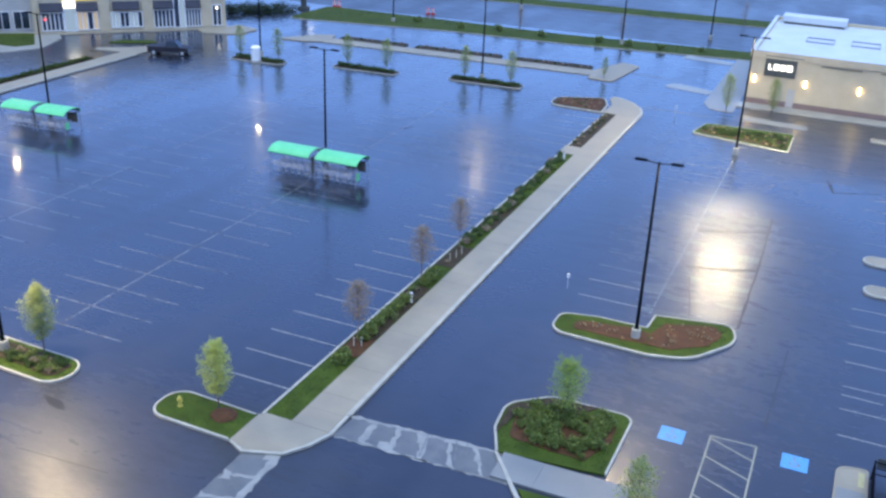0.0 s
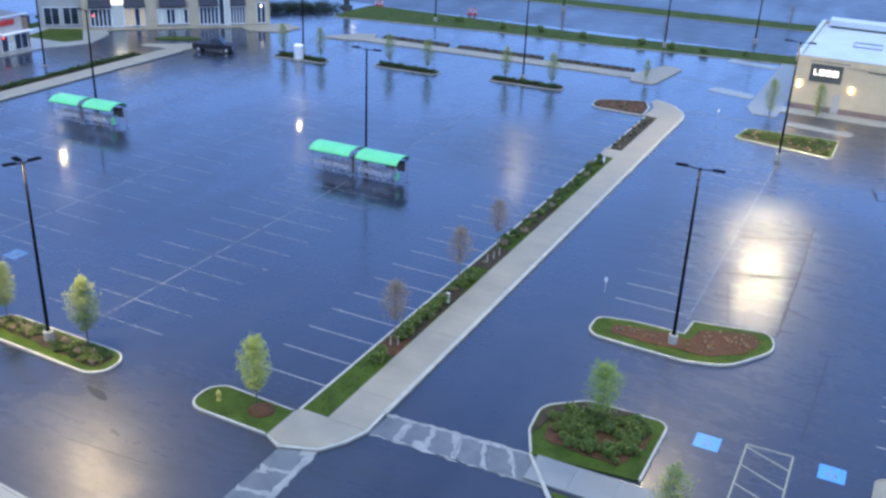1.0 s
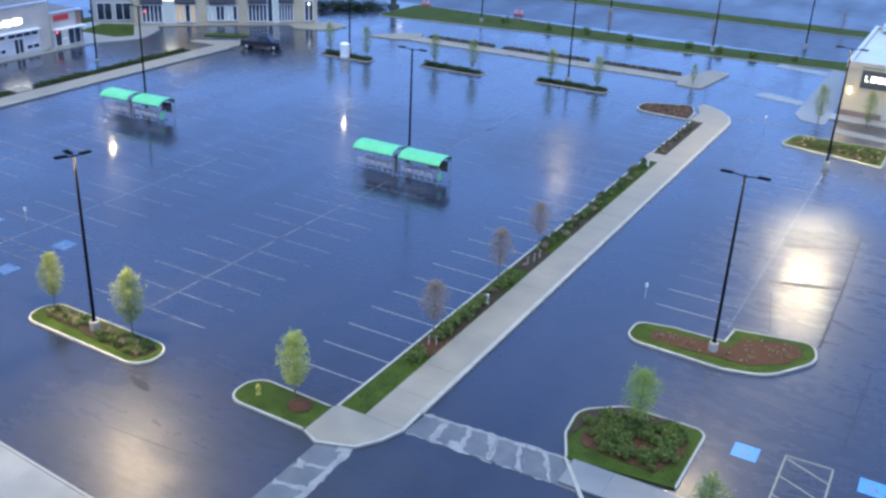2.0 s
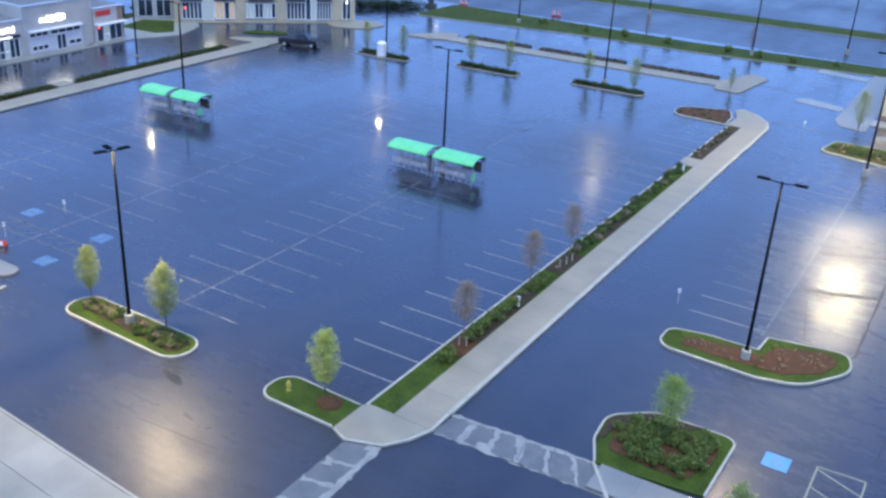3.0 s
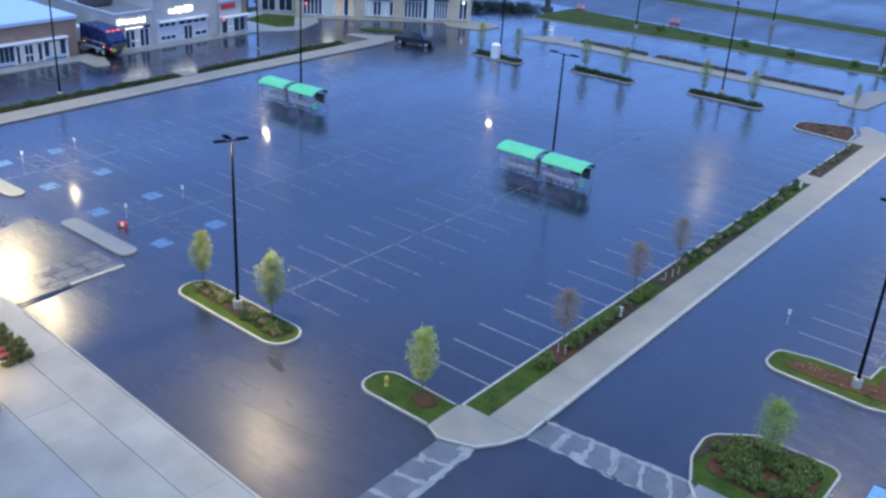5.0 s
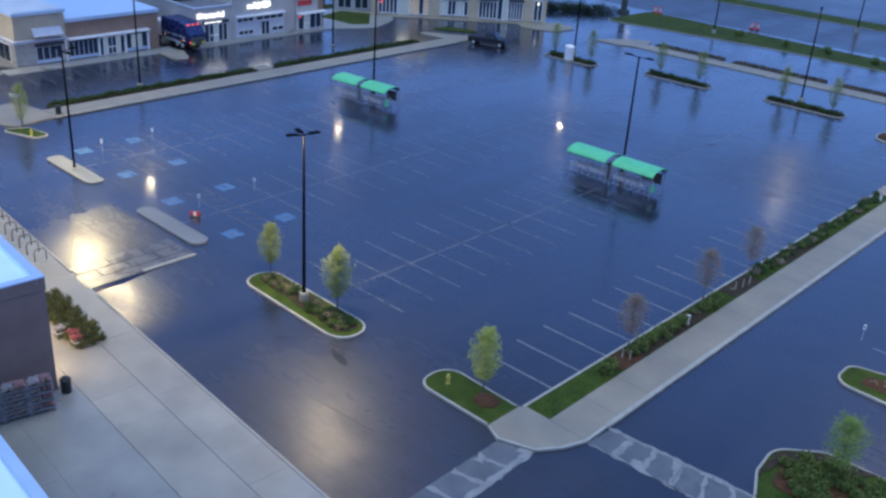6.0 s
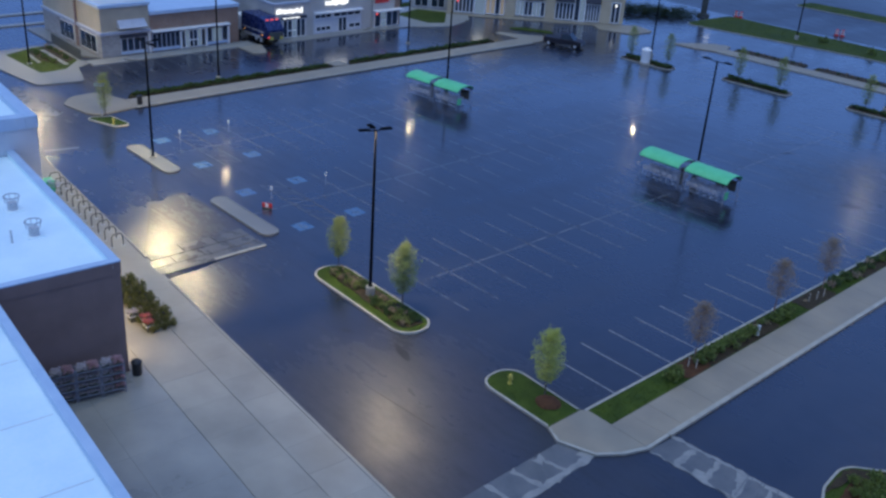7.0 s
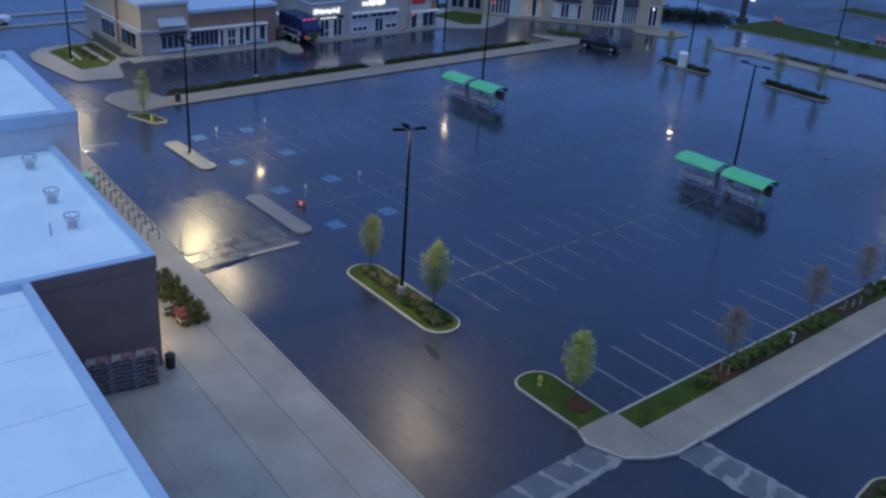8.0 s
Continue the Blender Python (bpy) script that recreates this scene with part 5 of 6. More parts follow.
hy.scale = (0.85, 0.85, 0.85)
copy_thing(hy, pose(-58.4, -5.9, 0.12))


def bollard_light(m):
    root = thing("path_light", m, "short pale bollard in the planted strip", "bollard", "path bollards")
    part("post", tube(bmesh.new(), [(0, 0, -0.05), (0, 0, 0.62), (0, 0, 0.66)], [0.10, 0.10, 0.07], 12), "white_paint", root)
    part("cap", tube(bmesh.new(), [(0, 0, 0.66), (0, 0, 0.74), (0, 0, 0.78)], [0.12, 0.12, 0.04], 12), "galvanised", root)
    return root


pb = bollard_light(pose(1.3, 10.0, 0.12))
copy_thing(pb, pose(1.35, 44.0, 0.12))


def marker_sign(m):
    root = thing("bay_sign", m, "small white sign on a thin post beside a stall", "sign", "stall signs")
    part("post", bar((0, 0, 0), (0, 0, 1.35), 0.025, 6), "galvanised", root)
    part("plate", boxes((-0.12, 0.12, -0.012, 0.012, 1.0, 1.38), bevel=0.005), "white_paint", root)
    part("symbol", boxes((-0.08, 0.08, -0.016, -0.0125, 1.12, 1.28)), "blue_paint", root)
    return root


ms = marker_sign(pose(-35.0, -3.4, 0, 0, 0, 40))
ms.scale = (0.85, 0.85, 0.85)
for x, y, a in ((-35.2, 2.1, 40), (-51.0, -2.9, 40), (-51.2, 2.3, 40), (10.05, 17.4, 20), (7.6, 66.8, 20)):
    copy_thing(ms, pose(x, y, 0, 0, 0, a))

# fallen red-and-white barrier by the disabled bay
root = thing("traffic_barrier", pose(-33.6, -4.7, 0, 0, 0, 35), "small low red and white traffic barrier lying on asphalt", "barrier")
part("base", boxes((-0.36, 0.36, -0.2, 0.2, 0, 0.1), bevel=0.03), "dark_panel", root)
part("panel", boxes((-0.4, 0.4, -0.06, 0.06, 0.12, 0.5), bevel=0.03), "red_paint", root)
part("stripe", boxes((-0.12, 0.12, -0.066, 0.066, 0.14, 0.48), bevel=0.01), "white_paint", root)


def litter_bin(m, label):
    root = thing("litter_bin", m, label, "litter bin")
    part("body", tube(bmesh.new(), [(0, 0, 0), (0, 0, 0.05), (0, 0, 0.9)], [0.28, 0.32, 0.33], 16), "black_plastic", root)
    part("lid", tube(bmesh.new(), [(0, 0, 0.9), (0, 0, 0.96), (0, 0, 1.1), (0, 0, 1.16)], [0.36, 0.36, 0.24, 0.08], 16), "black_plastic", root)
    return root


lb = litter_bin(STORE @ pose(0.55, 0.22, 0.12), "black round litter bin beside the flower racks")
lb.scale = (0.85, 0.85, 0.85)
lb2 = copy_thing(lb, pose(-62.9, -1.0, 0.14))
tagged(lb2, "black round litter bin standing on the back walk")

# pale utility cabinet on the far end island
root = thing("utility_cabinet", pose(-47.2, 62.6, 0.1), "white round-topped utility cabinet on an end island", "utility cabinet")
part("body", tube(bmesh.new(), [(0, 0, 0), (0, 0, 1.75)], [0.62, 0.62], 20), "white_paint", root)
part("lid", tube(bmesh.new(), [(0, 0, 1.75), (0, 0, 1.80), (0, 0, 2.0)], [0.66, 0.66, 0.40], 20), "white_paint", root)
part("plinth", tube(bmesh.new(), [(0, 0, -0.1), (0, 0, 0.15)], [0.72, 0.70], 20), "kerb_concrete", root)

# road-work drums on the verge
dr = thing("traffic_drum", pose(-59.2, 103.8, 0.0), "red traffic drum with white bands on the verge", "traffic drum", "traffic drums")
part("body", tube(bmesh.new(), [(0, 0, 0), (0, 0, 0.1), (0, 0, 0.1), (0, 0, 1.0)], [0.4, 0.4, 0.3, 0.24], 14), "red_paint", dr)
part("band", tube(bmesh.new(), [(0, 0, 0.35), (0, 0, 0.5)], [0.30, 0.29], 14), "white_paint", dr)
part("band", tube(bmesh.new(), [(0, 0, 0.68), (0, 0, 0.83)], [0.28, 0.27], 14), "white_paint", dr)
for x, y in ((-58.4, 104.0), (-42.8, 107.0), (-42.0, 107.3)):
    copy_thing(dr, pose(x, y, 0.0))
# dark pylon sign at the road entrance
root = thing("pylon_sign", pose(-62.2, 98.6, 0.0, 0, 0, 30), "dark pylon sign with a lit white panel by the entrance", "sign")
part("pillar", boxes((-0.5, 0.5, -0.25, 0.25, -0.1, 6.5), bevel=0.03), "dark_panel", root)
part("panel", boxes((0.72, 1.5, -0.15, 0.15, 3.3, 4.1), bevel=0.02), "sign_glow", root)
part("plinth", boxes((-1.0, 1.0, -0.5, 0.5, -0.1, 0.5), bevel=0.04), "dark_panel", root)

# ---------------------------------------------------------------- the supermarket under the camera
market = thing("supermarket", STORE, "large supermarket with white flat roofs and brown stucco walls", "building", kind="structure")
# main hall, porch and taller wing: x, y and height of each
part("wall", boxes((0.0, 62.0, -60.0, -6.62, 0, 6.5)), "brown_stucco", market)
part("wall", boxes((-19.2, -0.02, -40.0, -0.02, 0, 6.5)), "brown_stucco", market)
part("wall", boxes((-36.5, -19.22, -44.0, 1.7, 0, 8.7)), "grey_stucco", market)


def flat_roof(x0, x1, y0, y1, z, up, cap, parent, open_side="", deck="roof_membrane", trim="roof_trim", fascia=""):
    part("roof", boxes((x0 + 0.02, x1 - 0.02, y0 + 0.02, y1 - 0.02, z, z + 0.12)), deck, parent)
    rails = {"s": (x0, x1, y0, y0 + cap), "n": (x0, x1, y1 - cap, y1), "w": (x0, x0 + cap, y0 + cap, y1 - cap), "e": (x1 - cap, x1, y0 + cap, y1 - cap)}
    for side_name, (a, b, c, d) in rails.items():
        if side_name not in open_side:
            if fascia:
                part("parapet", boxes((a, b, c, d, z - 0.3, z + up - 0.1)), fascia, parent)
                inner = {"n": (a, b, c - 0.02, c - 0.002), "s": (a, b, d + 0.002, d + 0.02), "w": (b + 0.002, b + 0.02, c, d), "e": (a - 0.02, a - 0.002, c, d)}[side_name]
                part("upstand", boxes((*inner, z + 0.122, z + up - 0.1)), deck, parent)
                part("coping", boxes((a - 0.02, b + 0.02, c - 0.02, d + 0.02, z + up - 0.098, z + up), bevel=0.02), trim, parent)
            else:
                part("parapet", boxes((a, b, c, d, z - 0.3, z + up), bevel=0.03), trim, parent)


flat_roof(-0.35, 62.0, -60.0, -6.45, 6.5, 0.5, 0.42, market)
flat_roof(-19.2, 0.02, -40.0, 0.02, 6.55, 0.5, 0.42, market, "w", fascia="brown_stucco")
flat_roof(-36.6, -19.1, -44.0, 1.8, 8.7, 0.55, 0.8, market)
# roof seams
for k in range(8):
    part("seam", boxes((4.8 * k + 1.6, 4.8 * k + 1.635, -59.5, -7.05, 6.62, 6.632)), "old_membrane", market)


def roof_vent(m):
    root = thing("roof_vent", m, "small grey metal roof vent with an open cage top", "roof vent", "roof vents")
    part("stack", tube(bmesh.new(), [(0, 0, -0.05), (0, 0, 0.1), (0, 0, 0.5)], [0.34, 0.28, 0.28], 14), "galvanised", root)
    part("flashing", boxes((-0.5, 0.5, -0.5, 0.5, -0.05, 0.05), bevel=0.02), "roof_membrane", root)
    for k in range(8):
        a = k * math.tau / 8
        part("bar", bar((0.36 * math.cos(a), 0.36 * math.sin(a), 0.45), (0.44 * math.cos(a), 0.44 * math.sin(a), 0.85), 0.022, 5), "galvanised", root)
    part("rim", tube(bmesh.new(), [(0.44 * math.cos(k * math.tau / 16), 0.44 * math.sin(k * math.tau / 16), 0.86) for k in range(17)], [0.03] * 17, 5), "steel_grey", root)
    return root


rv = roof_vent(STORE @ pose(-6.0, -2.6, 6.67))
copy_thing(rv, STORE @ pose(-10.1, -2.6, 6.67))
copy_thing(rv, STORE @ pose(-16.2, -2.3, 6.67))
root = thing("vent_pipe", STORE @ pose(-5.6, -3.9, 6.67), "thin grey vent pipe on the roof", "vent pipe")
part("pipe", tube(bmesh.new(), [(0, 0, 0), (0, 0, 0.75)], [0.06, 0.06], 8), "galvanised", root)

# porch front: unseen glazing that faces the lot, its glow added to warm the apron
for k in range(6):
    x = -17.8 + 2.9 * k
    win = part("window", boxes((x, x + 2.6, -0.01, 0.05, 0.3, 2.9), bevel=0.01), "white_paint", market)
    for j in range(2):
        part("pane", boxes((x + 0.08 + 1.25 * j, x + 1.25 + 1.25 * j, 0.052, 0.06, 0.4, 2.8)), "apron_fill_glow", win)


def flower_rack(m):
    """Stepped steel rack with trays of bedding plants."""
    root = thing("flower_rack", m, "tall steel rack with trays of bedding flowers against a brown wall", "flower rack", "flower racks")
    for x in (-0.58, 0.58):
        for y in (-0.25, 0.25):
            part("upright", boxes((x - 0.02, x + 0.02, y - 0.02, y + 0.02, 0, 2.0)), "steel_grey", root)
    for z in (0.25, 0.75, 1.25, 1.75):
        part("shelf", boxes((-0.6, 0.6, -0.28, 0.28, z, z + 0.04), bevel=0.008), "steel_grey", root)
    return root


def flower_tray(m, material, seed, label):
    r2 = random.Random(seed)
    root = thing("flower_tray", m, label, "flower tray", "trays of flowers")
    part("tray", boxes((-0.28, 0.28, -0.26, 0.26, 0.0, 0.07), bevel=0.01), "dark_panel", root)
    pts = [Vector((r2.uniform(-0.25, 0.25), r2.uniform(-0.22, 0.22), r2.uniform(0.08, 0.24))) for _ in range(60)]
    part("foliage", leaf_cloud(pts, 0.05, r2), "shrub_leaf", root)
    pts = [Vector((r2.uniform(-0.26, 0.26), r2.uniform(-0.30, 0.30), r2.uniform(0.10, 0.33))) for _ in range(200)]
    part("blossom", leaf_cloud(pts, 0.06, r2), material, root)
    return root


tp = [flower_tray(pose(0, 0, 0), "petal_pink", 1, "grey tray of pink bedding flowers on a rack"), flower_tray(pose(0, 0, 0), "petal_pale", 2, "grey tray of pale lilac bedding flowers on a rack")]
used_tray = set()
rack = None
for k in range(3):
    at = STORE @ pose(1.2 + 0.18 * k, -3.95 + 1.25 * k, 0.12, 0, 0, 82)
    rack = flower_rack(at) if rack is None else copy_thing(rack, at)
    for z in (0.29, 0.79, 1.29, 1.79):
        for x in (-0.29, 0.29):
            t = tp[0] if (k == 2 and x > 0) or (z > 1.5 and x > 0) else tp[1]
            tm = at @ pose(x, 0, z)
            if t in used_tray:
                copy_thing(t, tm)
            else:
                used_tray.add(t)
                t.matrix_basis = tm

# garden plants put out on the apron
GARDEN = [shrub_proto("potted_evergreen", "garden_leaf", 0.50, 0.62, 420, 0.075, 141 + k, "potted dark green garden shrub set out on the apron") for k in range(2)]
for ob in GARDEN:
    tagged(ob, category="potted plant", group="potted plants on the apron")
    part("pot", tube(bmesh.new(), [(0, 0, 0.0), (0, 0, 0.28)], [0.14, 0.19], 12), "black_plastic", ob)
r = random.Random(77)
for i in range(11):
    for j in range(3):
        p = STORE @ Vector((-10.2 + 0.68 * i + r.uniform(-0.12, 0.12), 2.7 + 0.62 * j + r.uniform(-0.12, 0.12), 0.12))
        plant(GARDEN, p.x, p.y, p.z, r, r.uniform(0.75, 1.05))
RED_TRAY = flower_tray(STORE @ pose(-3.6, 2.6, 0.56), "petal_red", 3, "grey tray of red flowers on a low display stand")
copy_thing(RED_TRAY, STORE @ pose(-4.3, 2.7, 0.56))
pale = copy_thing(tp[1], STORE @ pose(-5.2, 2.2, 0.56))
tagged(pale, "grey tray of pale flowers on a low display stand")
for x, y in ((-3.6, 2.6), (-4.3, 2.7), (-5.2, 2.2)):
    st = thing("display_stand", STORE @ pose(x, y, 0.12), "low grey display stand on the apron", "display stand", "display stands")
    part("top", boxes((-0.32, 0.32, -0.28, 0.28, 0.38, 0.44), bevel=0.01), "galvanised", st)
    part("base", boxes((-0.25, 0.25, -0.2, 0.2, 0.0, 0.38), bevel=0.02), "dark_panel", st)


def hoop(m):
    root = thing("hoop_barrier", m, "dark steel hoop barrier on the apron edge", "barrier", "hoop barriers")
    pts = [(0, -0.4, -0.05), (0, -0.4, 0.75), (0, -0.28, 0.95), (0, 0.28, 0.95), (0, 0.4, 0.75), (0, 0.4, -0.05)]
    part("hoop", tube(bmesh.new(), pts, [0.035] * 6, 8), "pole_paint", root)
    for y in (-0.4, 0.4):
        part("plate", boxes((-0.1, 0.1, y - 0.1, y + 0.1, 0, 0.02)), "galvanised", root)
    return root


hp = None
for k in range(11):
    at = STORE @ pose(-15.6 - 1.35 * k, 5.2, 0.12)
    hp = hoop(at) if hp is None else copy_thing(hp, at)
copy_thing(cart, STORE @ pose(-27.2, 4.6, 0.12, 0, 0, 30))
root = thing("display_bin", STORE @ pose(-27.9, 4.3, 0.12), "bright green display bin beside the hoop barriers", "display bin")
part("body", boxes((-0.5, 0.5, -0.4, 0.4, 0.05, 0.95), bevel=0.05), "canopy_green", root)
part("base", boxes((-0.45, 0.45, -0.35, 0.35, 0.0, 0.05)), "black_plastic", root)

# ---------------------------------------------------------------- the liquor store
liquor = thing("liquor_store", pose(13.9, 77.3, 0), "low cream stucco store with a white flat roof and lit wall lamps", "building", kind="structure")
part("wall", boxes((0, 34.0, 0, 26.0, 0, 6.0)), "cream_stucco", liquor)
part("base_course", boxes((-0.06, 34.0, -0.08, -0.02, 0, 0.7), bevel=0.01), "brown_stucco", liquor)
flat_roof(-0.15, 34.0, -0.15, 26.0, 5.95, 0.5, 0.45, liquor, deck="old_membrane", trim="cream_stucco")
part("coping", boxes((-0.17, 34.0, -0.17, 0.3, 6.452, 6.51), (-0.17, 0.3, 0.302, 26.0, 6.452, 6.51), bevel=0.01), "old_membrane", liquor)
part("penthouse", boxes((1.0, 9.4, 22.6, 25.4, 6.35, 7.15), bevel=0.04), "old_membrane", liquor)
part("penthouse_base", boxes((1.3, 9.1, 22.8, 25.2, 6.05, 6.35)), "dark_panel", liquor)
for x, y in ((5.2, 10.5), (10.6, 11.0)):
    for a, b, c, d in ((x, x + 3.4, y, y + 0.04), (x, x + 3.4, y + 3.0, y + 3.04), (x, x + 0.04, y + 0.04, y + 3.0), (x + 3.36, x + 3.4, y + 0.04, y + 3.0)):
        part("roof_screen", boxes((a, b, c, d, 6.07, 6.25)), "steel_grey", liquor)
panel = part("sign_panel", boxes((1.7, 5.3, -0.14, -0.02, 3.55, 5.85), bevel=0.02), "dark_panel", liquor)
for k, (a, b, shape) in enumerate(((2.15, 2.55, 0), (2.75, 3.35, 1), (3.5, 4.05, 2), (4.2, 4.85, 3))):
    bm = boxes((a, b, -0.2, -0.15, 4.35, 5.05), bevel=0.05) if shape else boxes((a, a + 0.14, -0.2, -0.15, 4.35, 5.05), (a + 0.1, b, -0.2, -0.15, 4.35, 4.5))
    part("sign_shape", bm, "sign_glow", panel, "lit white sign shape")
for x0, x1, z in ((1.6, 6.0, 5.9), (8.0, 12.5, 5.35), (14.5, 18.0, 5.35)):
    part("trim_band", boxes((x0, x1, -0.16, -0.02, z, z + 0.1), bevel=0.01), "dark_panel", liquor)
part("door", boxes((4.75, 5.6, -0.10, -0.085, 0.1, 2.3), bevel=0.005), "light_stucco", liquor, "pale steel door")
for x in (0.7, 6.6, 12.6, 18.6):
    sc = part("wall_lamp", boxes((x - 0.10, x + 0.10, -0.20, -0.02, 3.52, 3.64), bevel=0.03), "dark_panel", liquor)
    # glowing tube shaped like the light scallop each lamp throws on the wall
    part("lens", tube(bmesh.new(), [(x, -0.13, 2.70), (x, -0.13, 2.74), (x, -0.13, 3.1), (x, -0.13, 3.5)], [0.06, 0.12, 0.09, 0.05], 10), "sconce_glow", sc, "warm lit lens with its glow")

# ---------------------------------------------------------------- shops behind the lot
CORNER = thing("corner_shop", pose(-81.2, 3.4, 0), "two-part shop with a beige tower and a brown brick front", "building", kind="structure")


def shop_window(parent, y0, y1, z0, z1, panes, glass, x=0.0, frame="white_paint", doors=()):
    """Glazing in a front that faces +x: frame, mullions and panes, set in its wall."""
    win = part("window", boxes((x - 0.02, x + 0.06, y0, y1, z0, z0 + 0.1), (x - 0.02, x + 0.06, y0, y1, z1 - 0.1, z1)), frame, parent)
    w = (y1 - y0) / panes
    for k in range(panes + 1):
        part("mullion", boxes((x - 0.02, x + 0.07, y0 + k * w - 0.05, y0 + k * w + 0.05, z0, z1), bevel=0.01), frame, win)
    for k in range(panes):
        part("pane", boxes((x - 0.02, x + 0.01, y0 + k * w + 0.05, y0 + (k + 1) * w - 0.05, z0 + 0.1, z1 - 0.1)), glass if isinstance(glass, str) else glass[k % len(glass)], win)
        if k in doors:
            part("door_rail", boxes((x + 0.005, x + 0.06, y0 + k * w + 0.05, y0 + (k + 1) * w - 0.05, 0.95, 1.1)), frame, win)
    return win


part("wall", boxes((-17.0, 0.0, 0.0, 6.0, 0, 5.8)), "beige_stucco", CORNER)
part("wall", boxes((-17.0, -0.05, 6.02, 18.2, 0, 4.6)), "brown_brick", CORNER)
part("base_course", boxes((-17.0, 0.10, -0.10, 6.0, 0, 2.7), bevel=0.01), "grey_stone", CORNER)
part("cornice", boxes((-17.0, 0.30, -0.30, 6.05, 2.72, 3.05), bevel=0.03), "window_grey", CORNER)
part("cornice", boxes((-17.0, 0.15, 6.06, 18.3, 4.55, 5.0), bevel=0.04), "roof_trim", CORNER)
part("roof", boxes((-17.0, -0.3, 6.3, 18.0, 4.62, 4.7)), "old_membrane", CORNER)
part("roof_well", boxes((-16.0, -4.2, 7.5, 16.0, 4.72, 4.9), bevel=0.03), "dark_panel", CORNER, "dark sunken roof area")
part("cornice", boxes((-17.0, 0.2, -0.2, 6.15, 5.8, 6.2), bevel=0.05), "roof_trim", CORNER)
part("roof", boxes((-16.8, -0.2, 0.2, 5.8, 6.203, 6.25)), "old_membrane", CORNER)
part("downpipe", boxes((-6.6, -6.3, -0.32, -0.102, 0.2, 5.7), bevel=0.02), "brown_stucco", CORNER)
part("canopy", boxes((-0.05, 0.75, 6.05, 16.6, 2.55, 2.75), bevel=0.02), "white_paint", CORNER)
shop_window(CORNER, 2.3, 5.4, 0.55, 2.2, 4, "dark_glass", 0.11, "window_grey")
shop_window(CORNER, 6.3, 9.9, 0.45, 2.3, 6, "dark_glass", -0.04, "window_grey")
shop_window(CORNER, 10.1, 13.4, 0.1, 2.3, 6, ("dark_glass", "cool_window", "dark_glass"), -0.04, doors=(2, 3))
shop_window(CORNER, 13.6, 16.5, 0.45, 2.3, 4, ("dark_glass", "cool_window", "cool_window"), -0.04, "window_grey")
part("awning", boxes((-0.04, 0.45, 6.3, 9.9, 2.3, 2.5), (-0.04, 0.45, 13.6, 16.5, 2.3, 2.5), bevel=0.02), "awning_cloth", CORNER, "dark cloth awning")
part("sill", boxes((-0.04, 0.14, 6.2, 9.95, 0.2, 0.44), (-0.04, 0.14, 13.55, 16.55, 0.2, 0.44), (0.105, 0.25, 2.2, 5.5, 0.3, 0.53), bevel=0.02), "roof_trim", CORNER)
for y in (5.9, 10.0, 13.5, 16.6):
    part("pilaster", boxes((-0.04, 0.2, y - 0.12, y + 0.12, 0, 2.6), bevel=0.02), "white_paint", CORNER)
part("awning", boxes((0.105, 0.55, 2.2, 5.5, 2.25, 2.55), bevel=0.02), "awning_cloth", CORNER, "dark cloth awning")
bm = bmesh.new()
vs = [bm.verts.new(p) for p in ((0.02, 2.0, 4.3), (0.02, 5.4, 4.3), (0.9, 5.4, 3.5), (0.9, 2.0, 3.5), (0.02, 2.0, 3.45), (0.02, 5.4, 3.45), (0.86, 5.4, 3.42), (0.86, 2.0, 3.42))]
for f in ((0, 3, 2, 1), (4, 5, 6, 7), (0, 4, 7, 3), (1, 2, 6, 5), (3, 7, 6, 2)):
    bm.faces.new([vs[i] for i in f])
part("canopy", bm, "window_grey", CORNER, "pale sloping canopy over the tower window")
for x0, x1 in ((-5.5, -1.2), (-11.5, -7.5)):
    win = part("window", boxes((x0, x1, -0.16, -0.08, 0.4, 2.5), bevel=0.01), "white_paint", CORNER)
    for k in range(3):
        w = (x1 - x0) / 3
        part("pane", boxes((x0 + k * w + 0.05, x0 + (k + 1) * w - 0.05, -0.18, -0.155, 0.5, 2.4)), "dark_glass", win)
cp = structure(new("pavement_shops"), "pale walk before the corner shop, with stall noses", "pavement")
slabs(cp, -80.9, -78.6, 1.2, 22.6, 1, 10, -0.1, 0.14, "damp_concrete")
part("landing", prism(rounded([(-79.7, 1.2, 0), (-89.8, 1.2, 0.3), (-89.8, -2.0, 1.2), (-89.4, -5.8, 2.0), (-87.1, -7.7, 1.4), (-84.1, -8.3, 1.0), (-78.6, -7.7, 0.5), (-74.1, -7.0, 1.0), (-73.3, -2.2, 0.8), (-78.6, -0.6, 0)]), -0.1, 0.136, 0.02), "plain_concrete", cp)
part("landing", prism(rounded([(-80.0, 20.0, 0.2), (-75.0, 19.8, 0.6), (-74.4, 21.6, 0.8), (-78.4, 23.2, 0.3)]), -0.1, 0.136, 0.02), "concrete", cp)
part("bed", prism(rounded([(-87.3, -5.5, 0.4), (-78.3, -5.0, 0.5), (-78.7, -2.0, 0.4), (-81.6, 0.5, 0.2), (-89.3, 0.6, 0.2), (-89.2, -1.7, 0.4)]), -0.05, 0.16, 0.03), "verge_turf", cp)
tagged(part("grass", tufts([(-87.0, -5.2), (-78.6, -4.8), (-79.0, -2.0), (-88.8, -1.8)], 14, 0.15, 0.14, rng), "verge_turf", cp, "rough green grass"), kind="stuff")
part("bed", prism(ragged([(-89.0, -0.85), (-81.2, -0.95), (-82.0, 0.4), (-89.0, 0.5)], 0.08, 4), -0.05, 0.175), "dark_soil", cp)
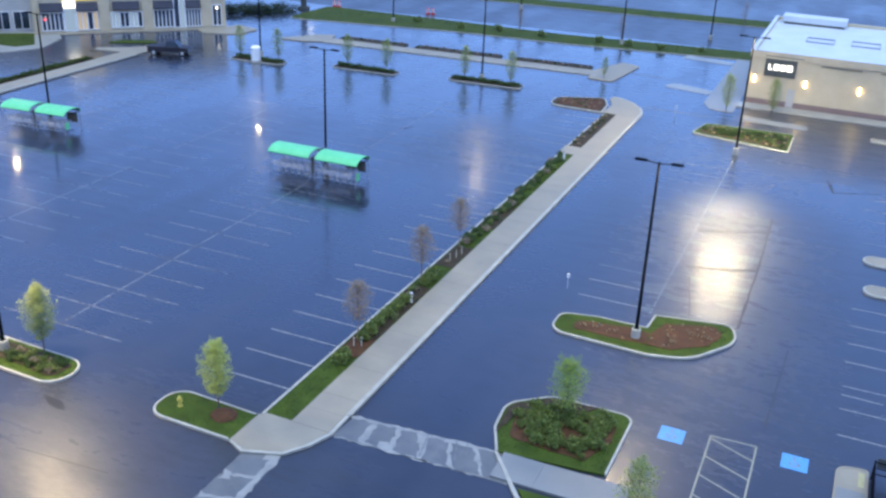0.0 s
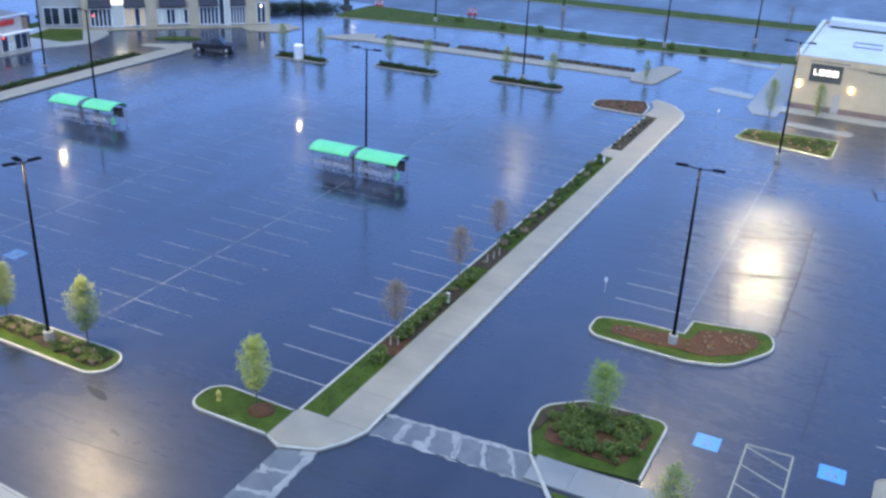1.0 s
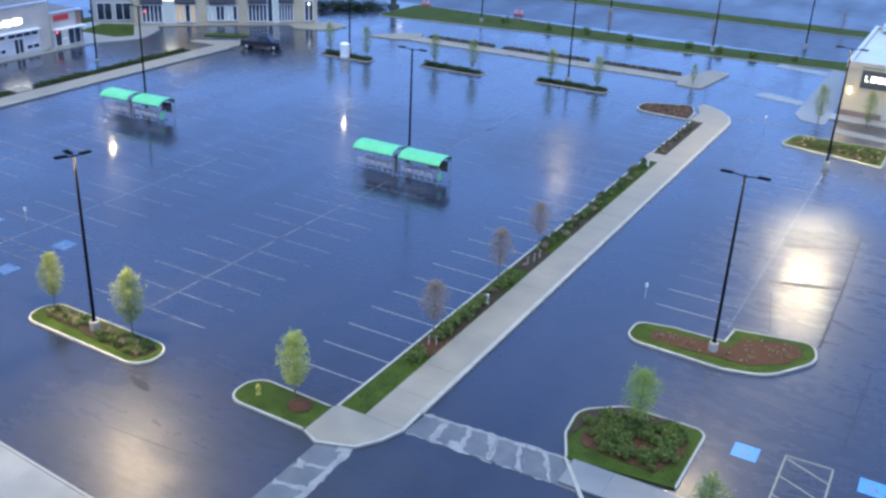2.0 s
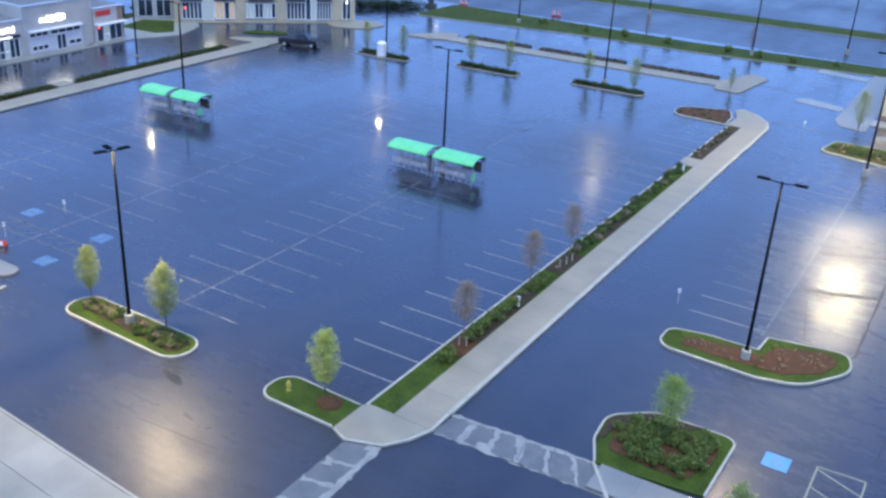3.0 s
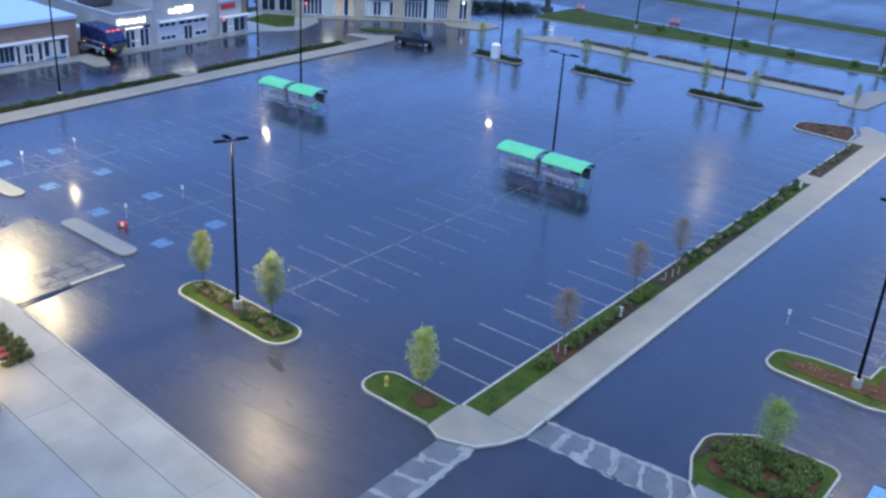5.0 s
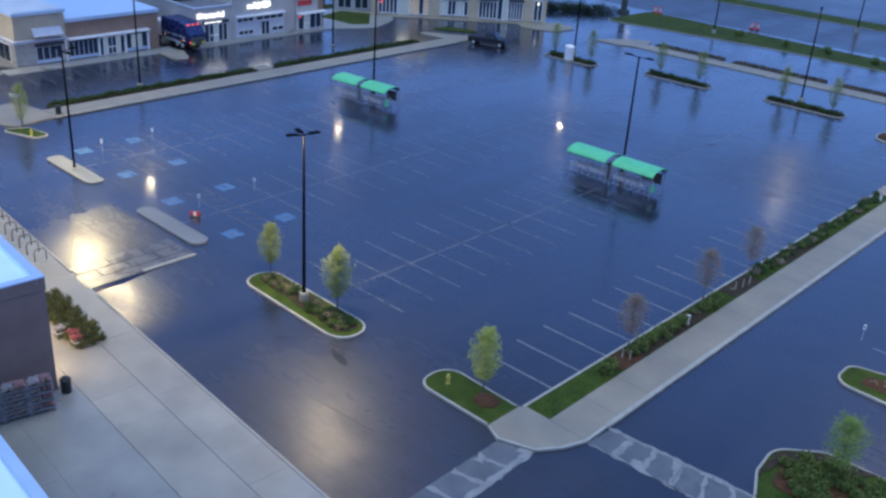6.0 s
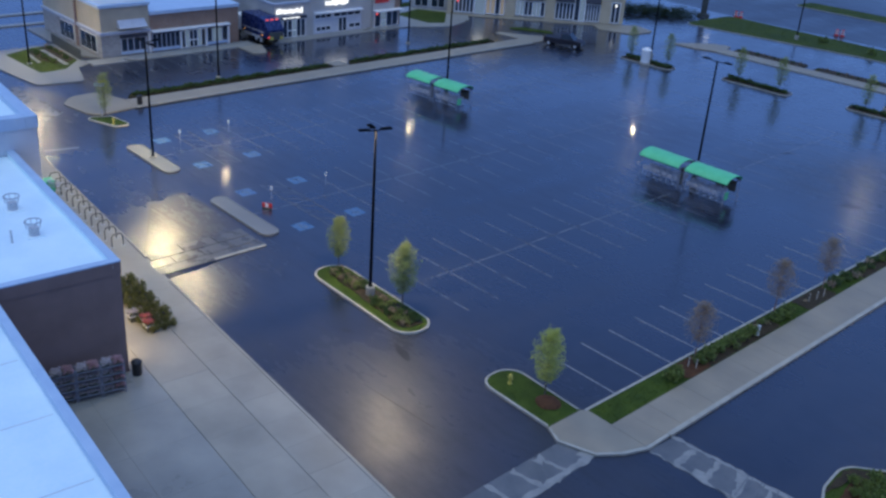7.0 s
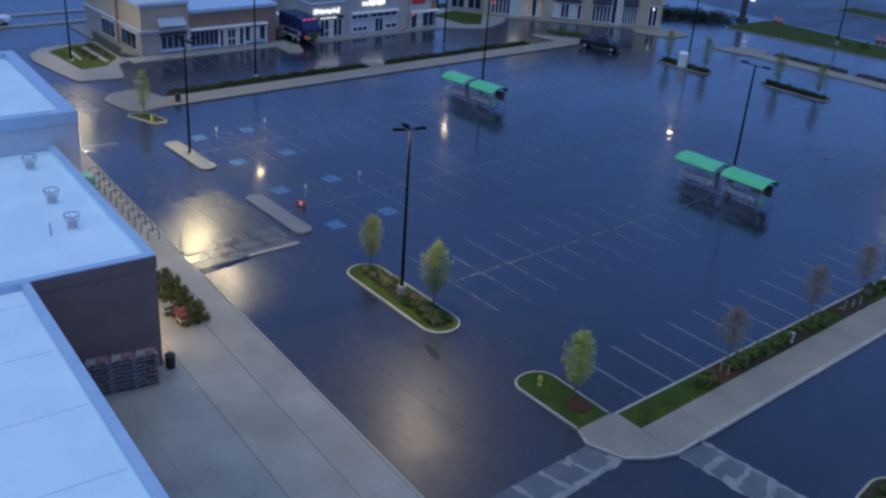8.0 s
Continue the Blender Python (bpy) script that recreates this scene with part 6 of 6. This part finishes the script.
part("bed", prism(ragged([(-87.4, -2.9), (-83.0, -3.1), (-80.6, -1.75), (-88.2, -1.6)], 0.08, 5), -0.05, 0.172), "dark_soil", cp)
part("path", prism([(-86.5, -3.4), (-82.3, -3.75), (-82.3, -3.35), (-86.4, -3.0)], -0.05, 0.18), "plain_concrete", cp)
part("path", prism([(-87.7, -1.45), (-80.3, -1.55), (-80.2, -1.0), (-87.6, -0.95)], -0.05, 0.183), "plain_concrete", cp)
for k in range(12):
    plant(HEDGE, -87.4 + 0.52 * k, -2.2 + r.uniform(-0.35, 0.35), 0.14, r, r.uniform(0.7, 1.0))
for k in range(12):
    plant(RUSSET if k % 3 == 0 else HEDGE, -88.6 + 0.55 * k, -0.2 + r.uniform(-0.35, 0.35), 0.14, r, r.uniform(0.6, 0.9))
part("landing", prism(rounded([(-99.0, 1.25, 0.2), (-84.0, 1.25, 0.2), (-81.3, 3.2, 0), (-99.0, 3.2, 0)]), -0.1, 0.1385), "plain_concrete", cp)
for x in (-101.5, -107.5):
    part("kerb", boxes((x - 0.5, x + 0.5, -14.0, 9.0, -0.1, 0.13), bevel=0.03), "damp_concrete", cp)
fence = thing("patio_fence", pose(-90.4, 1.1, 0.13, 0, 0, -2), "dark patio fence of upright boards", "fence")
for k in range(16):
    part("board", boxes((0.58 * k, 0.58 * k + 0.5, -0.03, 0.03, 0.05, 1.25), bevel=0.01), "dark_panel", fence)
part("rail", boxes((0, 9.2, 0.03, 0.08, 1.0, 1.1)), "dark_panel", fence)
for k in range(11):
    line(-78.4, 2.5 + 1.85 * k, -73.5, 2.2 + 1.85 * k, 0.09, "faded_line_paint")
plant(OLIVE, -61.2, -5.4, 0.12, r, 0.95)
o = rounded([(-61.8, -7.6, 0.5), (-57.6, -6.0, 0.6), (-57.6, -4.4, 0.5), (-60.8, -5.0, 0.4)])
island("island_hydrant", o, "small kerbed grass island with a thin tree and a yellow hydrant", turf_tufts=8)

GREY = thing("grey_shops", pose(-80.0, 25.2, 0), "pale grey stucco shop row with glowing white signs", "building", kind="structure")
part("wall", boxes((-18.0, 0.0, 1.0, 6.6, 0, 4.5)), "light_stucco", GREY)
part("wall", boxes((-18.0, 0.05, 6.62, 17.0, 0, 6.0)), "light_stucco", GREY)
part("wall", boxes((-18.0, 0.3, 17.02, 21.0, 0, 4.4)), "light_stucco", GREY)
part("wall", boxes((-18.0, 0.28, 21.02, 22.0, 0, 4.2)), "brown_brick", GREY)
for y0, y1, x1, z in ((0.88, 6.6, 0.12, 4.5), (6.62, 17.0, 0.17, 6.0), (17.03, 22.1, 0.42, 4.4)):
    part("coping", boxes((x1 - 0.5, x1, y0, y1, z, z + 0.22), (-18.1, x1 - 0.502, y0, y0 + 0.35, z, z + 0.22), bevel=0.03), "window_grey", GREY)
    part("roof", boxes((-18.0, x1 - 0.504, y0 + 0.36, y1, z, z + 0.05)), "roof_gravel", GREY, "dark gravelled roof deck")
part("roof_unit", boxes((-9.0, -5.5, 1.5, 4.5, 4.7, 6.0), bevel=0.05), "dark_panel", GREY, "dark rooftop air unit")
shop_window(GREY, 2.3, 5.8, 0.1, 2.5, 5, ("dark_glass", "dark_glass", "cool_window"), 0.0, doors=(1, 2))
part("lintel", boxes((0.0, 0.15, 2.1, 6.0, 2.5, 2.9), bevel=0.02), "awning_cloth", GREY)
part("facade_panel", boxes((0.052, 0.10, 7.1, 15.2, 0, 3.2), bevel=0.01), "facade_paint", GREY)
shop_window(GREY, 7.3, 10.0, 2.15, 2.8, 3, "dark_glass", 0.11)
shop_window(GREY, 10.4, 15.0, 2.15, 2.8, 4, "dark_glass", 0.11)
shop_window(GREY, 7.5, 9.9, 0.45, 1.15, 3, "dark_glass", 0.11)
shop_window(GREY, 13.0, 15.0, 0.45, 1.15, 2, "dark_glass", 0.11)
shop_window(GREY, 11.2, 12.6, 0.1, 2.1, 2, "dark_glass", 0.11, "white_paint")
for y0, y1 in ((7.2, 10.2), (10.4, 15.1)):
    part("canopy", boxes((0.102, 0.7, y0, y1, 2.88, 3.05), bevel=0.02), "white_paint", GREY)
shop_window(GREY, 17.4, 21.6, 0.1, 2.3, 4, ("dark_glass", "cool_window", "dark_glass", "dark_glass"), 0.31, doors=(1,))
part("canopy", boxes((0.3, 1.2, 17.1, 22.0, 2.35, 2.55), bevel=0.03), "white_paint", GREY)
part("red_sign", boxes((0.31, 0.45, 17.4, 19.8, 3.5, 4.2), bevel=0.03), "red_paint", GREY)
part("red_lamp", boxes((0.36, 0.48, 17.6, 17.85, 1.85, 2.15), bevel=0.02), "red_glow", GREY)


def glowing_script(parent, y0, y1, z0, z1, seed, x=0.08):
    """Lit sign whose writing cannot be made out: rounded bars of its size."""
    r3 = random.Random(seed)
    y = y0
    while y < y1 - 0.15:
        w = r3.uniform(0.16, 0.38)
        lo, hi = z0 + r3.uniform(0, 0.2) * (z1 - z0), z1 - r3.uniform(0.0, 0.35) * (z1 - z0)
        part("sign_bar", boxes((x, x + 0.12, y, min(y + w, y1), lo, hi), bevel=0.06), "sign_glow", parent, "glowing white sign bar")
        y += w + 0.07


glowing_script(GREY, 1.2, 5.3, 3.2, 4.05, 3)
glowing_script(GREY, 2.2, 5.0, 2.62, 2.85, 4, 0.17)
glowing_script(GREY, 9.0, 13.0, 3.7, 4.7, 5)
slabs(cp, -79.9, -78.0, 25.0, 47.6, 1, 10, -0.1, 0.14, "damp_concrete")

# diagonal shop front at the corner of the lot: local x runs along the front, y into it
DIAG = thing("corner_store", pose(-82.9, 60.4, 0, 0, 0, 45), "diagonal shop row with stone piers, dark awnings and lit windows", "building", kind="structure")
part("wall", boxes((-0.7, 26.6, 0.0, 14.0, 0, 6.8)), "beige_stucco", DIAG)
part("roof", boxes((-0.8, 26.7, -0.1, 14.0, 6.8, 7.1), bevel=0.03), "roof_trim", DIAG)
for x0, x1 in ((-0.6, 0.3), (8.3, 9.9), (14.5, 16.0), (23.0, 24.6), (26.1, 26.62)):
    part("pier", boxes((x0, x1, -0.25, -0.01, 0, 6.6), bevel=0.03), "cream_stucco", DIAG)


part("wall", boxes((-6.5, -0.72, 1.2, 13.9, 0, 6.2)), "light_stucco", DIAG)
for x0 in (-5.9, -3.3):
    win = part("window", boxes((x0, x0 + 2.2, 1.1, 1.198, 0.4, 3.0), bevel=0.01), "white_paint", DIAG)
    for k in range(2):
        part("pane", boxes((x0 + 0.1 + 1.05 * k, x0 + 1.05 + 1.05 * k, 1.08, 1.105, 0.5, 2.9)), "dark_glass", win)


def front_window(x0, x1, z0, z1, panes, glass, doors=()):
    win = part("window", boxes((x0, x1, -0.07, 0.0, z0, z0 + 0.14), (x0, x1, -0.07, 0.0, z1 - 0.14, z1)), "white_paint", DIAG)
    w = (x1 - x0) / panes
    for k in range(panes + 1):
        part("mullion", boxes((x0 + k * w - 0.08, x0 + k * w + 0.08, -0.09, 0.0, z0, z1), bevel=0.01), "white_paint", win)
    for k in range(panes):
        part("pane", boxes((x0 + k * w + 0.08, x0 + (k + 1) * w - 0.08, -0.03, 0.0, z0 + 0.14, z1 - 0.14)), glass[k % len(glass)], win)
    return win


front_window(0.5, 3.4, 0.2, 2.9, 5, ("dark_glass",))
front_window(3.6, 5.2, 0.1, 3.4, 1, ("cool_window",))
front_window(5.3, 8.2, 0.2, 2.9, 4, ("warm_window", "warm_window", "dark_glass"))
front_window(10.0, 14.4, 0.4, 2.7, 7, ("cool_window", "cool_window", "dark_glass", "dark_glass"))
front_window(16.1, 18.9, 0.2, 2.9, 5, ("dark_glass",))
front_window(19.0, 20.6, 0.1, 4.6, 2, ("dark_glass", "cool_window"))
front_window(20.7, 22.9, 0.2, 2.9, 5, ("dark_glass",))
front_window(24.7, 26.0, 0.2, 3.4, 2, ("dark_glass",))
for x0, x1 in ((0.4, 3.5), (5.3, 8.2), (10.3, 14.1), (16.1, 18.9), (20.7, 22.9)):
    bm = bmesh.new()
    vs = [bm.verts.new(p) for p in ((x0, -0.02, 4.2), (x1, -0.02, 4.2), (x1, -0.75, 3.2), (x0, -0.75, 3.2), (x0, -0.02, 3.1), (x1, -0.02, 3.1), (x1, -0.72, 3.05), (x0, -0.72, 3.05))]
    for f in ((1, 2, 3, 0), (7, 6, 5, 4), (3, 7, 4, 0), (5, 6, 2, 1), (2, 6, 7, 3)):
        bm.faces.new([vs[i] for i in f])
    part("awning", bm, "awning_cloth", DIAG, "dark cloth awning")
part("lit_sign", boxes((3.5, 8.3, -0.2, -0.02, 4.6, 5.7), bevel=0.03), "yellow_sign_glow", DIAG, "lit yellow sign board")
part("lit_sign", boxes((3.6, 5.2, -0.26, -0.1, 3.5, 4.5), bevel=0.03), "sign_glow", DIAG, "lit white sign board")
lampo = part("wall_lamp", boxes((25.1, 25.5, -0.4, -0.1, 2.7, 3.2), bevel=0.05), "dark_panel", DIAG)
part("lens", boxes((25.15, 25.45, -0.45, -0.405, 2.75, 3.15)), "sign_glow", lampo, "lit lens")
part("red_lamp", boxes((0.75, 1.1, -0.12, -0.02, 1.75, 2.05), bevel=0.02), "red_glow", DIAG)
front = structure(new("pavement_diagonal"), "pale concrete walk before the diagonal shop row", "pavement")
front.matrix_basis = DIAG.matrix_basis
slabs(front, -3.0, 27.0, -2.0, -0.3, 14, 1, -0.1, 0.14, "concrete")
part("landing", prism(rounded([(22.0, -2.0, 0), (22.6, -4.6, 0.8), (27.5, -6.4, 1.0), (31.0, -3.5, 1.0), (29.0, 0.0, 0.4), (27.0, -0.3, 0), (27.0, -2.0, 0)]), -0.1, 0.137, 0.02), "concrete", front)
lot_corner = structure(new("pavement_lot_corner"), "pale kerbed corner with a lawn by the diagonal shop row", "pavement")
part("landing", prism(rounded([(-79.0, 45.8, 0), (-76.7, 50.0, 1.0), (-75.3, 53.4, 1.5), (-77.3, 58.9, 1.5), (-81.4, 62.4, 0), (-84.6, 59.6, 0), (-89.0, 58.0, 0.5), (-88.0, 50.6, 0.5), (-82.0, 47.6, 0)]), -0.1, 0.134, 0.02), "damp_concrete", lot_corner)
part("lawn", prism(rounded([(-78.5, 51.7, 0.5), (-77.3, 54.0, 0.8), (-82.8, 59.3, 0.5), (-86.6, 56.7, 0.5), (-85.2, 51.0, 0.5)]), -0.05, 0.17, 0.03), "verge_turf", lot_corner)
tagged(part("grass", tufts([(-78.8, 51.9), (-77.6, 54.0), (-82.7, 58.9), (-86.2, 56.5), (-84.9, 51.4)], 8, 0.16, 0.16, rng), "verge_turf", lot_corner, "rough green grass"), kind="stuff")
for o in ([(-91.6, 55.6, 0.3), (-89.4, 56.0, 0.3), (-88.9, 57.9, 0.3), (-91.5, 59.8, 0.3)], [(-95.6, 62.0, 0.3), (-93.1, 61.2, 0.3), (-91.8, 64.7, 0.3), (-94.0, 66.2, 0.3)]):
    part("lawn", prism(rounded(o), -0.1, 0.15, 0.03), "verge_turf", lot_corner)
part("lawn", prism(rounded([(8.5, -8.6, 0.3), (15.6, -10.2, 0.4), (15.0, -8.6, 0.3), (11.0, -7.2, 0.5)]), -0.1, 0.15, 0.03), "verge_turf", front)
hedge = thing("hedge", pose(-57.0, 93.5, 0), "dark clipped hedge beside the shop row", "hedge")
hr = random.Random(9)
lumps = []
for k in range(110):
    f = k / 109
    lumps.append((-14.5 + 8.5 * f + hr.uniform(-1.6, 1.6), -5.0 + 7.0 * f + hr.uniform(-1.6, 1.6), hr.uniform(0.3, 1.0)))
points = []
for _ in range(7000):
    cx, cy, cr = hr.choice(lumps)
    points.append(Vector((cx + hr.gauss(0, 0.45), cy + hr.gauss(0, 0.45), max(0.05, cr + hr.gauss(0, 0.35)))))
part("foliage", leaf_cloud(points, 0.15, hr), "dark_leaf", hedge)

# ---------------------------------------------------------------- vehicles


def wheel(parent, x, y, r0=0.34, w=0.22):
    s = 1 if y > 0 else -1
    tyre = part("tyre", tube(bmesh.new(), [(x, y - w / 2, r0), (x, y - w / 2 + 0.03, r0), (x, y + w / 2 - 0.03, r0), (x, y + w / 2, r0)], [r0 * 0.9, r0, r0, r0 * 0.9], 18), "rubber", parent)
    part("rim", tube(bmesh.new(), [(x, y + s * (w / 2 - 0.02), r0), (x, y + s * (w / 2 + 0.012), r0)], [r0 * 0.62, r0 * 0.55], 14), "galvanised", tyre)


def car(m, paint, label, length=4.7, width=1.82, high=1.5, boxy=False):
    root = thing("parked_car", m, label, "car")
    L, W = length / 2, width / 2
    prof = [(-L, 0.35), (-L, 0.85), (-L + 0.25, 1.0), (-L + 0.75, high - 0.05), (L - 2.0, high), (L - 1.15, 1.0), (L - 0.15, 0.85), (L, 0.6), (L, 0.35)]
    if boxy:
        prof = [(-L, 0.4), (-L, 1.05), (-L + 0.06, 1.1), (-0.35, 1.12), (-0.15, high - 0.05), (L - 2.3, high), (L - 1.4, 1.12), (L - 0.15, 1.0), (L, 0.8), (L, 0.4)]
    bm = bmesh.new()
    sides = []
    for s in (-1, 1):
        sides.append([bm.verts.new((x, s * W * (0.80 if z > 1.15 else 1.0), z)) for x, z in prof])
    n = len(prof)
    for k in range(n):
        bm.faces.new((sides[0][k], sides[0][(k + 1) % n], sides[1][(k + 1) % n], sides[1][k]))
    bm.faces.new(list(reversed(sides[0])))
    bm.faces.new(sides[1])
    bmesh.ops.recalc_face_normals(bm, faces=bm.faces[:])
    bmesh.ops.bevel(bm, geom=bm.edges[:], offset=0.06, segments=2, affect="EDGES")
    part("body", bm, paint, root)
    top = high - 0.08
    for s in (-1, 1):
        y = s * W * 0.9
        a0, a1 = (-0.1, L - 1.75) if boxy else (-L + 0.9, L - 1.75)
        bm = bmesh.new()
        vs = [bm.verts.new(p) for p in ((a0 - 0.1, s * (W * 0.99), 1.05), (a1 + 0.45, s * (W * 0.99), 1.05), (a1 - 0.15, s * W * 0.83, top), (a0 + 0.1, s * W * 0.83, top))]
        bm.faces.new(vs)
        g = bmesh.ops.extrude_face_region(bm, geom=bm.faces[:])
        bmesh.ops.translate(bm, vec=(0, s * 0.02, 0), verts=[v for v in g["geom"] if isinstance(v, bmesh.types.BMVert)])
        part("side_window", bm, "car_glass", root)
        part("mirror", boxes((L - 1.6, L - 1.42, min(s * W, s * (W + 0.16)), max(s * W, s * (W + 0.16)), 1.0, 1.14), bevel=0.03), paint, root)
        part("headlight", boxes((L - 0.12, L + 0.01, s * W * 0.75 - 0.2, s * W * 0.75 + 0.2, 0.64, 0.78), bevel=0.02), "clear_sheet", root)
        part("tail_light", boxes((-L - 0.01, -L + 0.08, s * W * 0.8 - 0.15, s * W * 0.8 + 0.15, 0.7, 0.9), bevel=0.02), "red_paint", root)
    bm = bmesh.new()
    vs = [bm.verts.new(p) for p in ((L - 1.22, -W * 0.84, 1.04), (L - 1.22, W * 0.84, 1.04), (L - 1.98, W * 0.72, high - 0.04), (L - 1.98, -W * 0.72, high - 0.04))]
    bm.faces.new(vs)
    g = bmesh.ops.extrude_face_region(bm, geom=bm.faces[:])
    bmesh.ops.translate(bm, vec=(0.04, 0, 0.04), verts=[v for v in g["geom"] if isinstance(v, bmesh.types.BMVert)])
    part("windscreen", bm, "car_glass", root)
    for x in (-L + 0.85, L - 0.9):
        for y in (-W + 0.1, W - 0.1):
            wheel(root, x, y)
    return root


car(pose(-59.3, 60.1, 0, 0, 0, 22), "dark_car_paint", "dark pickup truck parked on wet asphalt", 5.6, 1.95, 1.85, True)
car(pose(-104.6, -6.6, 0, 0, 0, 62), "white_car_paint", "white car standing on the side road")


def refuse_truck(m):
    root = thing("refuse_truck", m, "dark blue refuse truck with red tail lights beside the shops", "truck")
    part("chassis", boxes((-4.2, 3.6, -0.9, 0.9, 0.7, 1.0), bevel=0.03), "pole_paint", root)
    bm = bmesh.new()
    prof = [(-4.4, 0.9), (-4.6, 2.0), (-3.6, 3.1), (-2.6, 3.35), (1.6, 3.35), (1.8, 3.1), (1.8, 1.0)]
    sides = [[bm.verts.new((x, s * 1.22, z)) for x, z in prof] for s in (-1, 1)]
    n = len(prof)
    for k in range(n):
        bm.faces.new((sides[0][k], sides[0][(k + 1) % n], sides[1][(k + 1) % n], sides[1][k]))
    bm.faces.new(list(reversed(sides[0])))
    bm.faces.new(sides[1])
    bmesh.ops.recalc_face_normals(bm, faces=bm.faces[:])
    bmesh.ops.bevel(bm, geom=bm.edges[:], offset=0.05, segments=2, affect="EDGES")
    part("body", bm, "navy_paint", root, "dark blue steel body")
    cab = part("cab", boxes((2.0, 4.0, -1.15, 1.15, 0.75, 2.7), bevel=0.12), "white_car_paint", root)
    part("windscreen", boxes((3.96, 4.03, -0.95, 0.95, 1.6, 2.5), bevel=0.02), "car_glass", cab)
    for s in (-1, 1):
        part("side_window", boxes((2.9, 3.7, min(s * 1.13, s * 1.17), max(s * 1.13, s * 1.17), 1.6, 2.4)), "car_glass", cab)
        part("toolbox", boxes((-2.6, 1.2, min(s * 0.95, s * 1.2), max(s * 0.95, s * 1.2), 0.62, 0.95), bevel=0.03), "galvanised", root)
        part("tail_light", boxes((-4.62, -4.5, s * 0.95 - 0.15, s * 0.95 + 0.15, 1.0, 1.25), bevel=0.02), "red_glow", root)
        part("marker_light", boxes((-4.62, -4.5, s * 0.6 - 0.1, s * 0.6 + 0.1, 0.85, 1.0), bevel=0.02), "amber_glow", root)
    for y in (-0.7, 0.0, 0.7):
        part("top_light", boxes((-3.75, -3.6, y - 0.2, y + 0.2, 3.05, 3.2), bevel=0.02), "red_glow", root)
    part("hopper_gate", boxes((-4.75, -4.45, -1.0, 1.0, 0.75, 1.7), bevel=0.05), "dark_panel", root)
    part("hazard_strip", boxes((-4.78, -4.755, -1.0, -0.5, 0.8, 1.2), (-4.78, -4.755, 0.5, 1.0, 0.8, 1.2), bevel=0.005), "yellow_paint", root)
    for side_sign in (-1, 1):
        for x in (-3.4, 0.9):
            part("side_light", boxes((x, x + 0.18, min(side_sign * 1.215, side_sign * 1.26), max(side_sign * 1.215, side_sign * 1.26), 1.15, 1.27), bevel=0.01), "amber_glow", root)
        part("side_stripe", boxes((-3.6, 1.4, min(side_sign * 1.215, side_sign * 1.235), max(side_sign * 1.215, side_sign * 1.235), 1.5, 1.65)), "galvanised", root)
        for x in (-2.2, -0.6, 1.0):
            part("body_rib", boxes((x, x + 0.1, min(side_sign * 1.2, side_sign * 1.28), max(side_sign * 1.2, side_sign * 1.28), 1.0, 3.2), bevel=0.01), "navy_paint", root)
    for x in (-2.9, -1.7, 2.9):
        for y in (-1.0, 1.0):
            wheel(root, x, y, 0.5, 0.3)
    return root


refuse_truck(pose(-82.1, 24.8, 0, 0, 0, 180))

# name sign at the small island
root = thing("street_sign", pose(-61.5, -5.6, 0.12, 0, 0, 60), "pale blue street sign on a thin grey post", "sign")
part("post", bar((0, 0, -0.1), (0, 0, 3.2), 0.03, 8), "galvanised", root)
part("plate", boxes((-0.5, 0.5, -0.02, 0.02, 2.85, 3.2), bevel=0.006), "faded_blue_plate", root)

# dark waste container behind the shops
root = thing("waste_container", pose(-91.6, 56.2, 0.0, 0, 0, 20), "dark steel waste container beside a lawn", "waste container")
part("body", boxes((-0.9, 0.9, -0.7, 0.7, 0.1, 1.35), bevel=0.04), "dark_panel", root)
part("lid", boxes((-0.95, 0.95, -0.75, 0.75, 1.36, 1.46), bevel=0.03), "black_plastic", root)
part("skids", boxes((-0.8, 0.8, -0.6, -0.45, -0.02, 0.1), (-0.8, 0.8, 0.45, 0.6, -0.02, 0.1)), "pole_paint", root)

# cart corral at the edge of the second field
root = thing("cart_corral", pose(31.56, 1.2, 0, 0, 0, 0), "dark steel cart corral rails beside a concrete island", "cart corral")
for z in (0.35, 0.7, 1.05):
    part("rail", bar((-1.0, -4.0, z), (-1.0, 2.6, z), 0.03, 6), "pole_paint", root)
    part("rail", bar((1.0, -4.0, z), (1.0, 2.6, z), 0.03, 6), "pole_paint", root)
    part("rail", bar((-1.0, 2.6, z), (1.0, 2.6, z), 0.03, 6), "pole_paint", root)
for x in (-1.0, 1.0):
    for y in (-4.0, -0.7, 2.6):
        part("post", bar((x, y, 0), (x, y, 1.15), 0.04, 8), "pole_paint", root)
part("sign", boxes((-0.9, 0.9, 2.62, 2.66, 0.75, 1.3), bevel=0.01), "dark_panel", root)
part("side_panel", boxes((-0.96, -0.93, -3.9, 2.5, 0.15, 0.95), bevel=0.008), "navy_paint", root, "dark blue side panel")

# protos that found no place
for ob in SHRUB + LOW + HEDGE + DRY + RUSSET + PALE + GREEN + BROWN + OLIVE + GARDEN + far_tree:
    if ob not in PLACED:
        for o2 in (*ob.children_recursive, ob):
            bpy.data.objects.remove(o2)
